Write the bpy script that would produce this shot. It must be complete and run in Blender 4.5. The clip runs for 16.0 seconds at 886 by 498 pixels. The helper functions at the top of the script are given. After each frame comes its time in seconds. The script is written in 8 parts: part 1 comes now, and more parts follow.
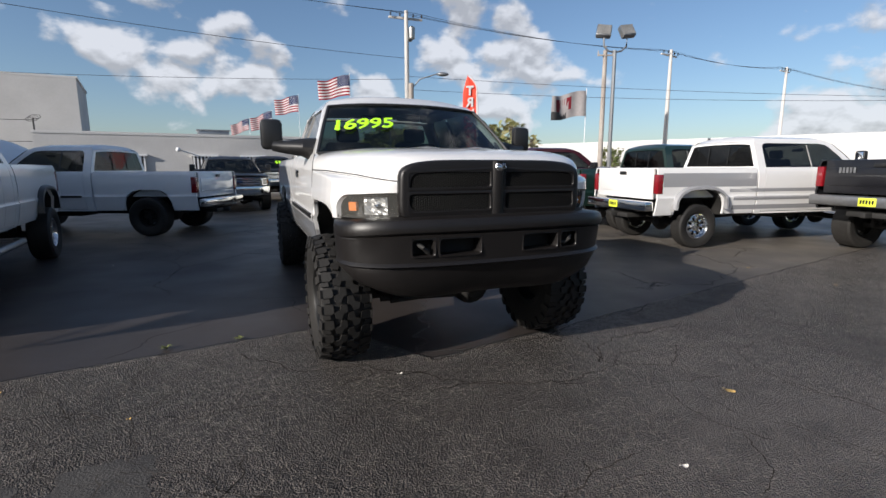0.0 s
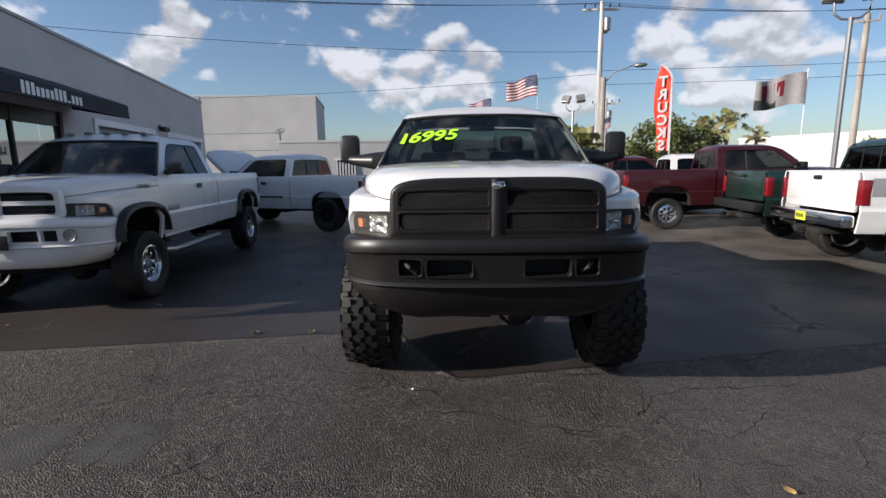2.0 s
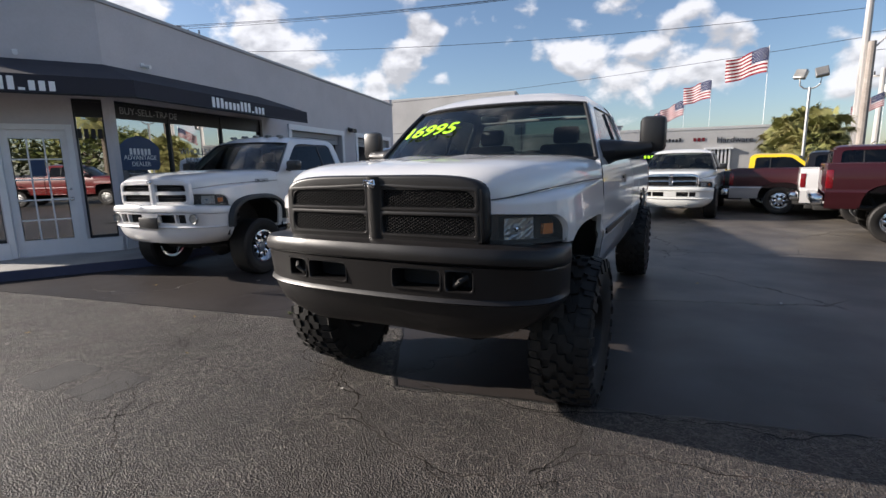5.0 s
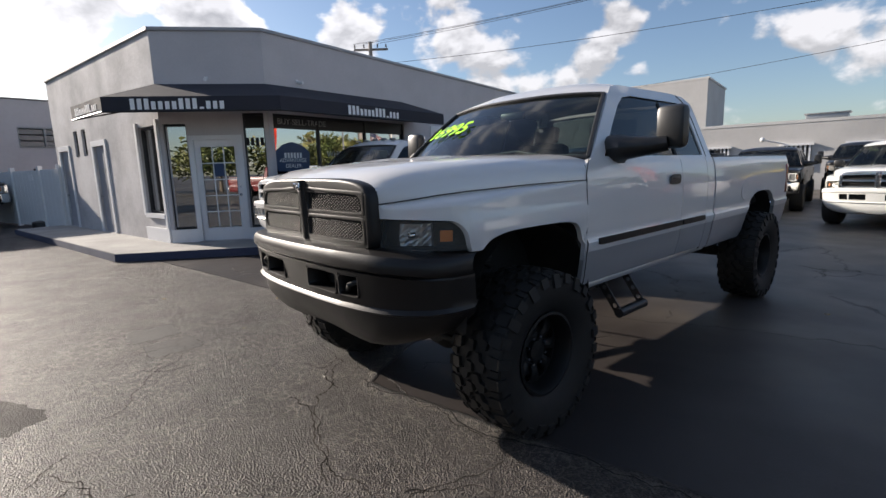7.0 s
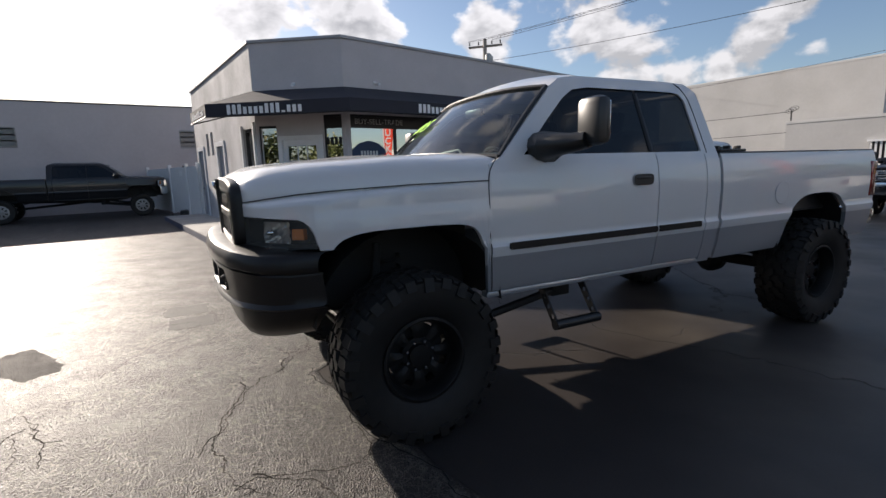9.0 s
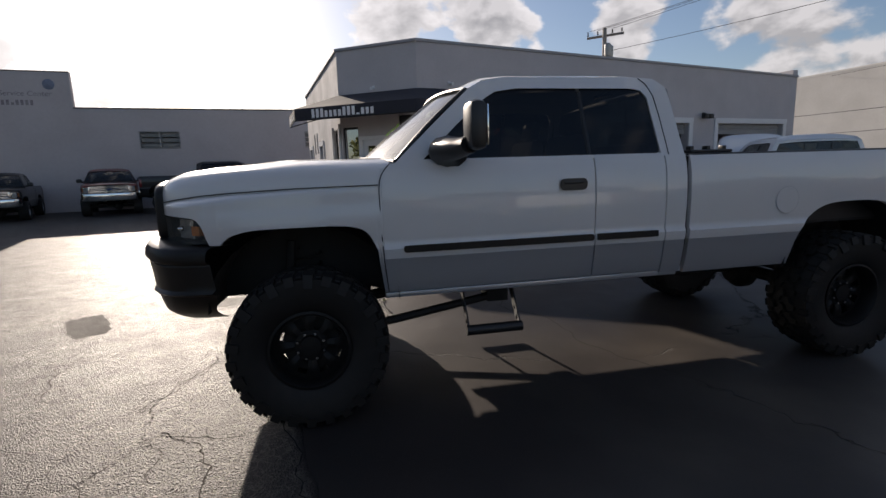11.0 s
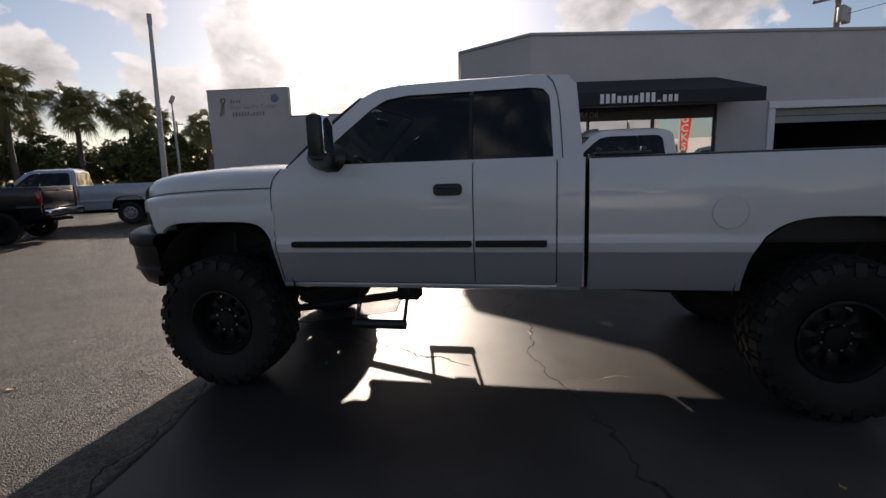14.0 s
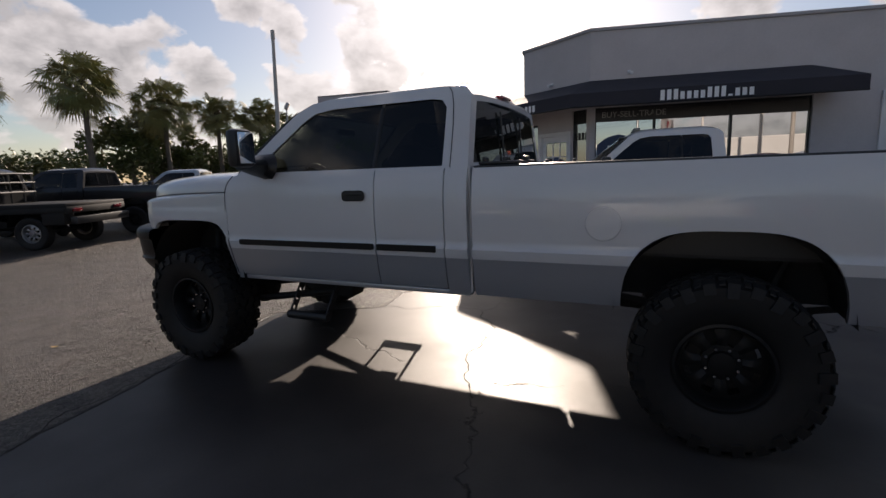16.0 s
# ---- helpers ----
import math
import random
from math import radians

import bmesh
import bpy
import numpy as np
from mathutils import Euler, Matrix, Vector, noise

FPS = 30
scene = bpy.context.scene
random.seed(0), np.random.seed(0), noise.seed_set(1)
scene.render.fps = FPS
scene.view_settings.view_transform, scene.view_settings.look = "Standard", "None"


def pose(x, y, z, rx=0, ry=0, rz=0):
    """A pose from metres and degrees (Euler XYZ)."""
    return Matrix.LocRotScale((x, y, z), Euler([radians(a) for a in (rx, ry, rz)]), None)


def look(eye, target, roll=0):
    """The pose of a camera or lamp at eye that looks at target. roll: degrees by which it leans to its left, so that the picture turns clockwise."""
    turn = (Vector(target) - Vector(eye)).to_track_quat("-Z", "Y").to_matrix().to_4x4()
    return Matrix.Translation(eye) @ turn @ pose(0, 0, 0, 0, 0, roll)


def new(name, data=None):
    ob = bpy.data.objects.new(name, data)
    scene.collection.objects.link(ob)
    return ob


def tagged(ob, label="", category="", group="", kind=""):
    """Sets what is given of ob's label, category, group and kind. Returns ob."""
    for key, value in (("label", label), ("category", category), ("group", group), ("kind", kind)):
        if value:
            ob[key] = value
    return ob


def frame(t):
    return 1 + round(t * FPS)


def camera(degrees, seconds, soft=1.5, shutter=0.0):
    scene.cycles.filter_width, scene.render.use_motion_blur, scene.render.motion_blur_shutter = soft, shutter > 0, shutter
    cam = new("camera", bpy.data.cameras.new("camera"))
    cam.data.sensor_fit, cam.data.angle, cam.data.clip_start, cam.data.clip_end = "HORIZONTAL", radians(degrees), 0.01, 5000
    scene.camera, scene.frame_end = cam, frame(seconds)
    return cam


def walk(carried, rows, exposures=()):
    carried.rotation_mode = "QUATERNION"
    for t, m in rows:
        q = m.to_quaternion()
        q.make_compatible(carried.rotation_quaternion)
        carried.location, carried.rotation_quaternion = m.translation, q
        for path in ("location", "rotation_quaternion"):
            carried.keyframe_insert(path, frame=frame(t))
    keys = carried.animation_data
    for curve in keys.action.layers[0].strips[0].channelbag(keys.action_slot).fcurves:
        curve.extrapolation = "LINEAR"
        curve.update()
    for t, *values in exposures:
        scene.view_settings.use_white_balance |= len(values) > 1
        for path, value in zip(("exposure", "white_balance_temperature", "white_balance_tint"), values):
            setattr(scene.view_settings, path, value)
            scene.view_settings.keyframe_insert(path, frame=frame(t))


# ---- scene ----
cam = camera(85.3, 16.0)
METRES, EYE, TILT, LEAN, TURN = 10.791, 1.45, 0.0, 0.0, 0.0
ROWS = [
    (0.0, 0.0, 0.0, 0.0, -0.02, -9.57, 0.12),
    (0.5, 0.0272, 0.0025, 0.0062, 6.17, -9.57, 0.27),
    (1.0, 0.0537, 0.0125, 0.0063, 13.55, -9.64, 0.48),
    (1.5, 0.0825, 0.0244, 0.0081, 19.65, -9.57, 0.73),
    (2.0, 0.1105, 0.0348, 0.0101, 23.43, -9.58, 0.74),
    (2.5, 0.1327, 0.0525, 0.009, 27.2, -9.74, 0.84),
    (3.0, 0.1564, 0.0701, 0.0094, 30.27, -9.69, 0.94),
    (3.5, 0.181, 0.0903, 0.0076, 33.2, -9.77, 0.98),
    (4.0, 0.1988, 0.1116, 0.0056, 36.54, -9.88, 0.88),
    (4.5, 0.2182, 0.1324, 0.0069, 41.69, -9.8, 1.05),
    (5.0, 0.2382, 0.1547, 0.0087, 48.44, -9.83, 1.18),
    (7.5, 0.3096, 0.3023, 0.0068, 73.14, -9.5, 1.68),
    (8.0, 0.3161, 0.3317, 0.0057, 76.03, -9.58, 1.55),
    (8.5, 0.3183, 0.3622, 0.0063, 80.71, -9.58, 1.66),
    (9.0, 0.3245, 0.3943, 0.0059, 84.97, -9.51, 1.78),
    (9.5, 0.3297, 0.4245, 0.007, 89.34, -9.51, 1.72),
    (12.0, 0.3167, 0.5822, 0.0066, 107.96, -9.46, 1.88),
    (12.5, 0.3077, 0.6094, 0.0069, 112.82, -9.41, 1.9),
    (13.0, 0.2964, 0.6403, 0.0085, 116.67, -9.3, 1.98),
    (13.5, 0.2875, 0.6727, 0.0081, 119.59, -9.31, 1.94),
    (14.0, 0.2708, 0.7009, 0.0071, 122.9, -9.43, 1.95),
    (14.5, 0.2552, 0.73, 0.0083, 125.93, -9.29, 1.92),
    (15.0, 0.2403, 0.7576, 0.0087, 129.22, -9.3, 1.84),
    (15.5, 0.219, 0.782, 0.0077, 131.77, -9.36, 1.91),
    (16.0, 0.2015, 0.812, 0.0089, 136.34, -9.2, 1.97),
]
EXPOSURES = [(0.0, 0.72, 6300, 12), (3.5, 0.95, 6450, 14), (5.0, 1.08, 6550, 14), (7.5, 1.0, 6750, 14), (9.5, 0.82, 6850, 15), (12.0, 0.42, 7100, 17), (16.0, 0.42, 7250, 19)]
walk(cam, [(t, pose(0, 0, EYE, TILT, LEAN, TURN) @ pose(METRES * x, METRES * y, METRES * z, 90 + pitch, roll, yaw)) for t, x, y, z, yaw, pitch, roll in ROWS], EXPOSURES)

# ---- light ----
SUN_AZ, SUN_EL = -140.2, 21.6          # degrees, azimuth from +x towards +y
sun_way = Vector((math.cos(radians(SUN_AZ)) * math.cos(radians(SUN_EL)), math.sin(radians(SUN_AZ)) * math.cos(radians(SUN_EL)), math.sin(radians(SUN_EL))))
sun_data = bpy.data.lights.new("sun", "SUN")
sun_data.energy, sun_data.angle, sun_data.color = 4.5, radians(0.6), (1.0, 0.93, 0.82)
sun_ob = new("sun", sun_data)
sun_ob.matrix_world = look((0, 0, 30), tuple(Vector((0, 0, 30)) - sun_way))

world = bpy.data.worlds.new("sky")
scene.world = world
world.use_nodes = True
wn, wl = world.node_tree.nodes, world.node_tree.links
wn.clear()


def wnode(kind, operation="", data_type="", blend_type="", use_clamp=False):
    n = wn.new(kind)
    if data_type:
        n.data_type = data_type
    if operation:
        n.operation = operation
    if blend_type:
        n.blend_type = blend_type
    if use_clamp:
        n.use_clamp = True
    return n


sky = wnode("ShaderNodeTexSky")
sky.sky_type, sky.sun_disc = "NISHITA", False
sky.sun_elevation, sky.sun_rotation = radians(SUN_EL), radians(90 - SUN_AZ)
sky.air_density, sky.dust_density, sky.ozone_density = 1.0, 0.8, 3.0
coord = wnode("ShaderNodeTexCoord")
sep = wnode("ShaderNodeSeparateXYZ")
wl.new(coord.outputs["Generated"], sep.inputs[0])


def wmath(op, a, b=None, clamp=False):
    n = wnode("ShaderNodeMath", operation=op, use_clamp=clamp)
    for i, v in enumerate((a, b)):
        if v is None:
            continue
        if hasattr(v, "links"):
            wl.new(v, n.inputs[i])
        else:
            n.inputs[i].default_value = v
    return n.outputs[0]


# cumulus clouds: heaps at bearings round the sky (azimuth, elevation, radius in degrees), broken up by noise
HEAPS = [(116.5, 11.4, 4.2), (121.0, 13.3, 3.4), (108.8, 10.0, 2.4), (81.9, 11.0, 4.6), (88.9, 14.0, 3.4), (98.6, 8.6, 2.6), (51.0, 11.5, 3.0), (49.5, 6.6, 4.4),
         (156.2, 14.0, 5.2), (142.4, 9.7, 3.0), (140.0, 13.6, 1.8), (169.1, 14.4, 3.2), (155.8, 11.0, 4.9), (183.4, 17.0, 3.9), (266.4, 12.3, 2.6), (266.3, 8.2, 4.6),
         (262.0, 12.4, 2.6), (258.4, 10.8, 3.0), (255.3, 12.2, 2.5), (247.5, 18.2, 2.0), (242.5, 16.5, 1.9), (250.6, 9.2, 2.6), (253.3, 6.0, 2.4), (241.2, 9.6, 4.0), (235.2, 14.4, 3.2), (233.0, 9.5, 3.0), (224.8, 9.1, 3.0), (195.0, 14.9, 3.9)]
up = wmath("MAXIMUM", sep.outputs[2], 0.0)
nrm = wnode("ShaderNodeVectorMath", operation="NORMALIZE")
wl.new(coord.outputs["Generated"], nrm.inputs[0])
stretch = wnode("ShaderNodeVectorMath", operation="MULTIPLY")
stretch.inputs[1].default_value = (1.0, 1.0, 1.5)
wl.new(nrm.outputs[0], stretch.inputs[0])
raised = wnode("ShaderNodeVectorMath", operation="ADD")
raised.inputs[1].default_value = (0.0, 0.0, 0.026)
wl.new(stretch.outputs[0], raised.inputs[0])


def cloud_noise(vec, scale, detail, roughness):
    q = wnode("ShaderNodeTexNoise")
    q.inputs["Scale"].default_value, q.inputs["Detail"].default_value, q.inputs["Roughness"].default_value = scale, detail, roughness
    q.inputs["Distortion"].default_value = 0.15
    wl.new(vec, q.inputs["Vector"])
    return q.outputs[0]


heap = None
for az_, el_, rad_ in HEAPS:
    way = (math.cos(radians(az_)) * math.cos(radians(el_)), math.sin(radians(az_)) * math.cos(radians(el_)), math.sin(radians(el_)))
    dot = wnode("ShaderNodeVectorMath", operation="DOT_PRODUCT")
    dot.inputs[1].default_value = way
    wl.new(nrm.outputs[0], dot.inputs[0])
    near = wnode("ShaderNodeMapRange")
    near.inputs[1].default_value, near.inputs[2].default_value = math.cos(radians(rad_ * 1.75)), 1.0
    wl.new(dot.outputs["Value"], near.inputs[0])
    heap = near.outputs[0] if heap is None else wmath("MAXIMUM", heap, near.outputs[0])
body = cloud_noise(stretch.outputs[0], 9.0, 8.0, 0.50)
above = cloud_noise(raised.outputs[0], 9.0, 8.0, 0.50)
# heavier cloud on the sun's side
sund = wnode("ShaderNodeVectorMath", operation="DOT_PRODUCT")
sund.inputs[1].default_value = tuple(sun_way)
wl.new(nrm.outputs[0], sund.inputs[0])
near_sun = wnode("ShaderNodeMapRange")
near_sun.inputs[1].default_value, near_sun.inputs[2].default_value, near_sun.inputs[4].default_value = 0.45, 0.93, 1.0
wl.new(sund.outputs["Value"], near_sun.inputs[0])
high = wnode("ShaderNodeMapRange")
high.inputs[1].default_value, high.inputs[2].default_value, high.inputs[4].default_value = 0.30, 0.55, 0.07
wl.new(up, high.inputs[0])
mass = wmath("ADD", wmath("ADD", body, wmath("MULTIPLY", heap, 0.235)), wmath("ADD", wmath("MULTIPLY", near_sun.outputs[0], 0.012), high.outputs[0]))
cr = wnode("ShaderNodeMapRange")
cr.inputs[1].default_value, cr.inputs[2].default_value = 0.605, 0.725
cr.interpolation_type = "SMOOTHSTEP"
wl.new(mass, cr.inputs[0])
# bright tops and grey undersides: denser cloud above shades what lies below
tone = wnode("ShaderNodeMapRange")
tone.inputs[1].default_value, tone.inputs[2].default_value, tone.inputs[3].default_value, tone.inputs[4].default_value = -0.055, 0.065, 4.3, 7.3
wl.new(wmath("SUBTRACT", body, above), tone.inputs[0])
# against the sun, thin edges shine and thick cores go grey, with crisper outlines
edge_cr = wnode("ShaderNodeMapRange")
edge_cr.inputs[1].default_value, edge_cr.inputs[2].default_value = 0.625, 0.680
wl.new(mass, edge_cr.inputs[0])
cover = wmath("ADD", wmath("MULTIPLY", cr.outputs[0], wmath("SUBTRACT", 1.0, near_sun.outputs[0])), wmath("MULTIPLY", edge_cr.outputs[0], near_sun.outputs[0]))
core = wnode("ShaderNodeMapRange")
core.inputs[1].default_value, core.inputs[2].default_value, core.inputs[3].default_value, core.inputs[4].default_value = 0.650, 0.86, 3.2, -0.9
wl.new(mass, core.inputs[0])
glow = wmath("POWER", wmath("MAXIMUM", sund.outputs["Value"], 0.0), 60.0)
glow_wide = wmath("POWER", wmath("MAXIMUM", sund.outputs["Value"], 0.0), 5.0)
bright = wmath("ADD", wmath("MULTIPLY", glow, 9.0), wmath("MULTIPLY", glow_wide, 0.9))
ccol = wnode("ShaderNodeCombineColor")
tot = wmath("ADD", wmath("ADD", tone.outputs[0], wmath("MULTIPLY", core.outputs[0], near_sun.outputs[0])), bright)
wl.new(wmath("MULTIPLY", tot, 0.965), ccol.inputs[0])
wl.new(wmath("MULTIPLY", tot, 0.98), ccol.inputs[1])
wl.new(wmath("MULTIPLY", tot, 1.01), ccol.inputs[2])
# sun glare through thin haze
haze = wnode("ShaderNodeMix", data_type="RGBA", blend_type="ADD")
haze.inputs[0].default_value = 1.0
hz = wnode("ShaderNodeCombineColor")
hb = wmath("ADD", wmath("MULTIPLY", glow, 8.0), wmath("MULTIPLY", glow_wide, 0.25))
wl.new(hb, hz.inputs[0])
wl.new(wmath("MULTIPLY", hb, 0.985), hz.inputs[1])
wl.new(wmath("MULTIPLY", hb, 0.93), hz.inputs[2])
wl.new(sky.outputs[0], haze.inputs[6])
wl.new(hz.outputs[0], haze.inputs[7])
cmix = wnode("ShaderNodeMix", data_type="RGBA")
fade = wmath("MULTIPLY", cover, wmath("MULTIPLY", wmath("ADD", sep.outputs[2], 0.02), 18.0, True))
wl.new(wmath("MULTIPLY", fade, 0.86), cmix.inputs[0])
wl.new(haze.outputs[2], cmix.inputs[6])
wl.new(ccol.outputs[0], cmix.inputs[7])
bg = wnode("ShaderNodeBackground")
bg.inputs[1].default_value = 0.070
wl.new(cmix.outputs[2], bg.inputs[0])
wo = wnode("ShaderNodeOutputWorld")
wl.new(bg.outputs[0], wo.inputs[0])

# ---- materials ----
MATS = {}


def mat(name, color, rough=0.5, metal=0.0, coat=0.0, spec=0.5, grain=0.0, scale=20.0, bump=0.0, second=None, emit=0.0, mixlo=0.35, mixhi=0.65, var=0.0, detail=5.0):
    """A principled material; grain varies the value, second is a stain colour mixed in by large noise."""
    if name in MATS:
        return MATS[name]
    m = bpy.data.materials.new(name)
    m.use_nodes = True
    n, l = m.node_tree.nodes, m.node_tree.links
    b = n["Principled BSDF"]
    b.inputs["Base Color"].default_value = (*color, 1)
    b.inputs["Roughness"].default_value, b.inputs["Metallic"].default_value = rough, metal
    b.inputs["Coat Weight"].default_value, b.inputs["Coat Roughness"].default_value = coat, 0.04
    b.inputs["Specular IOR Level"].default_value = spec
    if emit:
        b.inputs["Emission Color"].default_value = (*color, 1)
        b.inputs["Emission Strength"].default_value = emit
    if grain or second or bump:
        tc = n.new("ShaderNodeTexCoord")
        fine = n.new("ShaderNodeTexNoise")
        fine.inputs["Scale"].default_value, fine.inputs["Detail"].default_value = scale, detail
        l.new(tc.outputs["Object"], fine.inputs["Vector"])
        big = n.new("ShaderNodeTexNoise")
        big.inputs["Scale"].default_value, big.inputs["Detail"].default_value = scale * 0.07, 6.0
        l.new(tc.outputs["Object"], big.inputs["Vector"])
        mr = n.new("ShaderNodeMapRange")
        mr.inputs[1].default_value, mr.inputs[2].default_value = mixlo, mixhi
        l.new(big.outputs[0], mr.inputs[0])
        mx = n.new("ShaderNodeMix")
        mx.data_type = "RGBA"
        mx.inputs[6].default_value = (*color, 1)
        mx.inputs[7].default_value = (*(second or tuple(c * (1 - grain) for c in color)), 1)
        l.new(mr.outputs[0], mx.inputs[0])
        gr = n.new("ShaderNodeMapRange")
        gr.inputs[3].default_value, gr.inputs[4].default_value = 1 - grain, 1 + grain
        l.new(fine.outputs[0], gr.inputs[0])
        mul = n.new("ShaderNodeMix")
        mul.data_type, mul.blend_type = "RGBA", "MULTIPLY"
        mul.inputs[0].default_value = 1.0
        l.new(mx.outputs[2], mul.inputs[6])
        l.new(gr.outputs[0], mul.inputs[7])
        out = mul.outputs[2]
        if var:
            oi = n.new("ShaderNodeObjectInfo")
            vr = n.new("ShaderNodeMapRange")
            vr.inputs[3].default_value, vr.inputs[4].default_value = 1 - var, 1 + var
            l.new(oi.outputs["Random"], vr.inputs[0])
            m2 = n.new("ShaderNodeMix")
            m2.data_type, m2.blend_type = "RGBA", "MULTIPLY"
            m2.inputs[0].default_value = 1.0
            l.new(out, m2.inputs[6])
            l.new(vr.outputs[0], m2.inputs[7])
            out = m2.outputs[2]
        l.new(out, b.inputs["Base Color"])
        rr = n.new("ShaderNodeMapRange")
        rr.inputs[3].default_value, rr.inputs[4].default_value = max(0.02, rough * 0.8), min(1.0, rough * 1.2)
        l.new(big.outputs[0], rr.inputs[0])
        l.new(rr.outputs[0], b.inputs["Roughness"])
        if bump:
            bp = n.new("ShaderNodeBump")
            bp.inputs["Strength"].default_value, bp.inputs["Distance"].default_value = 0.6, bump
            l.new(fine.outputs[0], bp.inputs["Height"])
            l.new(bp.outputs[0], b.inputs["Normal"])
    MATS[name] = m
    return m


def glass(name, tint, gloss=1.0, rough=0.0, film=0.04):
    """A thin pane: clear body of the given tint with a mirror sheen that grows at grazing angles."""
    m = bpy.data.materials.new(name)
    m.use_nodes = True
    n, l = m.node_tree.nodes, m.node_tree.links
    n.clear()
    tr = n.new("ShaderNodeBsdfTransparent")
    tr.inputs[0].default_value = (*tint, 1)
    gl = n.new("ShaderNodeBsdfGlossy")
    gl.inputs["Color"].default_value = (gloss, gloss, gloss, 1)
    gl.inputs["Roughness"].default_value = rough
    lw = n.new("ShaderNodeLayerWeight")
    lw.inputs[0].default_value = 0.5
    pw = n.new("ShaderNodeMath")
    pw.operation = "POWER"
    pw.inputs[1].default_value = 4.5
    l.new(lw.outputs["Facing"], pw.inputs[0])
    fr = n.new("ShaderNodeMapRange")
    fr.inputs[3].default_value, fr.inputs[4].default_value = film, 1.0
    l.new(pw.outputs[0], fr.inputs[0])
    mx = n.new("ShaderNodeMixShader")
    o = n.new("ShaderNodeOutputMaterial")
    l.new(fr.outputs[0], mx.inputs[0])
    l.new(tr.outputs[0], mx.inputs[1])
    l.new(gl.outputs[0], mx.inputs[2])
    l.new(mx.outputs[0], o.inputs[0])
    MATS[name] = m
    return m


def paint(name, color, rough=0.35, metal=0.0):
    return mat(name, color, rough=rough, metal=metal, coat=0.9, grain=0.03, scale=3.0)


WHITE = paint("white car paint", (0.665, 0.655, 0.645))
PEWTER = paint("pewter lower car paint", (0.42, 0.42, 0.43), 0.3, 0.4)
SILVERWHITE = paint("pale silver car paint", (0.66, 0.68, 0.70))
GREYSTRIPE = paint("grey stripe car paint", (0.25, 0.25, 0.26))
MAROON = mat("maroon car paint", (0.030, 0.0022, 0.0045), rough=0.45, coat=0.45, spec=0.35, grain=0.03, scale=3.0)
DKGREEN = paint("dark green car paint", (0.006, 0.020, 0.016))
BLACKPAINT = mat("black car paint", (0.008, 0.008, 0.010), rough=0.35, spec=0.35, coat=0.45, grain=0.03, scale=3.0)
GREYPAINT = paint("grey car paint", (0.36, 0.40, 0.45))
REDPAINT = paint("red car paint", (0.12, 0.010, 0.010))
YELLOW = paint("yellow car paint", (0.75, 0.5, 0.01))
CREAM = paint("off-white car paint", (0.72, 0.72, 0.68))
PLASTIC = mat("black textured plastic", (0.0098, 0.0086, 0.0084), rough=0.40, spec=0.36, grain=0.2, scale=60, bump=0.0006)
MESHGREY = mat("black grille mesh", (0.006, 0.0057, 0.0055), rough=0.5, spec=0.25, grain=0.2, scale=60)
SATIN = mat("black satin plastic", (0.014, 0.014, 0.0145), rough=0.4, grain=0.1, scale=30)
TYRE = mat("tyre rubber", (0.010, 0.0095, 0.009), rough=0.62, spec=0.32, grain=0.3, scale=18, bump=0.001, second=(0.019, 0.0175, 0.016))
BLACKRIM = mat("black wheel paint", (0.006, 0.006, 0.006), rough=0.55, coat=0.05, spec=0.3)
CHROME = mat("chrome", (0.72, 0.73, 0.74), rough=0.12, metal=1.0, grain=0.08, scale=8)
STEEL = mat("dull steel", (0.35, 0.35, 0.35), rough=0.4, metal=0.9, grain=0.15, scale=15)
UNDER = mat("underbody black", (0.014, 0.013, 0.012), rough=0.7, grain=0.3, scale=12)
CLOTH = mat("grey seat cloth", (0.10, 0.10, 0.105), rough=0.9, grain=0.15, scale=80)
DASH = mat("dashboard plastic", (0.05, 0.05, 0.055), rough=0.6)
LENS = bpy.data.materials.new("hazed lamp lens")
LENS.use_nodes = True
_n, _l = LENS.node_tree.nodes, LENS.node_tree.links
_clear, _mix = _n.new("ShaderNodeBsdfTransparent"), _n.new("ShaderNodeMixShader")
_b = _n["Principled BSDF"]
_b.inputs["Base Color"].default_value, _b.inputs["Roughness"].default_value = (0.50, 0.49, 0.45, 1), 0.12
_mix.inputs[0].default_value = 0.09
_l.new(_clear.outputs[0], _mix.inputs[1])
_l.new(_b.outputs[0], _mix.inputs[2])
_l.new(_mix.outputs[0], _n["Material Output"].inputs[0])
BACKGLASS = glass("clear rear cab glass", (0.22, 0.265, 0.255), film=0.05)
AMBER = mat("amber lamp lens", (0.50, 0.15, 0.03), rough=0.2, coat=0.6)
REDLENS = mat("red lamp lens", (0.17, 0.006, 0.010), rough=0.15, coat=0.7)
FACET = mat("bright lamp facets", (0.34, 0.34, 0.33), rough=0.28, metal=0.75)
REFLECT = mat("lamp reflector", (0.31, 0.305, 0.29), rough=0.35, metal=0.45, grain=0.35, scale=26, bump=0.012)
BOWL = mat("dark lamp bowl", (0.06, 0.059, 0.057), rough=0.35, metal=0.3, grain=0.2, scale=40)
SMOKE = mat("grey lamp housing", (0.20, 0.197, 0.185), rough=0.4, metal=0.35, grain=0.25, scale=40)
WINDSHIELD = glass("windshield glass", (0.40, 0.47, 0.45), rough=0.09, film=0.05)
TINT = glass("tinted side glass", (0.075, 0.075, 0.07), 0.8, rough=0.08, film=0.05)
SHOPGLASS = glass("shop window glass", (0.22, 0.25, 0.24), 0.95, film=0.52)
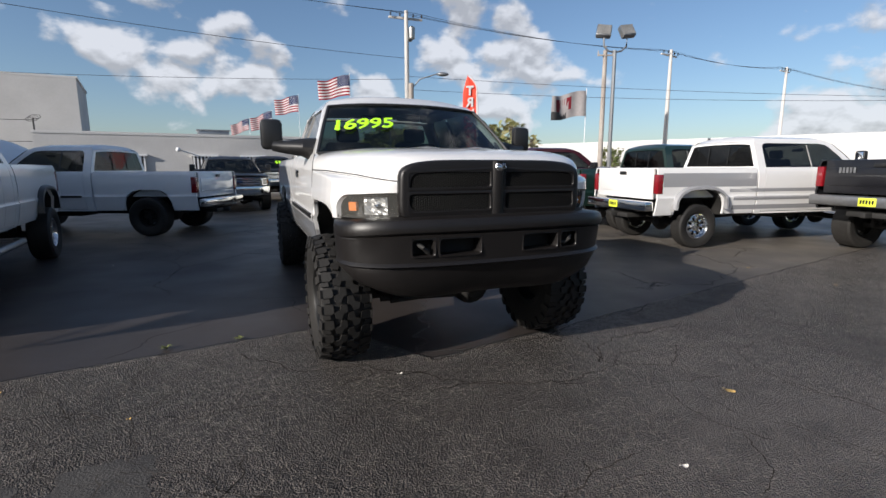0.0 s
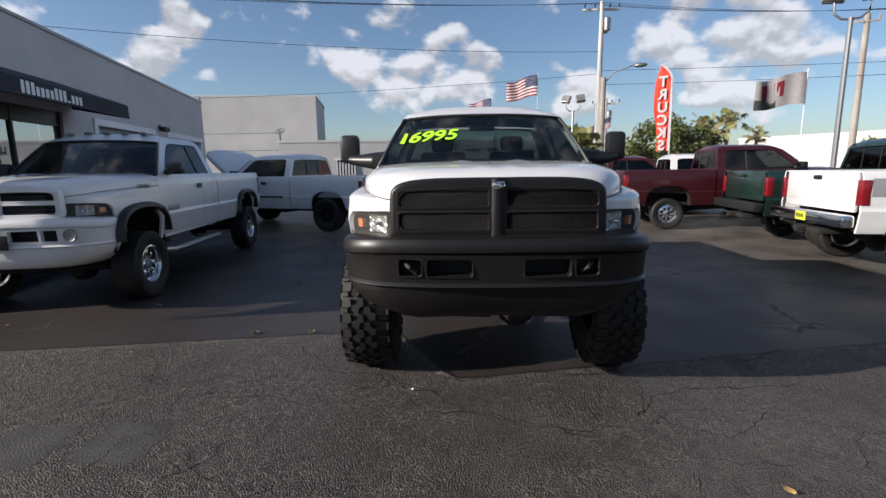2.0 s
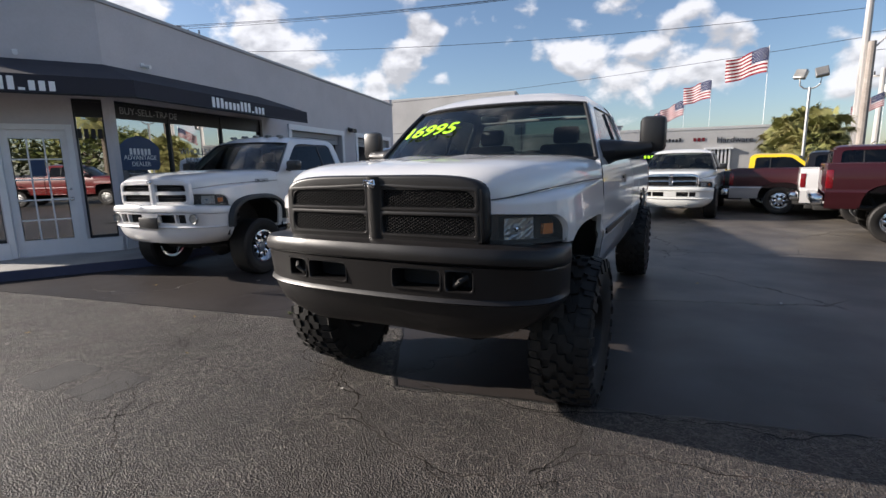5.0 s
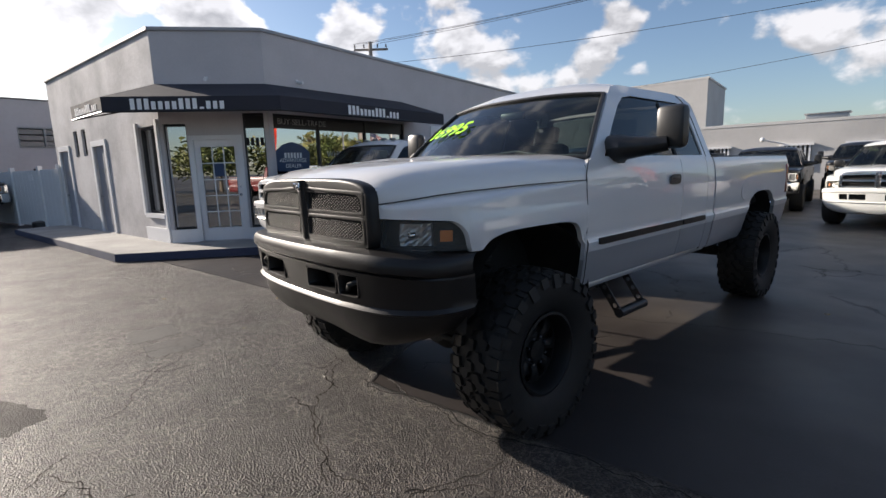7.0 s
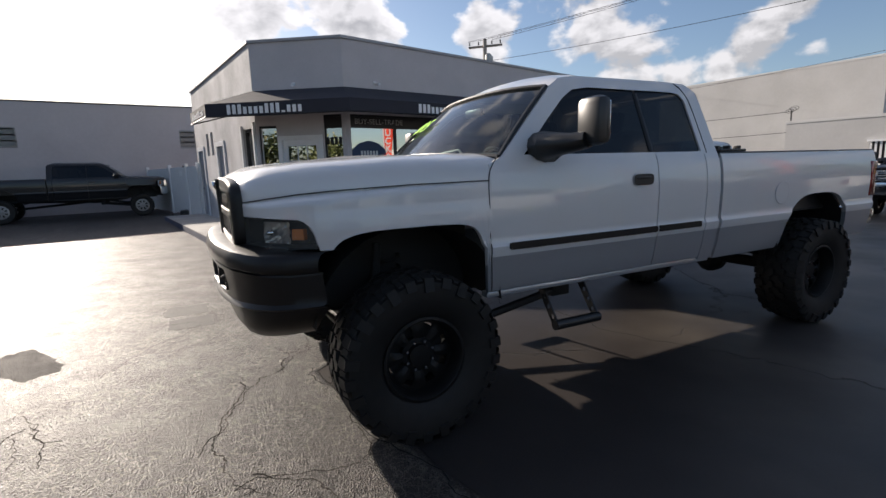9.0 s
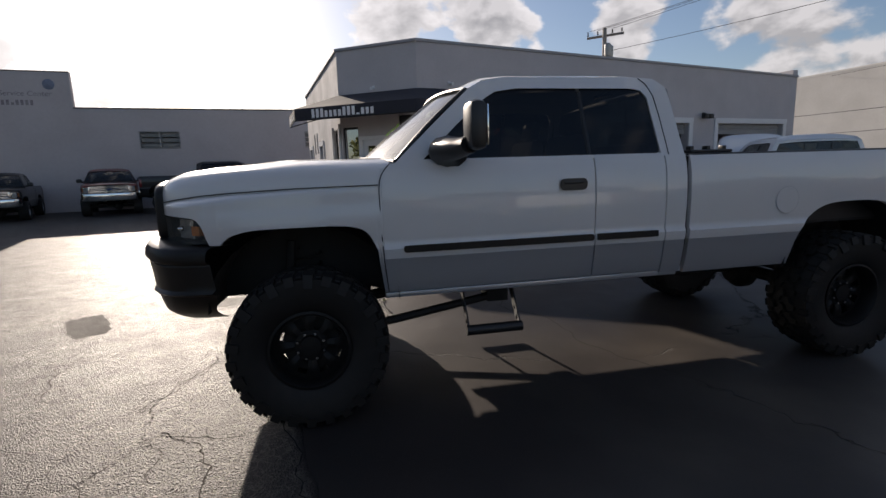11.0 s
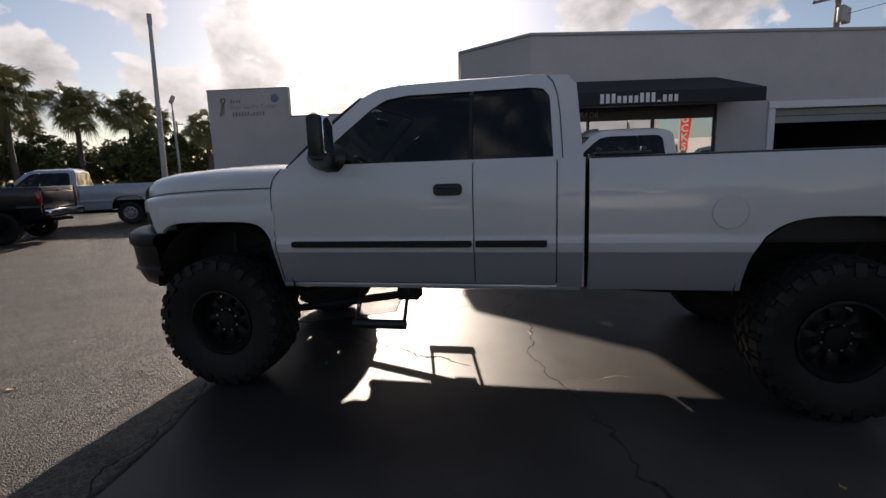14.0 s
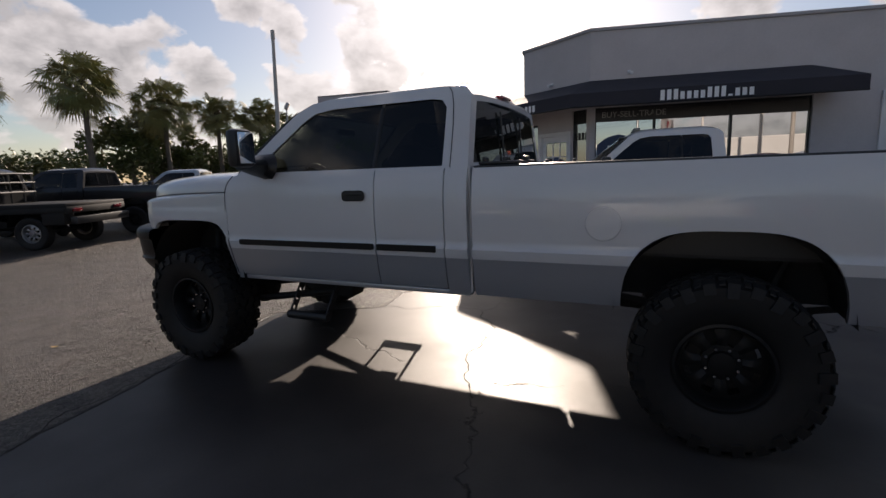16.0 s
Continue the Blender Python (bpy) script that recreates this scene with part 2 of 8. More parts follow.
MIRROR = mat("mirror glass", (0.85, 0.86, 0.87), rough=0.02, metal=1.0)
LIME = mat("lime window marker", (0.45, 0.95, 0.02), rough=0.5)
WALLGREY = mat("grey painted stucco", (0.53, 0.50, 0.51), rough=0.9, grain=0.06, scale=22, bump=0.004, second=(0.49, 0.465, 0.475))
WALLLIGHT = mat("pale grey stucco", (0.52, 0.51, 0.52), rough=0.9, grain=0.14, scale=14, bump=0.01, second=(0.36, 0.35, 0.36))
WALLWHITE = mat("white painted masonry", (0.50, 0.49, 0.48), rough=0.85, grain=0.06, scale=8, bump=0.004, second=(0.45, 0.44, 0.43))
WALLPINK = mat("pale pinkish stucco", (0.52, 0.48, 0.48), rough=0.9, grain=0.07, scale=7, bump=0.004, second=(0.47, 0.43, 0.43))
TRIM = mat("white painted trim", (0.74, 0.74, 0.75), rough=0.5, grain=0.05, scale=9)
NAVY = mat("navy awning canvas", (0.018, 0.018, 0.027), rough=0.8, grain=0.15, scale=40, second=(0.025, 0.025, 0.036))
DARKMETAL = mat("dark anodised frame", (0.03, 0.03, 0.032), rough=0.4, metal=0.5)
INSIDE = mat("shop interior coloured dark for dimness", (0.10, 0.09, 0.08), rough=0.9, grain=0.2, scale=5)
SIGNWHITE = mat("white sign lettering", (0.8, 0.8, 0.8), rough=0.6)
SIGNGREY = mat("dull grey sign lettering", (0.34, 0.34, 0.33), rough=0.7)
SIGNBLUE = mat("blue sign panel", (0.02, 0.05, 0.12), rough=0.5)
CONCRETE = mat("worn concrete", (0.34, 0.33, 0.31), rough=0.9, grain=0.15, scale=18, bump=0.004, second=(0.26, 0.25, 0.24))
KERBBLUE = mat("blue painted kerb", (0.05, 0.06, 0.11), rough=0.8, grain=0.2, scale=15)
WOODPOLE = mat("weathered wood pole", (0.33, 0.30, 0.27), rough=0.9, grain=0.3, scale=10, bump=0.004, second=(0.22, 0.19, 0.17))
CONCPOLE = mat("concrete pole", (0.48, 0.46, 0.44), rough=0.9, grain=0.1, scale=10)
WIRE = mat("black cable", (0.02, 0.02, 0.022), rough=0.7)
FLAGRED = mat("flag red cloth", (0.16, 0.006, 0.014), rough=0.9)
FLAGWHITE = mat("flag white cloth", (0.40, 0.39, 0.40), rough=0.9)
FLAGBLUE = mat("flag blue cloth", (0.012, 0.02, 0.065), rough=0.9)
FLAGGREY = mat("grey banner cloth", (0.36, 0.34, 0.34), rough=0.9, grain=0.2, scale=12, second=(0.22, 0.20, 0.20))
FEATHER = mat("orange red banner cloth", (0.62, 0.045, 0.02), rough=0.85, grain=0.08, scale=5)
BARK = mat("palm bark", (0.16, 0.13, 0.10), rough=0.95, grain=0.35, scale=14, bump=0.02)
FROND = mat("palm frond", (0.17, 0.185, 0.06), rough=0.5, grain=0.3, scale=6, second=(0.24, 0.21, 0.085), var=0.1)
LEAF = mat("broad leaf", (0.085, 0.115, 0.028), rough=0.5, grain=0.35, scale=5, second=(0.125, 0.12, 0.04), var=0.1)
FENCE = mat("white vinyl fence", (0.72, 0.72, 0.72), rough=0.5, grain=0.05, scale=6)
PLATE = mat("yellow dealer plate", (0.7, 0.75, 0.05), rough=0.5)
SHUTTER = mat("grey roller shutter", (0.30, 0.30, 0.30), rough=0.6, grain=0.1, scale=10)


def asphalt():
    m = bpy.data.materials.new("cracked asphalt")
    m.use_nodes = True
    n, l = m.node_tree.nodes, m.node_tree.links
    b = n["Principled BSDF"]
    tc = n.new("ShaderNodeTexCoord")

    def noise_(scale, detail=5.0, vec=None, rough=0.5):
        q = n.new("ShaderNodeTexNoise")
        q.inputs["Scale"].default_value, q.inputs["Detail"].default_value, q.inputs["Roughness"].default_value = scale, detail, rough
        l.new(vec or tc.outputs["Object"], q.inputs["Vector"])
        return q.outputs[0]

    def math_(op, a, c=0.0, clamp=False):
        q = n.new("ShaderNodeMath")
        q.operation, q.use_clamp = op, clamp
        for i, v in enumerate((a, c)):
            if hasattr(v, "links"):
                l.new(v, q.inputs[i])
            else:
                q.inputs[i].default_value = v
        return q.outputs[0]

    def range_(v, a, c, lo=0.0, hi=1.0):
        q = n.new("ShaderNodeMapRange")
        for i, w in enumerate((a, c, lo, hi)):
            q.inputs[i + 1].default_value = w
        l.new(v, q.inputs[0])
        return q.outputs[0]

    def mixc(f, a, c):
        q = n.new("ShaderNodeMix")
        q.data_type = "RGBA"
        l.new(f, q.inputs[0])
        for i, v in ((6, a), (7, c)):
            if hasattr(v, "links"):
                l.new(v, q.inputs[i])
            else:
                q.inputs[i].default_value = (*v, 1)
        return q.outputs[2]

    # the newer, smoother surface lies beyond the seam line
    s = n.new("ShaderNodeSeparateXYZ")
    l.new(tc.outputs["Object"], s.inputs[0])
    def line_side(ax, ay, bx, by):
        ln = math.hypot(bx - ax, by - ay)
        return math_("ADD", math_("MULTIPLY", math_("SUBTRACT", s.outputs[0], ax), -(by - ay) / ln), math_("MULTIPLY", math_("SUBTRACT", s.outputs[1], ay), (bx - ax) / ln))
    # the edge runs straight, steps forward under the bumper and runs on
    side = math_("MAXIMUM", line_side(*SEAM), math_("MINIMUM", line_side(-0.15, 3.47, 2.28, 5.05), line_side(-1.10, 4.35, -0.15, 3.56)))
    wob = math_("MULTIPLY", math_("SUBTRACT", noise_(2.5, 4.0), 0.5), 0.10)
    side = math_("ADD", side, wob)
    newer = range_(side, -0.01, 0.02)
    stone = n.new("ShaderNodeTexVoronoi")
    stone.inputs["Scale"].default_value = 105.0
    l.new(tc.outputs["Object"], stone.inputs["Vector"])
    spec = range_(stone.outputs["Color"], 0.60, 0.90)
    blot = range_(noise_(0.55, 7.0), 0.35, 0.7)
    mid = range_(noise_(6.0, 6.0), 0.35, 0.7)
    old = mixc(blot, (0.0255, 0.0202, 0.0176), (0.0550, 0.0444, 0.0394))
    old = mixc(math_("MULTIPLY", mid, 0.45), old, (0.016, 0.015, 0.015))
    old = mixc(math_("MULTIPLY", spec, 0.75), old, (0.185, 0.158, 0.138))
    fresh = mixc(blot, (0.0245, 0.0205, 0.0195), (0.039, 0.0325, 0.0300))
    fresh = mixc(math_("MULTIPLY", range_(noise_(160.0, 2.0), 0.5, 0.75), 0.35), fresh, (0.085, 0.074, 0.066))
    # the newer surface grows paler across the far lot, mottled grey to tan
    far_ = range_(math_("ADD", math_("ADD", s.outputs[1], math_("MULTIPLY", s.outputs[0], 0.25)), math_("MULTIPLY", math_("SUBTRACT", noise_(0.7, 6.0), 0.5), 4.0)), 5.6, 8.8)
    far_tone = mixc(range_(noise_(1.1, 7.0), 0.35, 0.68), (0.075, 0.068, 0.063), (0.150, 0.132, 0.110))
    fresh = mixc(math_("MULTIPLY", far_, 0.9), fresh, far_tone)
    # a paler patch about (2.2, 1.9), and an oily darker patch before the parking row
    def spot(cx, cy, r0, r1):
        dx_, dy_ = math_("SUBTRACT", s.outputs[0], cx), math_("SUBTRACT", s.outputs[1], cy)
        dist = math_("POWER", math_("ADD", math_("MULTIPLY", dx_, dx_), math_("MULTIPLY", dy_, dy_)), 0.5)
        return range_(math_("ADD", dist, math_("MULTIPLY", math_("SUBTRACT", noise_(1.6, 5.0), 0.5), 1.6)), r0, r1, 1.0, 0.0)
    zone = math_("MULTIPLY", spot(2.2, 1.9, 0.9, 2.4), range_(noise_(3.5, 6.0), 0.22, 0.55))
    old = mixc(math_("MULTIPLY", zone, 0.85), old, (0.118, 0.101, 0.092))
    # a second, wider paler patch about (5.6, 6.6) on the older surface
    pale_far = math_("MULTIPLY", spot(5.6, 6.6, 1.2, 3.4), range_(noise_(2.0, 6.0), 0.25, 0.60))
    old = mixc(math_("MULTIPLY", pale_far, 0.75), old, (0.125, 0.112, 0.102))
    oily = math_("MULTIPLY", spot(0.6, 3.0, 0.2, 1.3), range_(noise_(2.4, 6.0), 0.30, 0.60))
    old = mixc(math_("MULTIPLY", oily, 0.65), old, (0.016, 0.0115, 0.0095))
    # worn pale net of fine cracks over the older surface
    netv = n.new("ShaderNodeTexVoronoi")
    netv.feature = "DISTANCE_TO_EDGE"
    netv.inputs["Scale"].default_value = 12.0
    jit = n.new("ShaderNodeMix")
    jit.data_type = "RGBA"
    jit.inputs[0].default_value = 0.12
    jn = n.new("ShaderNodeTexNoise")
    jn.inputs["Scale"].default_value, jn.inputs["Detail"].default_value = 11.0, 4.0
    l.new(tc.outputs["Object"], jn.inputs["Vector"])
    l.new(tc.outputs["Object"], jit.inputs[6])
    l.new(jn.outputs[1], jit.inputs[7])
    l.new(jit.outputs[2], netv.inputs["Vector"])
    net = math_("MULTIPLY", range_(netv.outputs["Distance"], 0.004, 0.045, 1.0, 0.0), range_(noise_(1.3, 6.0), 0.40, 0.56))
    old = mixc(math_("MULTIPLY", net, 0.8), old, (0.20, 0.172, 0.150))
    col = mixc(newer, old, fresh)
    seam_gap = math_("MULTIPLY", range_(math_("ABSOLUTE", side), 0.008, 0.03, 1.0, 0.0), range_(noise_(1.1, 4.0), 0.40, 0.52))
    crumb = math_("MULTIPLY", range_(math_("ABSOLUTE", math_("ADD", side, 0.05)), 0.01, 0.045, 1.0, 0.0), range_(noise_(14.0, 5.0), 0.48, 0.60))
    col = mixc(math_("MULTIPLY", crumb, 0.7), col, (0.19, 0.165, 0.14))
    col = mixc(math_("MULTIPLY", seam_gap, 0.9), col, (0.010, 0.009, 0.009))
    # cracks: edges of warped cells at two sizes
    warp = n.new("ShaderNodeMix")
    warp.data_type = "RGBA"
    warp.inputs[0].default_value = 0.24
    wnz = n.new("ShaderNodeTexNoise")
    wnz.inputs["Scale"].default_value, wnz.inputs["Detail"].default_value, wnz.inputs["Roughness"].default_value = 4.5, 9.0, 0.62
    l.new(tc.outputs["Object"], wnz.inputs["Vector"])
    l.new(tc.outputs["Object"], warp.inputs[6])
    l.new(wnz.outputs[1], warp.inputs[7])

    def cracks(scale, width):
        v = n.new("ShaderNodeTexVoronoi")
        v.feature = "DISTANCE_TO_EDGE"
        v.inputs["Scale"].default_value = scale
        l.new(warp.outputs[2], v.inputs["Vector"])
        return range_(v.outputs["Distance"], 0.0, width, 1.0, 0.0)

    c1 = math_("MULTIPLY", cracks(0.6, 0.005), range_(noise_(0.35, 3.0), 0.48, 0.53))
    c2 = math_("MULTIPLY", math_("MULTIPLY", cracks(2.6, 0.013), range_(noise_(0.8, 4.0), 0.42, 0.52)), math_("SUBTRACT", 1.0, newer))
    c3 = math_("MULTIPLY", math_("MULTIPLY", cracks(8.0, 0.035), range_(noise_(0.9, 4.0), 0.46, 0.56)), math_("SUBTRACT", 1.0, newer))
    crack = math_("MAXIMUM", math_("MAXIMUM", c1, math_("MULTIPLY", c2, 0.8)), math_("MULTIPLY", c3, 0.5))
    col = mixc(math_("MULTIPLY", crack, 0.80), col, mixc(newer, (0.150, 0.130, 0.116), (0.012, 0.011, 0.010)))
    l.new(col, b.inputs["Base Color"])
    rough_old = range_(noise_(3.0, 5.0), 0.3, 0.7, 0.42, 0.58)
    rough_new = range_(noise_(1.2, 5.0), 0.3, 0.7, 0.42, 0.56)
    rq = n.new("ShaderNodeMix")
    l.new(newer, rq.inputs[0])
    l.new(rough_old, rq.inputs[2])
    l.new(rough_new, rq.inputs[3])
    l.new(rq.outputs[0], b.inputs["Roughness"])
    l.new(math_("SUBTRACT", 0.43, math_("MULTIPLY", newer, 0.13)), b.inputs["Specular IOR Level"])
    older = math_("SUBTRACT", 1.0, newer)
    # stones stand proud on the old surface; the newer one is rolled smooth with a fine grain
    height = math_("ADD", math_("MULTIPLY", math_("MULTIPLY", stone.outputs["Distance"], 2.6), older), math_("MULTIPLY", crack, -1.2))
    height = math_("ADD", height, math_("MULTIPLY", noise_(60.0, 7.0, rough=0.65), math_("ADD", math_("MULTIPLY", older, 0.75), 0.10)))
    height = math_("ADD", height, math_("MULTIPLY", noise_(7.0, 4.0), math_("MULTIPLY", older, 1.6)))
    net2 = n.new("ShaderNodeTexVoronoi")
    net2.feature = "DISTANCE_TO_EDGE"
    net2.inputs["Scale"].default_value = 42.0
    l.new(jit.outputs[2], net2.inputs["Vector"])
    fine = range_(net2.outputs["Distance"], 0.0, 0.16, 1.0, 0.0)
    height = math_("ADD", height, math_("MULTIPLY", math_("ADD", math_("MULTIPLY", net, -0.8), math_("MULTIPLY", fine, -0.40)), older))
    bp = n.new("ShaderNodeBump")
    bp.inputs["Strength"].default_value, bp.inputs["Distance"].default_value = 1.0, 0.012
    l.new(height, bp.inputs["Height"])
    l.new(bp.outputs[0], b.inputs["Normal"])
    return m


SEAM = (-6.8, 0.94, -1.8, 3.86)
ASPHALT = asphalt()

# ---- mesh helpers ----


def mesh_of(name, bm, mats, smooth=35):
    me = bpy.data.meshes.new(name)
    bmesh.ops.recalc_face_normals(bm, faces=bm.faces)
    bm.to_mesh(me)
    bm.free()
    for m in mats if isinstance(mats, (list, tuple)) else [mats]:
        me.materials.append(m)
    if smooth:
        me.shade_smooth()
        me.set_sharp_from_angle(angle=radians(smooth))
    return me


def part(name, bm, material, parent, label="", smooth=35):
    ob = new(name, mesh_of(name, bm, material, smooth))
    ob.parent = parent
    if label:
        tagged(ob, label)
    return ob


def thing(name, label, category, m=None, group="", kind=""):
    ob = new(name)
    ob.empty_display_size = 0.2
    if m is not None:
        ob.matrix_basis = m
    return tagged(ob, label, category, group, kind)


def solid(name, bm, material, label, category, kind="", m=None, group="", smooth=35):
    ob = new(name, mesh_of(name, bm, material, smooth))
    if m is not None:
        ob.matrix_basis = m
    return tagged(ob, label, category, group, kind)


def grid(bm, rows, index=None, closed=False):
    """Quads over rows of points; merges points that coincide."""
    vs = [[bm.verts.new(p) for p in r] for r in rows]
    out = []
    for i in range(len(vs) - 1):
        k = len(vs[i])
        for j in range(k if closed else k - 1):
            q = [vs[i][j], vs[i][(j + 1) % k], vs[i + 1][(j + 1) % k], vs[i + 1][j]]
            out.append(bm.faces.new(q))
            if index:
                out[-1].material_index = index(out[-1].calc_center_median())
    return vs


def box(bm, x0, x1, y0, y1, z0, z1, bevel=0.0, m=None, index=0):
    r = bmesh.ops.create_cube(bm, size=1.0)
    mm = Matrix.LocRotScale(((x0 + x1) / 2, (y0 + y1) / 2, (z0 + z1) / 2), None, (abs(x1 - x0), abs(y1 - y0), abs(z1 - z0)))
    bmesh.ops.transform(bm, matrix=(m @ mm) if m is not None else mm, verts=r["verts"])
    fs = {f for v in r["verts"] for f in v.link_faces}
    for f in fs:
        f.material_index = index
    if bevel:
        es = {e for v in r["verts"] for e in v.link_edges}
        bmesh.ops.bevel(bm, geom=list(es), offset=bevel, segments=2, affect="EDGES", profile=0.5)


def lathe(bm, profile, centre=(0, 0, 0), axis="y", seg=32, index=0, closed=False):
    """Turns a profile of (radius, along) about an axis."""
    rows = []
    for a in range(seg):
        th = 2 * math.pi * a / seg
        c, s = math.cos(th), math.sin(th)
        ring = []
        for r, h in profile:
            p = {"y": (r * c, h, r * s), "z": (r * c, r * s, h), "x": (h, r * c, r * s)}[axis]
            ring.append(bm.verts.new(Vector(p) + Vector(centre)))
        rows.append(ring)
    k = len(profile)
    for a in range(seg):
        for j in range(k if closed else k - 1):
            f = bm.faces.new((rows[a][j], rows[a][(j + 1) % k], rows[(a + 1) % seg][(j + 1) % k], rows[(a + 1) % seg][j]))
            f.material_index = index


def tube(bm, pts, r, seg=8, caps=True, index=0):
    """A round bar along points; r may be one radius or one for each point."""
    pts = [Vector(p) for p in pts]
    rs = r if isinstance(r, (list, tuple)) else [r] * len(pts)
    rings = []
    for i, p in enumerate(pts):
        d = (pts[min(i + 1, len(pts) - 1)] - pts[max(i - 1, 0)]).normalized()
        u = d.cross(Vector((0, 0, 1)) if abs(d.z) < 0.95 else Vector((1, 0, 0))).normalized()
        w = d.cross(u)
        rings.append([bm.verts.new(p + (u * math.cos(2 * math.pi * k / seg) + w * math.sin(2 * math.pi * k / seg)) * rs[i]) for k in range(seg)])
    for i in range(len(rings) - 1):
        for k in range(seg):
            bm.faces.new((rings[i][k], rings[i][(k + 1) % seg], rings[i + 1][(k + 1) % seg], rings[i + 1][k])).material_index = index
    if caps:
        bm.faces.new(rings[0]).material_index = index
        bm.faces.new(rings[-1]).material_index = index


def prism(bm, poly, z0, z1, index=0):
    """A upright prism over a plan polygon."""
    a = [bm.verts.new((x, y, z0)) for x, y in poly]
    b = [bm.verts.new((x, y, z1)) for x, y in poly]
    bm.faces.new(a).material_index = index
    bm.faces.new(b).material_index = index
    for i in range(len(a)):
        j = (i + 1) % len(a)
        bm.faces.new((a[i], a[j], b[j], b[i])).material_index = index


def flange(bm, way):
    """Folds the open edges of a panel over by the vector way, which gives it its thickness."""
    bmesh.ops.remove_doubles(bm, verts=bm.verts, dist=0.0008)
    es = [e for e in bm.edges if e.is_boundary]
    r = bmesh.ops.extrude_edge_only(bm, edges=es)
    bmesh.ops.translate(bm, vec=way, verts=[v for v in r["geom"] if isinstance(v, bmesh.types.BMVert)])


def lerp(a, b, t):
    return a + (b - a) * t


def curve_at(pts, x):
    """Piecewise line through (x, value) points in rising x."""
    if x <= pts[0][0]:
        return pts[0][1]
    for (a, va), (b, vb) in zip(pts, pts[1:]):
        if x <= b:
            return lerp(va, vb, (x - a) / (b - a))
    return pts[-1][1]


def resample(pts, n):
    """n points spaced evenly along a polyline."""
    pts = [Vector(p) for p in pts]
    ds = [0.0]
    for a, b in zip(pts, pts[1:]):
        ds.append(ds[-1] + (b - a).length)
    out = []
    for i in range(n):
        d = ds[-1] * i / (n - 1)
        k = 0
        while k < len(pts) - 2 and ds[k + 1] < d:
            k += 1
        out.append(pts[k].lerp(pts[k + 1], (d - ds[k]) / max(1e-9, ds[k + 1] - ds[k])))
    return out


def rounded(pts, r, n=4):
    """A closed 2D polygon with its corners rounded."""
    out = []
    k = len(pts)
    for i in range(k):
        p, a, b = Vector(pts[i]), Vector(pts[i - 1]), Vector(pts[(i + 1) % k])
        ra = min(r, (a - p).length * 0.45)
        rb = min(r, (b - p).length * 0.45)
        p0, p1 = p + (a - p).normalized() * ra, p + (b - p).normalized() * rb
        for j in range(n + 1):
            t = j / n
            out.append(p0.lerp(p, t).lerp(p.lerp(p1, t), t))
    return out


def text_mesh(name, words, size, m, material, parent=None, extrude=0.002, shear=0.0, align="CENTER", label="", bold=0.0):
    cu = bpy.data.curves.new(name, "FONT")
    cu.body, cu.size, cu.extrude, cu.shear, cu.align_x, cu.align_y, cu.offset = words, size, extrude, shear, align, "CENTER", bold
    tmp = bpy.data.objects.new(name, cu)
    me = bpy.data.meshes.new_from_object(tmp)
    bpy.data.objects.remove(tmp)
    me.materials.clear()
    me.materials.append(material)
    ob = new(name, me)
    ob.parent = parent
    ob.matrix_basis = m
    if label:
        tagged(ob, label)
    return ob


def frame_on(p, out, up_=(0, 0, 1)):
    """A pose at p whose z looks along out and whose y is up."""
    z = Vector(out).normalized()
    x = Vector(up_).cross(z).normalized()
    y = z.cross(x)
    return Matrix.Translation(p) @ Matrix((x, y, z)).transposed().to_4x4()


def bars(name, pattern, size, m, material, parent, depth=0.004):
    """A row of plain blocks, one for each sign of an unlettered word; pattern gives their heights."""
    w = size * 0.62
    x = -len(pattern) * w / 2
    for h in pattern:
        bm = bmesh.new()
        box(bm, x + w * 0.18, x + w * 0.82, -size / 2, -size / 2 + size * h, 0, depth)
        part(name, bm, material, parent, "", 0).matrix_basis = m
        x += w

# ---- vehicles ----
# Local frame: x forward, y to the vehicle's left, z up, origin on the ground under the front axle.
SIDE = [(0.66, 0.93), (0.76, 0.965), (0.86, 0.985), (0.95, 0.998), (0.97, 1.005), (1.01, 1.010), (1.035, 0.996), (1.10, 1.000), (1.25, 1.004), (1.38, 0.996), (1.47, 0.982), (1.53, 0.958)]
ZROWS = [0.70, 0.74, 0.80, 0.86, 0.95, 0.97, 1.01, 1.035, 1.07, 1.12, 1.18, 1.25, 1.32, 1.38, 1.43, 1.48, 1.51, 1.53]


def side_y(z):
    return curve_at(SIDE, z)


def arch(x, cx, half, top, low):
    """The lower edge of a panel over a wheel: a flat-topped arch."""
    u = abs(x - cx) / half
    if u >= 1:
        return low
    return low + (top - low) * (1 - u ** 3.4) ** (1 / 2.2)


def columns(x0, x1, step=0.06, extra=()):
    n = max(2, int(abs(x1 - x0) / step) + 1)
    xs = [lerp(x0, x1, i / n) for i in range(n + 1)]
    for c, h in extra:
        for k in range(-12, 13):
            v = c + h * math.sin(math.pi / 2 * k / 12)
            if min(x0, x1) < v < max(x0, x1):
                xs.append(v)
    return sorted(set(round(v, 4) for v in xs))


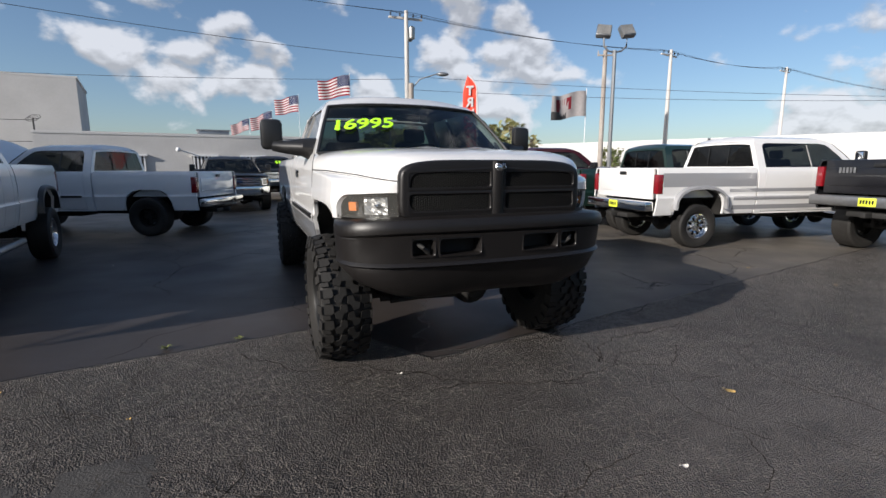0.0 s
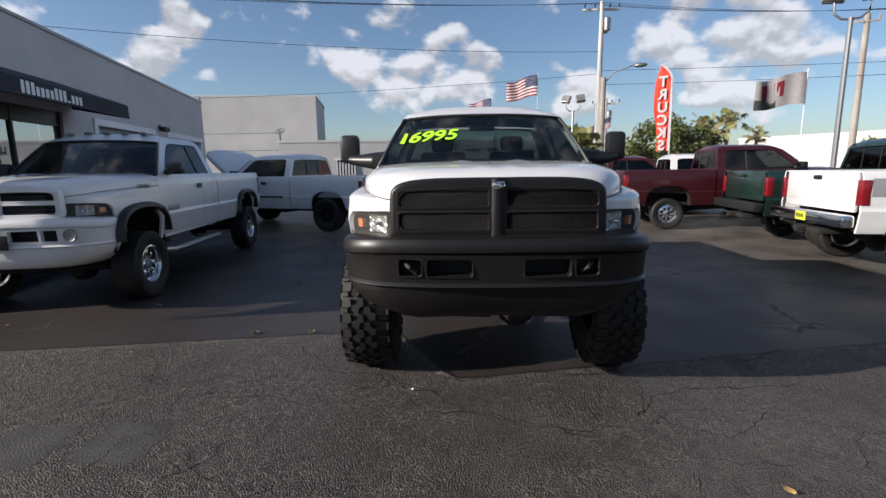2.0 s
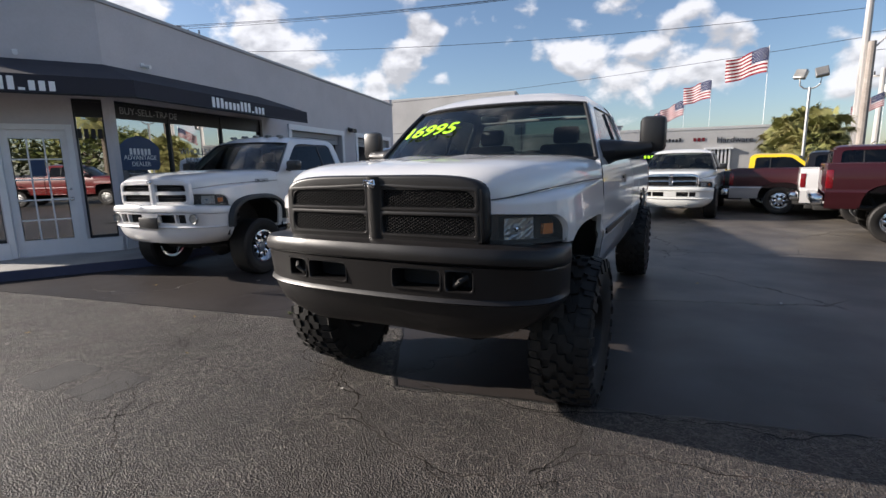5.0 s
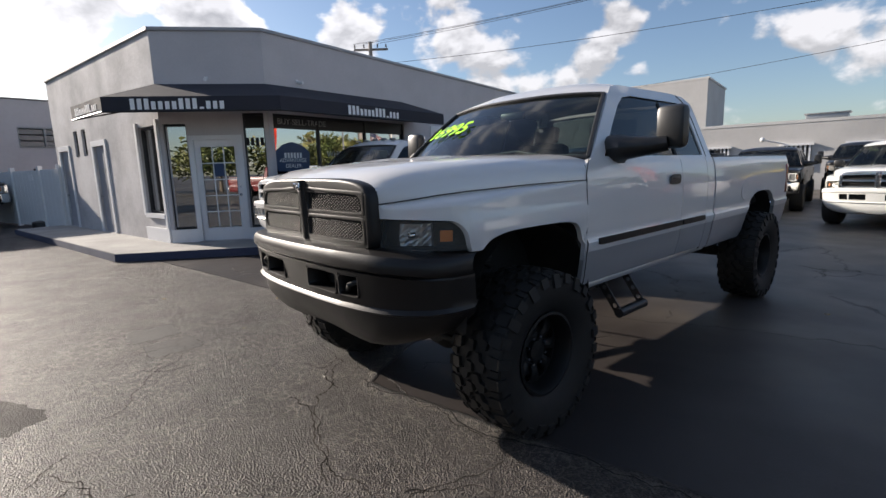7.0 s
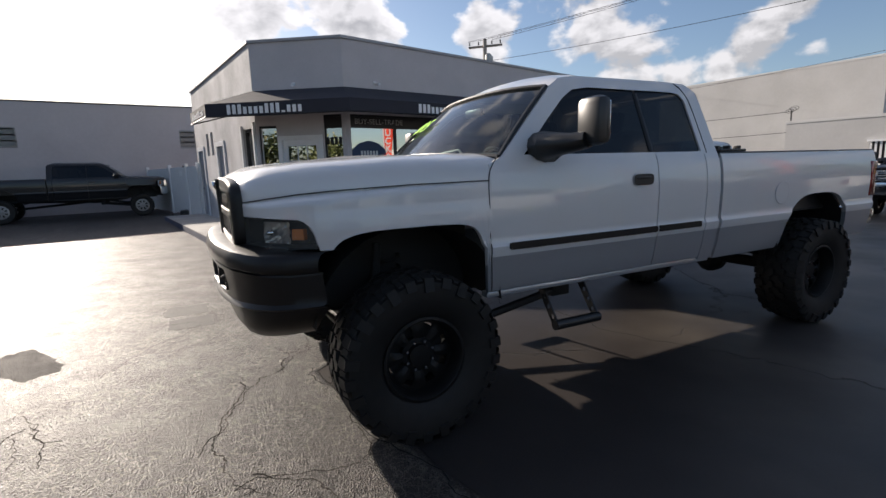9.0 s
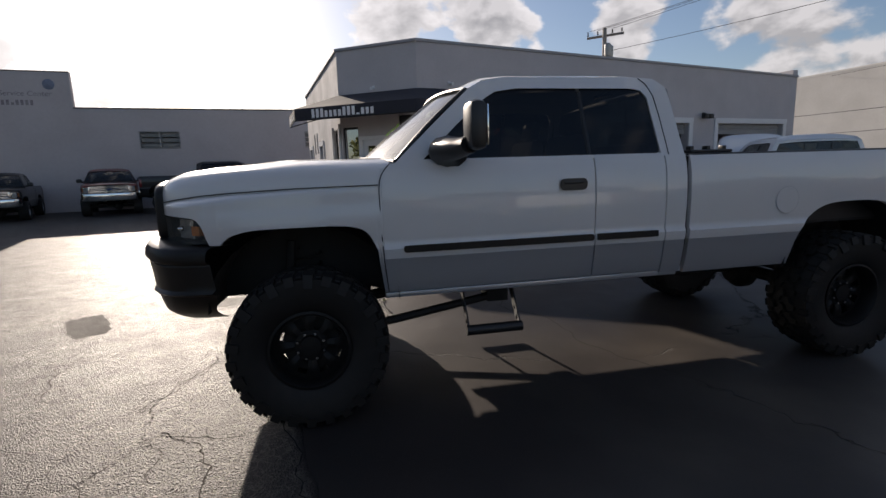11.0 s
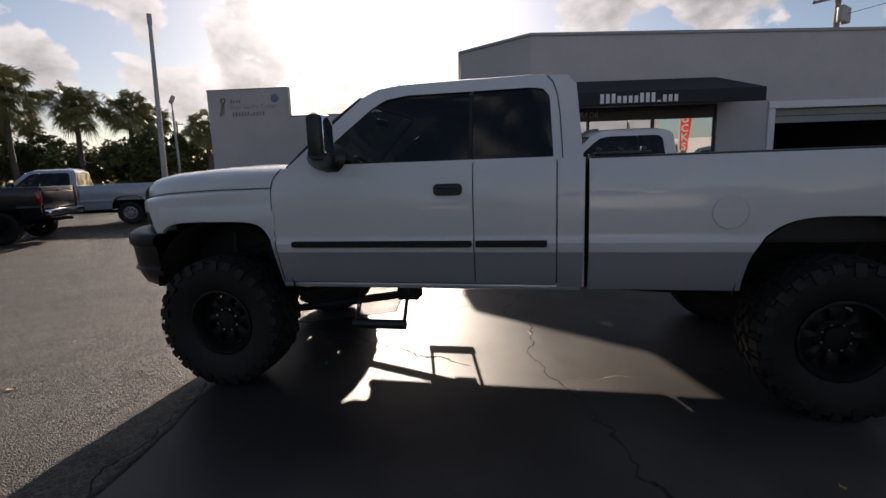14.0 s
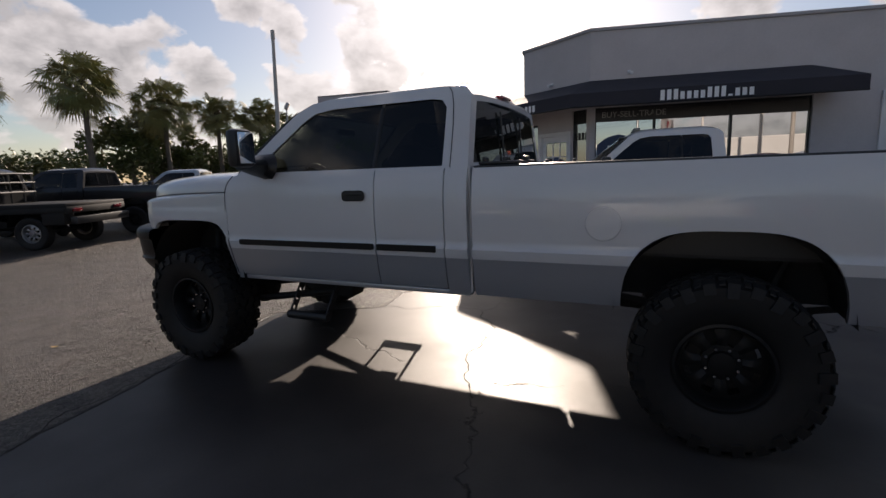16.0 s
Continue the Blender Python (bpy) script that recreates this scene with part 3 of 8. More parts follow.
def side_panel(name, xs, bottom, top, sgn, zo, mats, parent, split=None, taper=None, label="", rows_z=None, nosplit=False):
    """One outer panel of the body's side between the columns xs; bottom and top give its edges in z."""
    bm = bmesh.new()
    rows = []
    for z in rows_z or ZROWS:
        r = []
        for x in xs:
            lo, hi = bottom(x), top(x)
            zz = min(max(z, lo), hi)
            y = side_y(zz) - (taper(x, zz) if taper else 0.0)
            r.append((x, sgn * y, zz + zo))
        rows.append(r)
    grid(bm, rows, (lambda c: 1 if split and c.z < split + zo else 0))
    bmesh.ops.remove_doubles(bm, verts=bm.verts, dist=0.0008)
    bad = [f for f in bm.faces if f.calc_area() < 1e-7]
    bmesh.ops.delete(bm, geom=bad, context="FACES")
    flange(bm, (0, -sgn * 0.035, 0))
    return part(name, bm, mats, parent, label)


def wheel(parent, x, y, sgn, r, w, style, tread):
    """A tyre on a rim; its outer face looks to sgn."""
    hub = new("wheel")
    hub.parent = parent
    hub.location = (x, y, r)
    bm = bmesh.new()
    rr = r * (0.50 if style == "black" else 0.56)
    h = w / 2
    prof = [(rr, -h * 0.72), (rr + 0.03, -h * 0.86), (r * 0.78, -h * 1.0), (r * 0.915, -h * 0.97), (r * (0.95 if tread else 0.985), -h * 0.80), (r * (0.955 if tread else 0.995), 0.0), (r * (0.95 if tread else 0.985), h * 0.80), (r * 0.915, h * 0.97), (r * 0.78, h * 1.0), (rr + 0.03, h * 0.86), (rr, h * 0.72)]
    lathe(bm, prof, seg=48 if tread else 32, closed=True)
    part("tyre", bm, TYRE, hub, "black mud-terrain tyre" if tread else "black rubber tyre", 30)
    if tread:
        bm = bmesh.new()
        # blocks of a mud-terrain tread: hooked centre blocks in two staggered rows, long shoulder lugs that turn over the edge
        n = 26
        pitch = 2 * math.pi * r / n
        hook = [(0.05, 0.03), (0.52, 0.00), (0.62, 0.16), (0.98, 0.24), (0.90, 0.46), (0.50, 0.50), (0.40, 0.30), (0.02, 0.24)]
        lug = [(0.02, 0.56), (0.50, 0.52), (0.62, 0.62), (0.60, 0.98), (0.06, 0.98)]
        spur = [(0.66, 0.68), (0.94, 0.66), (0.95, 0.96), (0.68, 0.96)]
        crown_r = lambda y_: r - 0.022 * (abs(y_) / h) ** 3
        for k in range(n):
            for sd, off in ((1, 0.0), (-1, 0.5)):
                for block in (hook, lug, spur):
                    tops, feet = [], []
                    for u_, v_ in block:
                        y_ = sd * v_ * h
                        th = (k + off + u_ * 0.94) * pitch / r
                        for ring, rad in ((tops, crown_r(y_)), (feet, r * 0.945)):
                            ring.append(bm.verts.new((rad * math.cos(th), y_ * (1.0 if ring is tops else 1.02), -rad * math.sin(th))))
                    bm.faces.new(tops)
                    for i in range(len(tops)):
                        j = (i + 1) % len(tops)
                        bm.faces.new((tops[i], tops[j], feet[j], feet[i]))
                m = Matrix.Rotation((k + off + 0.30) * pitch / r, 4, "Y") @ Matrix.Translation((r * 0.915, sd * h * 0.99, 0)) @ Matrix.Rotation(-sd * 0.22, 4, "Z")
                box(bm, -0.05 if k % 2 else -0.03, 0.026, -0.008, 0.007, -0.028, 0.026, 0.0, m)
        tagged(part("tread", bm, TYRE, hub, "chunky mud-terrain tread blocks", 30), kind="stuff")
    bm = bmesh.new()
    o = sgn
    metal = {"black": BLACKRIM, "chrome": CHROME, "steel": STEEL}[style]
    depth = h * (0.20 if style == "black" else 0.42)      # how far the face lies from the tyre's middle
    lathe(bm, [(rr + 0.004, o * h * 0.80), (rr - 0.012, o * h * 0.82), (rr - 0.022, o * h * 0.74), (rr - 0.030, o * depth), (rr - 0.030, -o * h * 0.7), (rr + 0.004, -o * h * 0.74)], seg=36)
    spokes = 8
    hr, re = rr * 0.42, rr - 0.028
    lathe(bm, [(0.0, o * (depth + 0.035)), (hr * 0.62, o * (depth + 0.03)), (hr * 0.66, o * (depth + 0.004)), (hr, o * (depth)), (hr, o * (depth - 0.03))], seg=32)
    lathe(bm, [(re, o * depth), (re - rr * 0.10, o * (depth + 0.004)), (re - rr * 0.10, o * (depth - 0.03)), (re, o * (depth - 0.03))], seg=32)
    for k in range(spokes):
        a0 = 2 * math.pi * (k - 0.26) / spokes
        a1 = 2 * math.pi * (k + 0.26) / spokes
        rows = []
        for t in range(4):
            ra = lerp(hr - 0.004, re - rr * 0.09, t / 3)
            wide = 1.0 + 0.35 * abs(t / 3 - 0.5)
            ring = []
            for a in (lerp((a0 + a1) / 2, a0, wide), (a0 + a1) / 2, lerp((a0 + a1) / 2, a1, wide)):
                lift = 0.010 if a == (a0 + a1) / 2 else 0.0
                ring.append((ra * math.cos(a), o * (depth + lift + 0.012 * math.sin(math.pi * t / 3)), ra * math.sin(a)))
            rows.append(ring)
        grid(bm, rows)
        grid(bm, [[(x_, y_ - o * 0.02, z_) for x_, y_, z_ in r_] for r_ in rows])
    part("rim", bm, metal, hub, {"black": "gloss black spoked alloy rim", "chrome": "polished chrome spoked rim", "steel": "dull silver rim"}[style])
    if tread:
        for k in range(8):
            bm = bmesh.new()
            a = 2 * math.pi * (k + 0.5) / 8
            lathe(bm, [(0.0, o * (depth + 0.03)), (0.008, o * (depth + 0.03)), (0.011, o * (depth + 0.004))], (hr * 0.82 * math.cos(a), 0, hr * 0.82 * math.sin(a)), seg=6)
            part("lug_nut", bm, CHROME, hub)
    bm = bmesh.new()
    lathe(bm, [(0.0, -o * 0.01), (rr * 0.72, -o * 0.01), (rr * 0.72, -o * 0.04), (0, -o * 0.04)], seg=24)
    part("brake_disc", bm, UNDER, hub)
    return hub


def pickup(m, label, group, col=WHITE, low=None, split=0.95, zo=0.0, cab=-2.55, bed=2.36, rear=-3.97, front="ram", bumper=None, grille=None, wr=0.46, ww=0.34, track=0.915, rims="black", tread=False, mirrors="tow", detail=1, flares=None, trimstrip=True, tailgate=None, stripes=None, flat=False, cabcol=None, name="pickup_truck", lights=None, inside=True, stepbar=False, rear_bumper=CHROME, hood_up=0.0, roof_lamps=False, fog=False, plate=False):
    """A full-size pickup truck with its parts."""
    T = thing(name, label, "pickup truck", m, group)
    lowm = low or col
    mats = [col, lowm]
    bumper = bumper or CHROME
    grille = grille or PLASTIC
    top = 1.525
    edge = [(-0.452, 0.72), (-0.449, 0.90), (-0.436, 1.01), (-0.392, 1.106), (-0.355, 1.138), (-0.319, 1.154), (-0.26, 1.165), (-0.15, 1.171), (0.122, 1.172), (0.246, 1.169), (0.31, 1.162), (0.365, 1.149), (0.40, 1.135), (0.424, 1.119), (0.449, 1.09)]
    af = lambda x, lo: curve_at(edge, x)
    ar = lambda x, lo: arch(x, rear, 0.52, 1.155, lo)
    step = 0.07 if detail else 0.14
    boxy = front != "ram"
    xd0, xd1, xd2 = -0.47, -1.86 if cab < -2.2 else cab + 0.16, cab + 0.17
    if cab < -2.9:
        xd1 = -1.72

    # planform of the front corner, from the door forward and round to the grille
    gy = 0.63 if not boxy else 0.70
    plan = [(-0.473, 1.0), (-0.3, 1.0), (-0.1, 1.0), (0.1, 1.0), (0.3, 0.995), (0.45, 0.985), (0.525, 0.966), (0.60, 0.926), (0.67, 0.872), (0.735, 0.806), (0.79, 0.728), (0.825, 0.648)]
    if boxy:
        plan = [(-0.465, 1.0), (-0.3, 1.0), (-0.1, 1.0), (0.1, 1.0), (0.3, 0.998), (0.5, 0.99), (0.66, 0.975), (0.77, 0.95), (0.84, 0.90), (0.87, 0.82), (0.885, 0.76), (0.89, gy)]
    hoodedge = [(-0.455, 0.990), (-0.1, 0.958), (0.2, 0.920), (0.415, 0.875), (0.58, 0.822), (0.66, 0.788), (0.727, 0.746), (0.785, 0.698), (0.825, 0.646)] if not boxy else [(-0.70, 0.93), (0.3, 0.90), (0.75, 0.86), (0.9, 0.82)]
    hoodz = [(-0.455, 1.402), (0.0, 1.397), (0.2, 1.390), (0.415, 1.381), (0.58, 1.369), (0.727, 1.350), (0.825, 1.334)] if not boxy else [(-0.70, 1.50), (0.3, 1.49), (0.7, 1.47), (0.9, 1.43)]
    shoulder = [(-0.5, 1.385), (0.0, 1.365), (0.3, 1.345), (0.5, 1.325), (0.70, 1.305), (0.83, 1.295)] if not boxy else [(-0.5, 1.46), (0.3, 1.44), (0.8, 1.40), (0.94, 1.38)]
    lamp_top = lambda x: (lerp(1.240, 1.254, min(1.0, max(0.0, (x - 0.61) / 0.2))) if x > 0.61 else 1.10 + 0.14 * math.sqrt(max(0.0, 1 - ((0.61 - x) / 0.088) ** 2))) if not boxy else 1.345
    lamp_x = 0.523 if not boxy else 0.545
    for sgn in (1, -1):
        bm = bmesh.new()
        pts = resample([(a, b, 0) for a, b in plan], 60 if detail else 26)
        extra = sorted([p for p in pts] + [Vector((x, curve_at(plan, x), 0)) for x in (-0.449, -0.436, -0.40, -0.36, 0.40, 0.43, 0.449, 0.524, 0.530, 0.54, 0.555, 0.575, 0.60)], key=lambda p: p.x)
        rows = []
        nz = 12
        for k in range(nz + 1):
            r = []
            for p in extra:
                sh = curve_at(shoulder, p.x)
                lo = lamp_top(p.x) + 0.006 if p.x > lamp_x else af(p.x, 0.72)
                z = lerp(lo, sh, k / nz)
                yy = p.y * (side_y(z) / 1.0)
                bulge = 0.012 * max(0, 1 - abs(z - 1.18) / 0.1) if abs(p.x) < 0.56 else 0
                r.append((p.x, sgn * (yy + bulge), z + zo))
            rows.append(r)
        for k in range(1, 7):
            th = math.pi / 2 * k / 6
            r = []
            for p in extra:
                sh = curve_at(shoulder, p.x)
                hx = p.x if not boxy else min(p.x, 0.86)
                hy, hz = curve_at(hoodedge, hx), curve_at(hoodz, hx)
                y0 = p.y * side_y(sh)
                hy = min(hy, y0 - 0.004)
                r.append((lerp(p.x, hx, 1 - math.cos(th)), sgn * lerp(y0, hy + 0.004, 1 - math.cos(th)), lerp(sh, hz - 0.012, math.sin(th)) + zo))
            rows.append(r)
        grid(bm, rows, lambda c: 1 if low and c.z < split + zo else 0)
        flange(bm, (0, -sgn * 0.03, -0.004))
        part("fender", bm, mats, T)
    # hood
    bm = bmesh.new()
    x1 = 0.825 if not boxy else 0.87
    rows = []
    nv = 28
    for i in range(25):
        x = lerp(-0.70 if boxy else -0.473, x1, (i / 24) ** 0.8)
        he, hz = curve_at(hoodedge, x), curve_at(hoodz, x)
        zc = curve_at([(-0.70, 1.575), (0.0, 1.565), (0.5, 1.538), (0.70, 1.512), (0.78, 1.484), (0.825, 1.456)], x) if not boxy else curve_at([(-0.70, 1.545), (0.3, 1.535), (0.75, 1.505), (0.9, 1.45)], x)
        r = []
        for j in range(nv + 1):
            v = math.sin(math.pi / 2 * (-1 + 2 * j / nv))
            bow = 0.10 * (1 - v * v) * max(0.0, 1 - (i / 24) * 1.4)   # the rear edge bows backwards under the glass
            ridge = 0.016 * max(0.0, 1 - abs(abs(v) - lerp(0.30, 0.10, i / 24)) / 0.07) if not boxy else 0.0
            u = i / 24
            if boxy:
                z = hz + (zc - hz) * (1 - abs(v) ** 2.6)
            else:
                z = hz + (zc - hz) * max(0.0, 1 - abs(v) ** lerp(6.0, 5.0, u)) ** (1 / lerp(3.0, 3.3, u))
            z += ridge * min(1, (24 - i) / 5)
            back = 0.0 if boxy else -0.24 * max(0.0, 1 - u * 3) * max(0.0, min(1.0, (0.97 - abs(v)) / 0.06))
            r.append((x + back + 0.050 * (1 - v * v) * u ** 2, v * he, z + zo))
        rows.append(r)
    grid(bm, rows)
    flange(bm, (0, 0, -0.03))
    if hood_up:
        bmesh.ops.rotate(bm, cent=(-0.68, 0, 1.55 + zo), matrix=Matrix.Rotation(-radians(hood_up), 3, "Y"), verts=bm.verts)
    part("hood", bm, col, T, "raised hood" if hood_up else "")
    if detail and not hood_up:
        for sgn in (1, -1):
            bm = bmesh.new()
            tube(bm, [(x, sgn * (curve_at(hoodedge, x) + 0.004), curve_at(hoodz, x) + zo - 0.004) for x in np.linspace(-0.455, 0.822 if not boxy else 0.86, 30)], 0.0035, 5)
            part("hood_gap", bm, SATIN, T)
    if detail > 1:
        for sgn in (1, -1):
            bm = bmesh.new()
            tube(bm, [(curve_at([(0.74, -0.492), (0.95, -0.470), (1.15, -0.460), (1.36, -0.458), (1.42, -0.464), (1.47, -0.482), (1.525, -0.535)], z), sgn * (side_y(z) + 0.001), z + zo) for z in np.linspace(0.74, 1.525, 24)], 0.0034, 5)
            part("door_gap", bm, SATIN, T)
    if roof_lamps:
        for y in (-0.5, -0.25, 0.0, 0.25, 0.5):
            bm = bmesh.new()
            box(bm, -1.27, -1.17, y - 0.04, y + 0.04, 2.05 + zo + 0.06 * (1 - abs(y) ** 2), 2.100 + zo + 0.05 * (1 - abs(y) ** 2), 0.015)
            part("clearance_lamp", bm, SMOKE, T, "small roof clearance lamp")
    if fog:
        for y in (-0.72, 0.72):
            bm = bmesh.new()
            lathe(bm, [(0.0, 0.02), (0.05, 0.018), (0.062, 0.03), (0.07, 0.0)], (0.905, y, 0.93 + zo), "x", 18)
            part("fog_lamp", bm, REFLECT, T, "round fog lamp")
        bm = bmesh.new()
        box(bm, 1.0, 1.025, -0.17, 0.17, 0.80 + zo, 0.95 + zo, 0.01)
        part("plate_holder", bm, SATIN, T, "black front plate holder")

    # side panels of the cab
    low_s = 0.715
    for sgn in (1, -1):
        g = 0.004
        side_panel("front_door", columns(xd0 - g, xd1 + g, step, ((-0.56, 0.09),)), lambda x: low_s + 0.02, lambda x: min(top, 1.487 + max(0.0, -0.47 - x) * 0.42), sgn, zo, mats, T, split if low else None)
        if xd1 - xd2 > 0.3:
            side_panel("rear_door", columns(xd1 - g, xd2 + g, step), lambda x: low_s + 0.02, lambda x: top, sgn, zo, mats, T, split if low else None)
            side_panel("cab_corner", columns(xd2 - g, cab + 0.012, step), lambda x: low_s, lambda x: top, sgn, zo, mats, T, split if low else None)
        else:
            side_panel("cab_corner", columns(xd1 - g, cab + 0.012, step), lambda x: low_s, lambda x: top, sgn, zo, mats, T, split if low else None)
        bm = bmesh.new()
        box(bm, cab + 0.02, -0.47, sgn * 0.87, sgn * 0.94, 0.69 + zo, 0.728 + zo, 0.01)
        part("sill", bm, lowm, T)
        # upper side: pillars, roof rail and the opening for the side glass
        c2 = cab
        outer = [(-0.565, 1.522), (-0.85, 1.782), (-1.08, 1.986), (-1.18, 2.042), (-1.33, 2.068), (c2 + 0.30, 2.074), (c2 + 0.11, 2.060), (c2 + 0.045, 1.995), (c2 + 0.012, 1.522)]
        inner = [(-0.74, 1.54), (-0.965, 1.745), (-1.15, 1.902), (-1.25, 1.962), (-1.40, 1.985), (c2 + 0.33, 1.985), (c2 + 0.25, 1.972), (c2 + 0.21, 1.92), (c2 + 0.19, 1.54)]
        yy = lambda z: lerp(0.958, 0.745, max(0, (z - 1.522) / 0.536)) - 0.03 * max(0, (z - 1.93) / 0.12) ** 2
        n_ = 40
        oo = resample([(a, b, 0) for a, b in outer], n_)
        # pair each point of the opening with the outer line by its fraction along each leg
        def legs(poly):
            out = []
            for a, b in zip(poly, poly[1:]):
                for q in range(5):
                    out.append(Vector(a).lerp(Vector(b), q / 5))
            return out + [Vector(poly[-1])]
        po, pi_ = legs(outer), legs(inner)
        bm = bmesh.new()
        rows = [[(p.x, sgn * yy(p.y), p.y + zo) for p in po], [(p.x, sgn * yy(p.y), p.y + zo) for p in pi_]]
        vs = grid(bm, rows)
        bm.faces.new((vs[0][0], vs[0][-1], vs[1][-1], vs[1][0]))
        flange(bm, (0, -sgn * 0.03, 0))
        part("cab_frame", bm, cabcol or col, T)
        if detail > 1:
            bm = bmesh.new()
            tube(bm, [(c2 + dx_, sgn * (yy(z_) + 0.001), z_ + zo) for dx_, z_ in ((0.135, 1.53), (0.14, 1.65), (0.148, 1.80), (0.162, 1.93), (0.19, 2.02), (0.225, 2.062))], 0.0034, 5)
            part("pillar_seam", bm, SATIN, T)
        # side glass, a little behind the frame, in two panes with a dark divider
        xm = xd1 + 0.02 if cab < -2.2 else None
        bm = bmesh.new()
        clip = [(p.x, p.y) for p in rounded([(a, b) for a, b in inner], 0.03, 2)]
        panes = [(-9, 9)] if xm is None else [(xm + 0.012, 9), (-9, xm - 0.012)]
        for lo_, hi_ in panes:
            bm = bmesh.new()
            poly = [(min(max(a, lo_), hi_), b) for a, b in clip]
            vs = [bm.verts.new((a, sgn * (yy(b) - 0.012), b + zo)) for a, b in poly]
            bm.faces.new(vs)
            bmesh.ops.remove_doubles(bm, verts=bm.verts, dist=0.001)
            part("window", bm, TINT if inside else SATIN, T, "dark tinted side window", 0)
        if xm is not None:
            bm = bmesh.new()
            tube(bm, [(xm, sgn * (yy(1.54) - 0.01), 1.54 + zo), (xm + 0.0, sgn * (yy(1.955) - 0.012), 1.955 + zo)], 0.016, 6)
            part("window_divider", bm, SATIN, T)
        # door handle
        if detail:
            hz_ = 1.36 + zo
            bm = bmesh.new()
            hx = xd1 + 0.16
            pl = rounded([(hx - 0.095, hz_ - 0.04), (hx + 0.095, hz_ - 0.04), (hx + 0.095, hz_ + 0.035), (hx - 0.095, hz_ + 0.035)], 0.035, 4)
            ys = sgn * (side_y(1.36) + 0.004)
            f = bm.faces.new([bm.verts.new((p.x, ys, p.y)) for p in pl])
            r_ = bmesh.ops.inset_region(bm, faces=[f], thickness=0.012, depth=0.0)
            bmesh.ops.translate(bm, vec=(0, sgn * 0.010, 0), verts=f.verts)
            box(bm, hx - 0.07, hx + 0.07, ys - sgn * 0.006, ys + sgn * 0.012, hz_ - 0.002, hz_ + 0.022, 0.006)
            part("door_handle", bm, SATIN, T, "black door handle")
        if trimstrip:
            for a, b in ((xd0 - 0.12, xd1 + 0.012), (xd1 - 0.012, xd2 + 0.06)) if xd1 - xd2 > 0.3 else ((xd0 - 0.12, xd1 + 0.02),):
                bm = bmesh.new()
                pl = rounded([(b, 0.985), (a, 0.985), (a, 1.028), (b, 1.028)], 0.02 if a > -1 else 0.006, 3)
                vs = [bm.verts.new((p.x, sgn * 1.006, p.y + zo)) for p in pl]
                f = bm.faces.new(vs)
                ex = bmesh.ops.extrude_face_region(bm, geom=[f])
                vv = [v for v in ex["geom"] if isinstance(v, bmesh.types.BMVert)]
                bmesh.ops.translate(bm, vec=(0, sgn * 0.013, 0), verts=vv)
                part("side_molding", bm, PLASTIC, T, "black side molding strip")
        if flares:
            for cx, hw in ((0.0, 0.54), (rear, 0.52)):
                bm = bmesh.new()
                rows = []
                for k in range(25):
                    u = math.pi * k / 24
                    du, dw = math.cos(u), math.sin(u)
                    x, z = cx + (hw - 0.005) * (abs(du) ** 0.72) * (1 if du > 0 else -1), 0.80 + 0.355 * (dw ** 0.72 if dw > 0 else 0)
                    xo, zo2 = cx + (hw + 0.065) * (abs(du) ** 0.72) * (1 if du > 0 else -1), 0.80 + 0.42 * (dw ** 0.72 if dw > 0 else 0)
                    rows.append([(x, sgn * 0.98, z + zo), (x, sgn * 1.07, z + zo), (lerp(x, xo, 0.6), sgn * 1.065, lerp(z, zo2, 0.6) + zo), (xo, sgn * 1.0, zo2 + zo)])
                grid(bm, rows)
                part("fender_flare", bm, flares, T, "black plastic fender flare" if flares is SATIN else "")

    # roof, with the header over the windshield
    bm = bmesh.new()
    rows = []
    xr = cab + 0.05
    for i in range(15):
        t = i / 14
        r = []
        for j in range(17):
            v = -1 + 2 * j / 16
            x = lerp(-1.08 + 0.10 * (1 - v * v), xr, t)
            ze = curve_at([(xr, 1.99), (xr + 0.06, 2.060), (xr + 0.25, 2.074), (-1.33, 2.068), (-1.18, 2.042), (-1.08, 1.986)], x) if x < -1.08 else 1.986
            yb = lerp(0.958, 0.745, max(0, (ze - 1.522) / 0.536)) - 0.03 * max(0, (ze - 1.93) / 0.12) ** 2
            crown = 0.062 * (1 - abs(v) ** 3.0) * min(1, 0.45 + t * 6, 0.5 + (1 - t) * 5)
            r.append((x, v * (yb - 0.001), ze + crown + zo + (0.05 * (1 - v * v) if i == 0 else 0) * 0))
        rows.append(r)
    roof_front = rows[0]
    roof_back = rows[-1]
    grid(bm, rows)
    part("roof", bm, cabcol or col, T)
    # windshield between the pillars
    bm = bmesh.new()
    rows = []
    for i in range(9):
        t = i / 8
        r = []
        for j in range(17):
            v = -1 + 2 * j / 16
            a = Vector((-0.58 + 0.17 * (1 - v * v), v * 0.93, 1.528 + 0.035 * (1 - v * v) + zo))
            b = Vector(roof_front[j]) + Vector((0.012, 0, -0.01))
            b.y *= 0.975
            p = a.lerp(b, t)
            p.z += 0.018 * math.sin(math.pi * t)
            r.append(tuple(p))
        rows.append(r)
    grid(bm, rows)
    ws = part("windshield", bm, WINDSHIELD, T, "raked windshield")
    bm = bmesh.new()
    tube(bm, [Vector(p) + Vector((0.006, 0, 0.004)) for p in rows[-1]], 0.014, 6)
    tube(bm, [Vector(p) + Vector((0.01, 0, 0.004)) for p in rows[0]], 0.016, 6)
    for j in (0, 16):
        tube(bm, [Vector(r_[j]) + Vector((0.006, 0, 0.004)) for r_ in rows], 0.016, 6)
    part("windshield_seal", bm, SATIN, T)
    ws_rows = rows
    # cowl and wipers
    bm = bmesh.new()
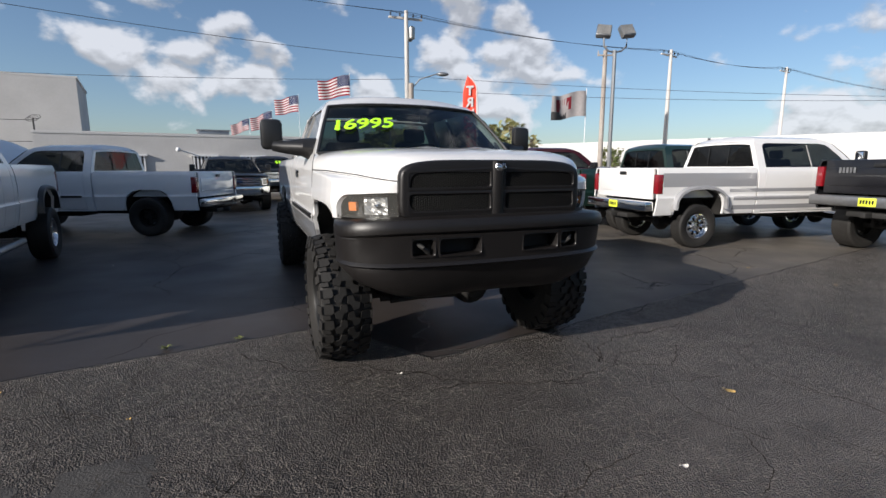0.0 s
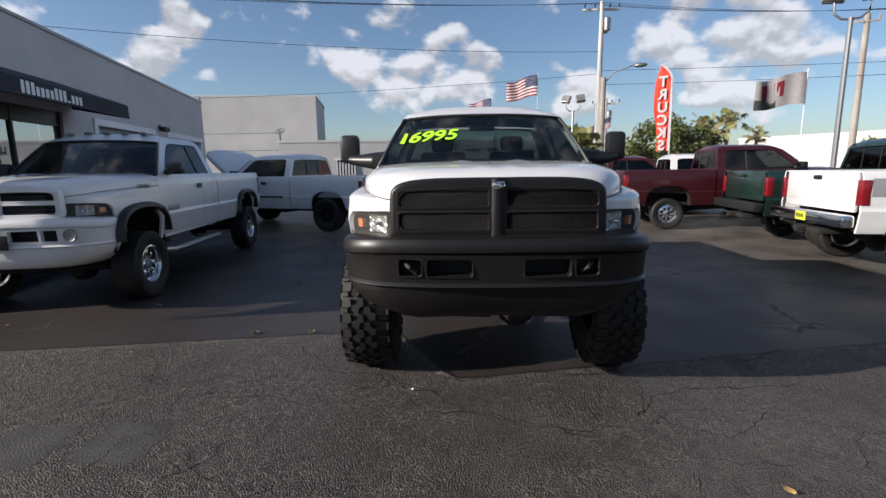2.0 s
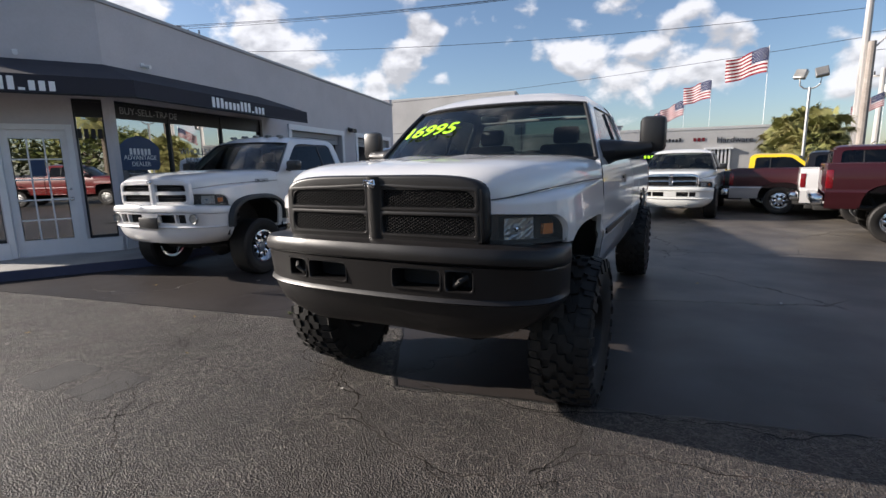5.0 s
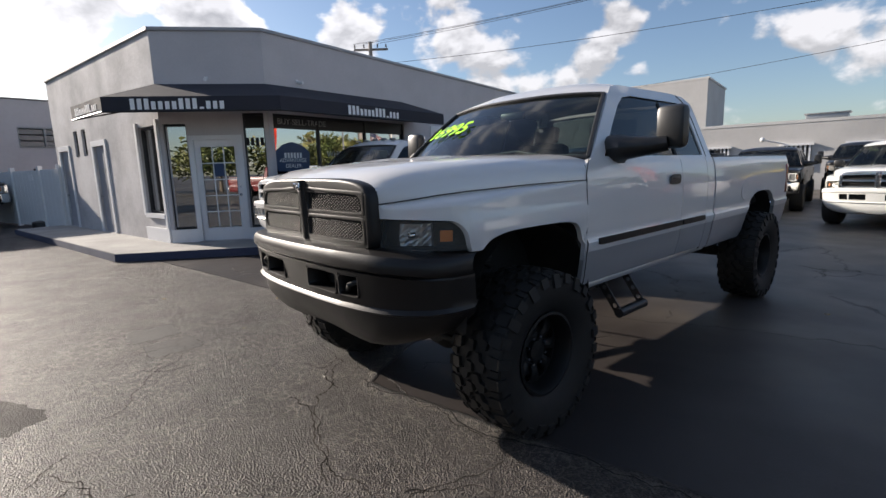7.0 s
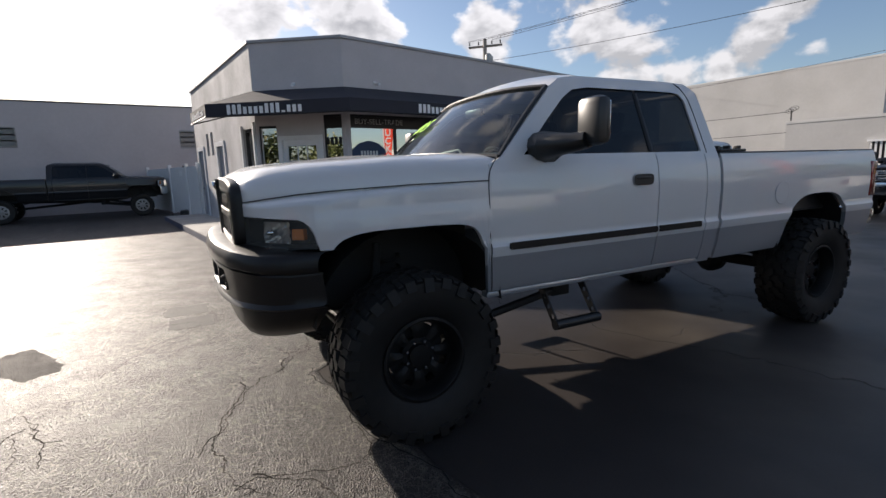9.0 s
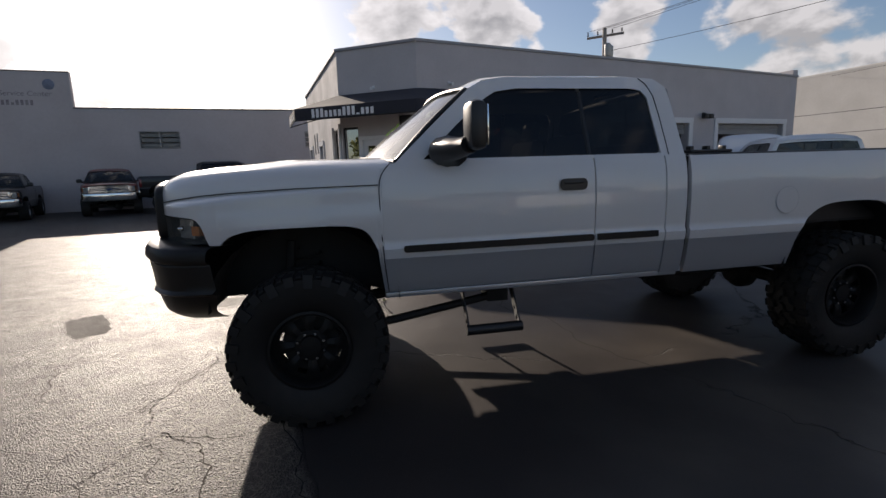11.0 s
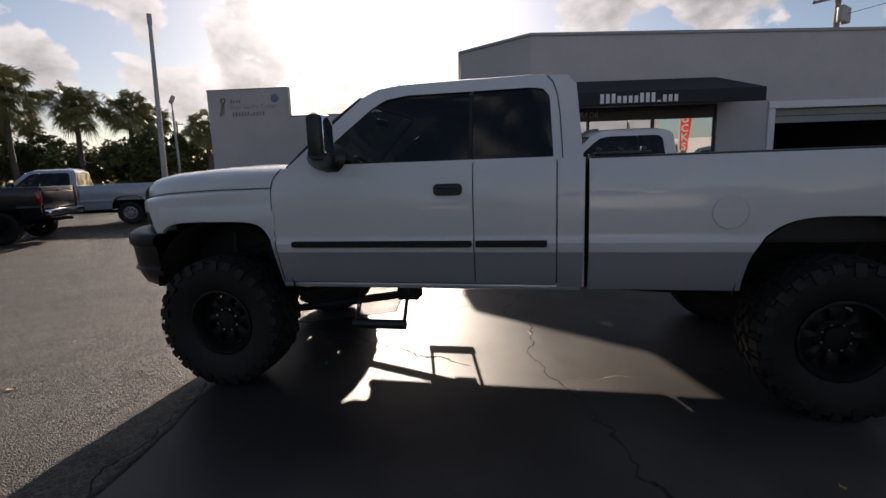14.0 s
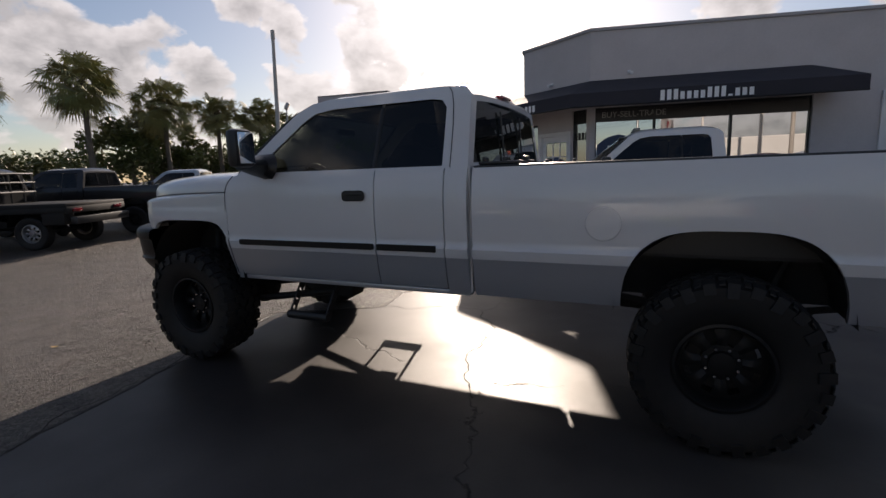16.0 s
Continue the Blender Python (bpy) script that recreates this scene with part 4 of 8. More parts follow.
    grid(bm, [[(-0.70, v * 0.90, 1.508 + 0.04 * (1 - v * v) + zo) for v in (-1, -0.5, 0, 0.5, 1)], [(-0.60 + 0.17 * (1 - v * v), v * 0.92, 1.51 + 0.03 * (1 - v * v) + zo) for v in (-1, -0.5, 0, 0.5, 1)]])
    if detail:
        for y0, y1 in ((0.62, -0.05), (-0.18, -0.72)):
            tube(bm, [(-0.50, y0, 1.56 + zo), (-0.66, (y0 + y1) / 2, 1.60 + zo), (-0.63, y1, 1.575 + zo)], 0.008, 6)
    part("wiper_cowl", bm, SATIN, T)
    # rear wall of the cab with its window
    bm = bmesh.new()
    flank = [(lerp(0.948, 0.785, t), lerp(1.525, 1.955, t)) for t in (0, 0.25, 0.5, 0.75, 0.92, 1.0)]
    crest = [(0.775 * math.cos(math.pi * k / 16), 1.985 + 0.030 * (1 - abs(math.cos(math.pi * k / 16)) ** 3)) for k in range(0, 17)]
    o4 = [(-0.5, 1.525), (0.0, 1.525), (0.5, 1.525)] + flank + crest + [(-y, z) for y, z in reversed(flank)]
    i4 = [(y * 0.905, 1.752 + (z - 1.752) * 0.87) for y, z in o4]
    xb = lambda z, y: cab + 0.012 + 0.035 * max(0, (z - 1.52) / 0.45) - 0.02 * (1 - (y / 0.93) ** 2)
    vo = [bm.verts.new((xb(b, a), a, b + zo)) for a, b in o4]
    vi = [bm.verts.new((xb(b, a), a, b + zo)) for a, b in i4]
    for k in range(len(o4)):
        bm.faces.new((vo[k], vo[(k + 1) % len(o4)], vi[(k + 1) % len(o4)], vi[k]))
    box(bm, cab + 0.0, cab + 0.03, -0.95, 0.95, 0.72 + zo, 1.53 + zo)
    part("cab_back", bm, cabcol or col, T)
    bm = bmesh.new()
    bm.faces.new([bm.verts.new((xb(b, a) + 0.006, a, b + zo)) for a, b in i4])
    part("rear_window", bm, (BACKGLASS if detail > 1 else TINT) if inside else SATIN, T, "sliding rear window", 0)
    if detail > 1:
        bm = bmesh.new()
        box(bm, cab + 0.045, cab + 0.10, -0.13, 0.13, 2.035 + zo, 2.066 + zo, 0.010)
        part("third_brake_light", bm, REDLENS, T, "small red high brake light")
    for y in (-0.25, 0.25):
        bm = bmesh.new()
        tube(bm, [(xb(1.56, y) - 0.004, y, 1.56 + zo), (xb(1.92, y) - 0.004, y, 1.925 + zo)], 0.007, 6)
        part("rear_window_bar", bm, SATIN, T)

    # inside
    if inside:
        bm = bmesh.new()
        box(bm, cab + 0.05, -0.6, -0.88, 0.88, 0.80 + zo, 0.86 + zo)
        box(bm, -0.72, -0.42, -0.90, 0.90, 1.15 + zo, 1.49 + zo, 0.04)
        part("dashboard", bm, DASH, T)
        bm = bmesh.new()
        lathe(bm, [(0.19 + 0.016 * math.cos(2 * math.pi * k / 8), 0.016 * math.sin(2 * math.pi * k / 8)) for k in range(8)], axis="x", seg=24, closed=True)
        box(bm, -0.03, 0.02, -0.18, 0.18, -0.03, 0.03, 0.01)
        bmesh.ops.transform(bm, matrix=pose(-0.95, 0.38, 1.43 + zo, 0, 25, 0), verts=bm.verts)
        part("steering_wheel", bm, SATIN, T)
        for y in (-0.40, 0.40):
            seat = bmesh.new()
            box(seat, -1.85, -1.30, y - 0.27, y + 0.27, 1.0 + zo, 1.17 + zo, 0.05)
            mm = pose(-1.82, y, 1.15 + zo, 0, -14, 0)
            box(seat, -0.07, 0.07, -0.26, 0.26, 0.0, 0.56, 0.05, mm)
            box(seat, -0.05, 0.05, -0.13, 0.13, 0.57, 0.74, 0.04, mm)
            part("front_seat", seat, CLOTH, T, "grey cloth seat with headrest")
        if cab < -2.2:
            seat = bmesh.new()
            box(seat, cab + 0.12, cab + 0.55, -0.75, 0.75, 1.0 + zo, 1.14 + zo, 0.05)
            box(seat, cab + 0.10, cab + 0.22, -0.75, 0.75, 1.12 + zo, 1.62 + zo, 0.05)
            part("rear_seat", seat, CLOTH, T)
        bm = bmesh.new()
        box(bm, -0.98, -0.95, -0.12, 0.12, 1.86 + zo, 1.92 + zo, 0.012)
        part("rearview_mirror", bm, SATIN, T)

    # bed
    xb0 = cab - 0.022
    xb1 = xb0 - bed
    if not flat:
        for sgn in (1, -1):
            xs = columns(xb0, xb1, step, ((rear, 0.52),))
            bs = side_panel("bed_side", xs, lambda x: ar(x, low_s - 0.01), lambda x: 1.525, sgn, zo, mats, T, split if low else None)
            bm = bmesh.new()
            box(bm, xb1, xb0, sgn * 0.80, sgn * 0.962, 1.51 + zo, 1.533 + zo, 0.008)
            box(bm, xb1 + 0.02, xb0 - 0.02, sgn * 0.80, sgn * 0.83, 1.0 + zo, 1.512 + zo)
            part("bed_rail", bm, SATIN if detail > 1 else col, T)
            if detail > 1 and sgn > 0:
                # round fuel filler door
                bm = bmesh.new()
                cx, cz = rear + 0.615, 1.185 + zo
                lathe(bm, [(0.0, 1.0035), (0.092, 1.0035), (0.096, 1.000)], (cx, 0.0045, cz), seg=32)
                part("fuel_door", bm, col, T, "round white fuel filler door")
                bm = bmesh.new()
                lathe(bm, [(0.096, 1.0065), (0.0980, 1.0065)], (cx, 0.0, cz), seg=40)
                part("fuel_door_gap", bm, PEWTER, T)
            if detail > 1:
                bm = bmesh.new()
                box(bm, xb0 - 0.36, xb0 - 0.03, sgn * 0.83, sgn * 0.94, 1.534 + zo, 1.556 + zo, 0.008)
                for q in (0.06, 0.19, 0.32):
                    box(bm, xb0 - q - 0.015, xb0 - q + 0.015, sgn * 0.86, sgn * 0.91, 1.55 + zo, 1.582 + zo, 0.005)
                part("bed_rail_clamp", bm, SATIN, T, "black clamp rail on the bed side")
            # tail lamp
            bm = bmesh.new()
            box(bm, xb1 - 0.012, xb1 + 0.10, sgn * 0.885, sgn * 1.006, 1.08 + zo, 1.42 + zo, 0.012)
            part("tail_light", bm, REDLENS, T, "red tail light")
        bm = bmesh.new()
        box(bm, xb1, xb0, -0.82, 0.82, 0.98 + zo, 1.02 + zo)
        box(bm, xb0 - 0.03, xb0, -0.96, 0.96, 0.9 + zo, 1.52 + zo, 0.006)
        part("bed_floor", bm, UNDER, T)
        bm = bmesh.new()
        box(bm, xb1 - 0.005, xb1 + 0.05, -0.86, 0.86, 0.98 + zo, 1.53 + zo, 0.014)
        box(bm, xb1 - 0.02, xb1 + 0.0, -0.80, 0.80, 1.10 + zo, 1.40 + zo, 0.008)
        part("tailgate", bm, tailgate or col, T)
        bm = bmesh.new()
        box(bm, xb1 - 0.032, xb1 - 0.018, -0.10, 0.10, 1.41 + zo, 1.47 + zo, 0.01)
        part("tailgate_handle", bm, SATIN, T)
        bm = bmesh.new()
        box(bm, xb1 - 0.20, xb1 - 0.02, -0.95, 0.95, 0.78 + zo, 0.95 + zo, 0.03)
        RB = part("rear_bumper", bm, rear_bumper, T)
        if plate:
            bm = bmesh.new()
            box(bm, xb1 - 0.209, xb1 - 0.202, -0.13, 0.13, 0.80 + zo, 0.93 + zo, 0.002)
            P_ = part("number_plate", bm, PLATE, RB, "yellow green dealer plate")
            bars("plate_bar", [0.9, 0.9, 0.9, 0.9, 0.9], 0.07, frame_on((xb1 - 0.211, 0, 0.87 + zo), (-1, 0, 0)), SATIN, RB, 0.002)
        bm = bmesh.new()
        box(bm, xb1 - 0.26, xb1 - 0.1, -0.04, 0.04, 0.62 + zo, 0.70 + zo, 0.008)
        box(bm, xb1 - 0.12, xb1 + 0.3, -0.35, 0.35, 0.62 + zo, 0.70 + zo, 0.008)
        part("tow_hitch", bm, UNDER, T)
    else:
        bm = bmesh.new()
        box(bm, xb1, xb0 - 0.05, -1.08, 1.08, 1.12 + zo, 1.22 + zo, 0.01)
        box(bm, xb1 - 0.01, xb1 + 0.04, -1.08, 1.08, 0.98 + zo, 1.14 + zo, 0.008)
        for sgn in (1, -1):
            box(bm, xb1 + 0.05, xb0 - 0.1, sgn * 1.02, sgn * 1.08, 1.0 + zo, 1.13 + zo, 0.008)
            box(bm, xb1 + 0.1, rear - 0.35, sgn * 0.70, sgn * 1.06, 0.72 + zo, 1.1 + zo, 0.01)
        part("flat_bed", bm, TYRE, T, "black steel flat bed")
        bm = bmesh.new()
        for y in (-0.95, -0.6, -0.2, 0.2, 0.6, 0.95):
            tube(bm, [(xb0 - 0.12, y, 1.2 + zo), (xb0 - 0.12, y, 1.98 + zo)], 0.025, 6)
        for z in (1.5, 1.75, 1.98):
            tube(bm, [(xb0 - 0.12, -0.98, z + zo), (xb0 - 0.12, 0.98, z + zo)], 0.028, 6)
        part("headache_rack", bm, BLACKPAINT, T)
        for y in (-0.75, 0.75):
            bm = bmesh.new()
            box(bm, xb1 - 0.03, xb1 - 0.008, y - 0.16, y + 0.16, 1.02 + zo, 1.10 + zo, 0.01)
            part("tail_light", bm, REDLENS, T, "red tail light")
        bm = bmesh.new()
        box(bm, xb1 - 0.16, xb1, -1.0, 1.0, 0.72 + zo, 0.90 + zo, 0.02)
        part("rear_bumper", bm, SATIN, T, "dark steel rear bumper")

    # wheel housings and underbody
    for cx in (0.0, rear):
        for sgn in (1, -1):
            bm = bmesh.new()
            arc = [(cx + 0.56 * math.cos(math.pi * k / 12), 0.68 + 0.50 * math.sin(math.pi * k / 12) + zo) for k in range(13)]
            grid(bm, [[(x, sgn * 0.50, 0.68 + zo) for x, z in arc], [(x, sgn * 0.50, z) for x, z in arc], [(x, sgn * 0.965, z) for x, z in arc]])
            part("wheel_liner", bm, UNDER, T)
    bm = bmesh.new()
    box(bm, -2.4, -0.58, -0.86, 0.86, 0.74 + zo, 0.80 + zo)
    part("floor_pan", bm, UNDER, T)
    bm = bmesh.new()
    box(bm, -0.6, 0.85, -0.48, 0.48, 0.78 + zo, 1.36 + zo, 0.03)
    part("engine", bm, UNDER, T)
    bm = bmesh.new()
    for sgn in (1, -1):
        pts = [(0.80, 0.43, 0.80), (0.45, 0.43, 0.82), (0.0, 0.42, 0.86), (-0.5, 0.44, 0.72), (rear + 0.7, 0.46, 0.72), (rear + 0.1, 0.46, 0.86), (rear - 0.55, 0.46, 0.80), (xb1 + 0.1, 0.46, 0.80)]
        for a, b in zip(pts, pts[1:]):
            va, vb = Vector((a[0], sgn * a[1], a[2] + zo)), Vector((b[0], sgn * b[1], b[2] + zo))
            grid(bm, [[va + Vector(d) for d in ((0, -0.04, -0.08), (0, 0.04, -0.08), (0, 0.04, 0.08), (0, -0.04, 0.08))], [vb + Vector(d) for d in ((0, -0.04, -0.08), (0, 0.04, -0.08), (0, 0.04, 0.08), (0, -0.04, 0.08))]], closed=True)
    part("chassis_frame", bm, UNDER, T)
    for cx, off in ((0.0, 0.22), (rear, 0.0)):
        bm = bmesh.new()
        tube(bm, [(cx, -track + 0.12, wr), (cx, track - 0.12, wr)], 0.055, 10)
        lathe(bm, [(0.0, -0.16), (0.10, -0.13), (0.165, -0.04), (0.165, 0.04), (0.10, 0.13), (0, 0.16)], (cx, off, wr - 0.01), "x", 16)
        part("axle", bm, UNDER, T)
    bm = bmesh.new()
    tube(bm, [(-0.1, 0.15, wr + 0.03), (-1.2, 0.10, 0.62 + zo), (rear + 0.1, 0.0, wr + 0.02)], 0.045, 8)
    box(bm, -1.75, -1.1, -0.25, 0.28, 0.52 + zo, 0.78 + zo, 0.04)
    part("driveshaft", bm, UNDER, T)
    if detail:
        for sgn in (1, -1):
            bm = bmesh.new()
            pts = [(0.08 * 0 + 0.075 * math.cos(2 * math.pi * k / 10), sgn * 0.52 + 0.075 * math.sin(2 * math.pi * k / 10), wr + 0.10 + (0.98 + zo - wr - 0.10) * k / 60) for k in range(61)]
            tube(bm, pts, 0.011, 5)
            tube(bm, [(0.16, sgn * 0.60, wr + 0.02), (0.10, sgn * 0.62, 1.05 + zo)], [0.035, 0.028], 8)
            tube(bm, [(0.0, sgn * 0.68, wr - 0.045), (-0.57, sgn * 0.66, wr + 0.027), (-1.30, sgn * 0.60, wr + 0.125)], 0.030, 8)
            box(bm, -1.38, -1.22, sgn * 0.48, sgn * 0.64, wr + 0.08, 0.72 + zo, 0.01)
            part("front_suspension", bm, UNDER, T)
            bm = bmesh.new()
            for q in range(4):
                l_ = 0.72 - q * 0.12
                tube(bm, [(rear + l_, sgn * 0.52, wr + 0.20 + 0.05 * (l_ / 0.7) ** 2 - q * 0.012), (rear, sgn * 0.52, wr + 0.10 - q * 0.02 + 0.04), (rear - l_, sgn * 0.52, wr + 0.20 + 0.05 * (l_ / 0.7) ** 2 - q * 0.012)], 0.016, 6)
            box(bm, rear - 0.06, rear + 0.06, sgn * 0.48, sgn * 0.56, wr + 0.02, wr + 0.16)
            tube(bm, [(rear - 0.12, sgn * 0.58, wr - 0.02), (rear - 0.35, sgn * 0.5, 0.95 + zo)], 0.03, 8)
            part("leaf_spring", bm, UNDER, T)
        bm = bmesh.new()
        tube(bm, [(0.25, -0.55, wr - 0.02), (0.27, 0.62, wr + 0.04)], 0.02, 8)
        tube(bm, [(0.20, 0.0, wr - 0.03), (0.22, -0.62, wr)], 0.026, 8)
        part("steering_linkage", bm, UNDER, T)
        bm = bmesh.new()
        tube(bm, [(-0.6, -0.4, 0.66 + zo), (-2.4, -0.5, 0.64 + zo), (rear + 0.5, -0.62, 0.70 + zo), (rear - 0.7, -0.66, 0.72 + zo)], 0.045, 8)
        part("exhaust_pipe", bm, UNDER, T)
    for cx in (0.0, rear):
        for sgn in (1, -1):
            wheel(T, cx, sgn * track, sgn, wr, ww, rims, tread)

    # front bumper: a swept section; openings are cut through and boxed in behind
    bplan = [(0.0, 0.972), (0.25, 0.968), (0.45, 0.953), (0.62, 0.925), (0.75, 0.888), (0.86, 0.822), (0.935, 0.745), (0.975, 0.645), (0.985, 0.55)]
    if boxy:
        bplan = [(0.0, 1.02), (0.45, 1.01), (0.7, 0.985), (0.86, 0.93), (0.95, 0.84), (0.99, 0.72), (1.0, 0.6)]
    ylist = [0.0, 0.08, 0.15, 0.23, 0.31, 0.43, 0.455, 0.52, 0.60, 0.68, 0.75, 0.81, 0.86, 0.90, 0.935, 0.96, 0.975, 0.985]
    btop, bbot = 1.118, 0.562
    prof = [(0.575, -0.13, 0), (0.600, -0.055, 0), (0.64, -0.03, 0), (0.70, -0.008, 0), (0.785, -0.012, 0), (0.802, -0.016, 0), (0.807, 0.004, 0), (0.815, 0.013, 0), (0.825, 0.006, 0), (0.836, -0.004, 0), (0.872, 0.000, 0), (0.988, 0.013, 0), (1.006, 0.016, 0), (1.013, 0.006, 0), (1.019, 0.020, 0), (1.029, 0.031, 0), (1.050, 0.034, 0), (1.082, 0.029, 0), (1.104, 0.016, 0), (1.115, -0.010, 0), (1.120, -0.12, 0)]
    prof = [(lerp(bbot, btop, (z - 0.575) / 0.545) if z < 0.8 else z, dx, 0) for z, dx, _ in prof]
    if front != "ram":
        prof = [(0.78, -0.05, 0), (0.80, 0.0, 0), (0.872, 0.02, 0), (0.95, 0.012, 0), (0.988, 0.02, 0), (1.09, 0.0, 0), (1.10, -0.08, 0)]
    ys = [-v for v in reversed(ylist[1:])] + ylist
    bm = bmesh.new()
    rows = []
    for z, dx, _ in prof:
        tuck = max(0.0, (0.82 - z) / 0.17) if front == "ram" else 0.0
        rows.append([(curve_at(bplan, abs(y)) + dx - (0.085 - 0.13 * (abs(y) / 0.985) ** 2 if bumper is PLASTIC else 0.02) * tuck, y * (1 + dx * 0.4 - (0.16 if bumper is PLASTIC else 0.10) * tuck * tuck), z + zo - (0.032 * (abs(y) / 0.985) ** 5 if z > 1.0 and front == "ram" else 0.0)) for y in ys])
    vs = grid(bm, rows)
    holes = []
    if front == "ram":
        gone = []
        for f in bm.faces:
            c = f.calc_center_median()
            if 0.872 < c.z - zo < 0.988 and (0.15 < abs(c.y) < 0.43 or 0.455 < abs(c.y) < 0.60):
                gone.append(f)
        bmesh.ops.delete(bm, geom=gone, context="FACES")
    flange(bm, (-0.05, 0, 0))
    bp = part("front_bumper", bm, bumper, T, "matt black painted bumper" if bumper is PLASTIC else "")
    bm = bmesh.new()
    box(bm, 0.78, 0.845, -0.66, 0.66, 0.80 + zo, 1.05 + zo)
    part("bumper_beam", bm, UNDER, bp)
    if detail > 1:
        # rolled rims round the bumper's openings, and the dark pockets behind them
        bx = lambda y: curve_at([(b_, a_) for a_, b_ in zip([q[1] for q in bplan], [q[0] for q in bplan])], abs(y)) + 0.008
        for sgn in (1, -1):
            for y0_, y1_ in ((0.15, 0.43), (0.455, 0.60)):
                pl = rounded([(y0_, 0.874), (y1_, 0.874), (y1_, 0.984), (y0_, 0.984)], 0.022, 4)
                bm = bmesh.new()
                rows = []
                for grow, d in ((0.006, -0.006), (0.004, 0.002), (-0.002, 0.003), (-0.006, -0.004), (-0.006, -0.11)):
                    cy, cz = (y0_ + y1_) / 2, 0.929
                    rows.append([(bx(q.x) + d, sgn * (q.x + grow * (1 if q.x > cy else -1)), q.y + grow * (1 if q.y > cz else -1) + zo) for q in pl])
                grid(bm, rows, closed=True)
                part("opening_rim", bm, bumper, bp)
        for sgn in (1, -1):
            bm = bmesh.new()
            tube(bm, [(0.87, sgn * 0.47, 0.93 + zo), (0.935, sgn * 0.50, 0.90 + zo), (0.945, sgn * 0.53, 0.93 + zo), (0.91, sgn * 0.56, 0.95 + zo)], 0.014, 8)
            part("tow_hook", bm, UNDER, bp)
    # grille
    gw, gz0, gz1 = (0.635, 1.135, 1.438) if not boxy else (0.70, 1.12, 1.38)
    gx = 0.99 if not boxy else 0.93
    G = None
    bm = bmesh.new()
    gb = lambda y: gx - 0.085 * (abs(y) / gw) ** 2.2 if not boxy else gx - 0.02 * (abs(y) / gw) ** 2

    def bar_h(z0, z1, y0, y1, d0=-0.05, d1=0.03, n_=16, drop=0.0):
        ring = []
        za, zb = z0, z1
        for k in range(n_ + 1):
            y = lerp(y0, y1, k / n_)
            x = gb(y)
            z0, z1 = za - drop * (abs(y) / gw) ** 8, zb - drop * (abs(y) / gw) ** 8
            ring.append([(x + d0, y, z0 + zo), (x + d1 - 0.008, y, z0 + zo), (x + d1, y, lerp(z0, z1, 0.25) + zo), (x + d1, y, lerp(z0, z1, 0.75) + zo), (x + d1 - 0.008, y, z1 + zo), (x + d0, y, z1 + zo)])
        grid(bm, ring, closed=True)
        for e in (ring[0], ring[-1]):
            bm.faces.new([bm.verts.new(p) for p in e])

    if front in ("ram", "cream"):
        top_z = lambda y: 1.334 + 0.127 * max(0.0, 1 - min(1.0, abs(y) / 0.650) ** 5) ** 0.30
        back_x = lambda y: 0.820 + 0.050 * max(0.0, 1 - (min(abs(y), 0.646) / 0.646) ** 2)
        face_x = lambda y: 0.900 - 0.020 * (min(abs(y), 0.66) / 0.64) ** 2.4
        outline = [(-0.58, 1.098), (0.58, 1.098), (0.625, 1.106), (0.652, 1.14), (0.655, 1.20), (0.652, 1.30), (0.650, 1.334)]
        outline += [(0.650 * math.cos(math.pi * k / 40), top_z(0.650 * math.cos(math.pi * k / 40))) for k in range(1, 40)]
        outline += [(-0.650, 1.334), (-0.652, 1.30), (-0.655, 1.20), (-0.652, 1.14), (-0.625, 1.106), (-0.58, 1.098)]
        outline = resample([(*q, 0) for q in outline], 121)[:-1]
        mid = Vector((0, 1.27, 0))
        # the rim: from the hood's edge forward, round the corner and in to the edge of the openings
        rows = []
        for sx, sz, f in ((1.0, 1.0, 0.0), (1.0, 1.0, 0.35), (0.997, 0.992, 0.62), (0.988, 0.972, 0.84), (0.972, 0.945, 0.96), (0.95, 0.91, 1.0), (0.905, 0.70, 1.0)):
            r = []
            for q in outline:
                y, z = q.x * sx, mid.y + (q.y - mid.y) * sz
                r.append((lerp(back_x(q.x), face_x(y), f), y, z + zo))
            rows.append(r)
        grid(bm, rows, closed=True)
        # the face plate with its four openings: strips between the rim and the cross bars, with rolled lips
        wins = [(s_, a_, b_) for s_ in (1, -1) for a_, b_ in ((1.292, 1.386), (1.150, 1.248))]
        for s_, z0_, z1_ in wins:
            quad = [(s_ * 0.056, z0_), (s_ * 0.592, z0_), (s_ * 0.588, z1_ - (0.012 if z1_ > 1.3 else 0)), (s_ * 0.056, z1_ + (0.010 if z1_ > 1.3 else 0))]
            rr_ = []
            for q0, q1 in zip(rounded(quad, 0.022, 4), rounded(quad, 0.022, 4)[1:] + rounded(quad, 0.022, 4)[:1]):
                n_ = max(1, int((q1 - q0).length / 0.06))
                rr_ += [q0.lerp(q1, k / n_) for k in range(n_)]
            cen = Vector((sum(q.x for q in rr_) / len(rr_), (z0_ + z1_) / 2))
            rows = []
            for grow, d in ((0.020, 0.0), (0.012, 0.003), (0.004, 0.002), (0.0, -0.004), (-0.003, -0.035)):
                rows.append([(face_x(q.x) + d, q.x + grow * (1 if q.x > cen.x else -1), q.y + grow * (1 if q.y > cen.y else -1) + zo) for q in rr_])
            grid(bm, rows, closed=True)
        face = lambda y, z: (face_x(y) - 0.001, y, z + zo)
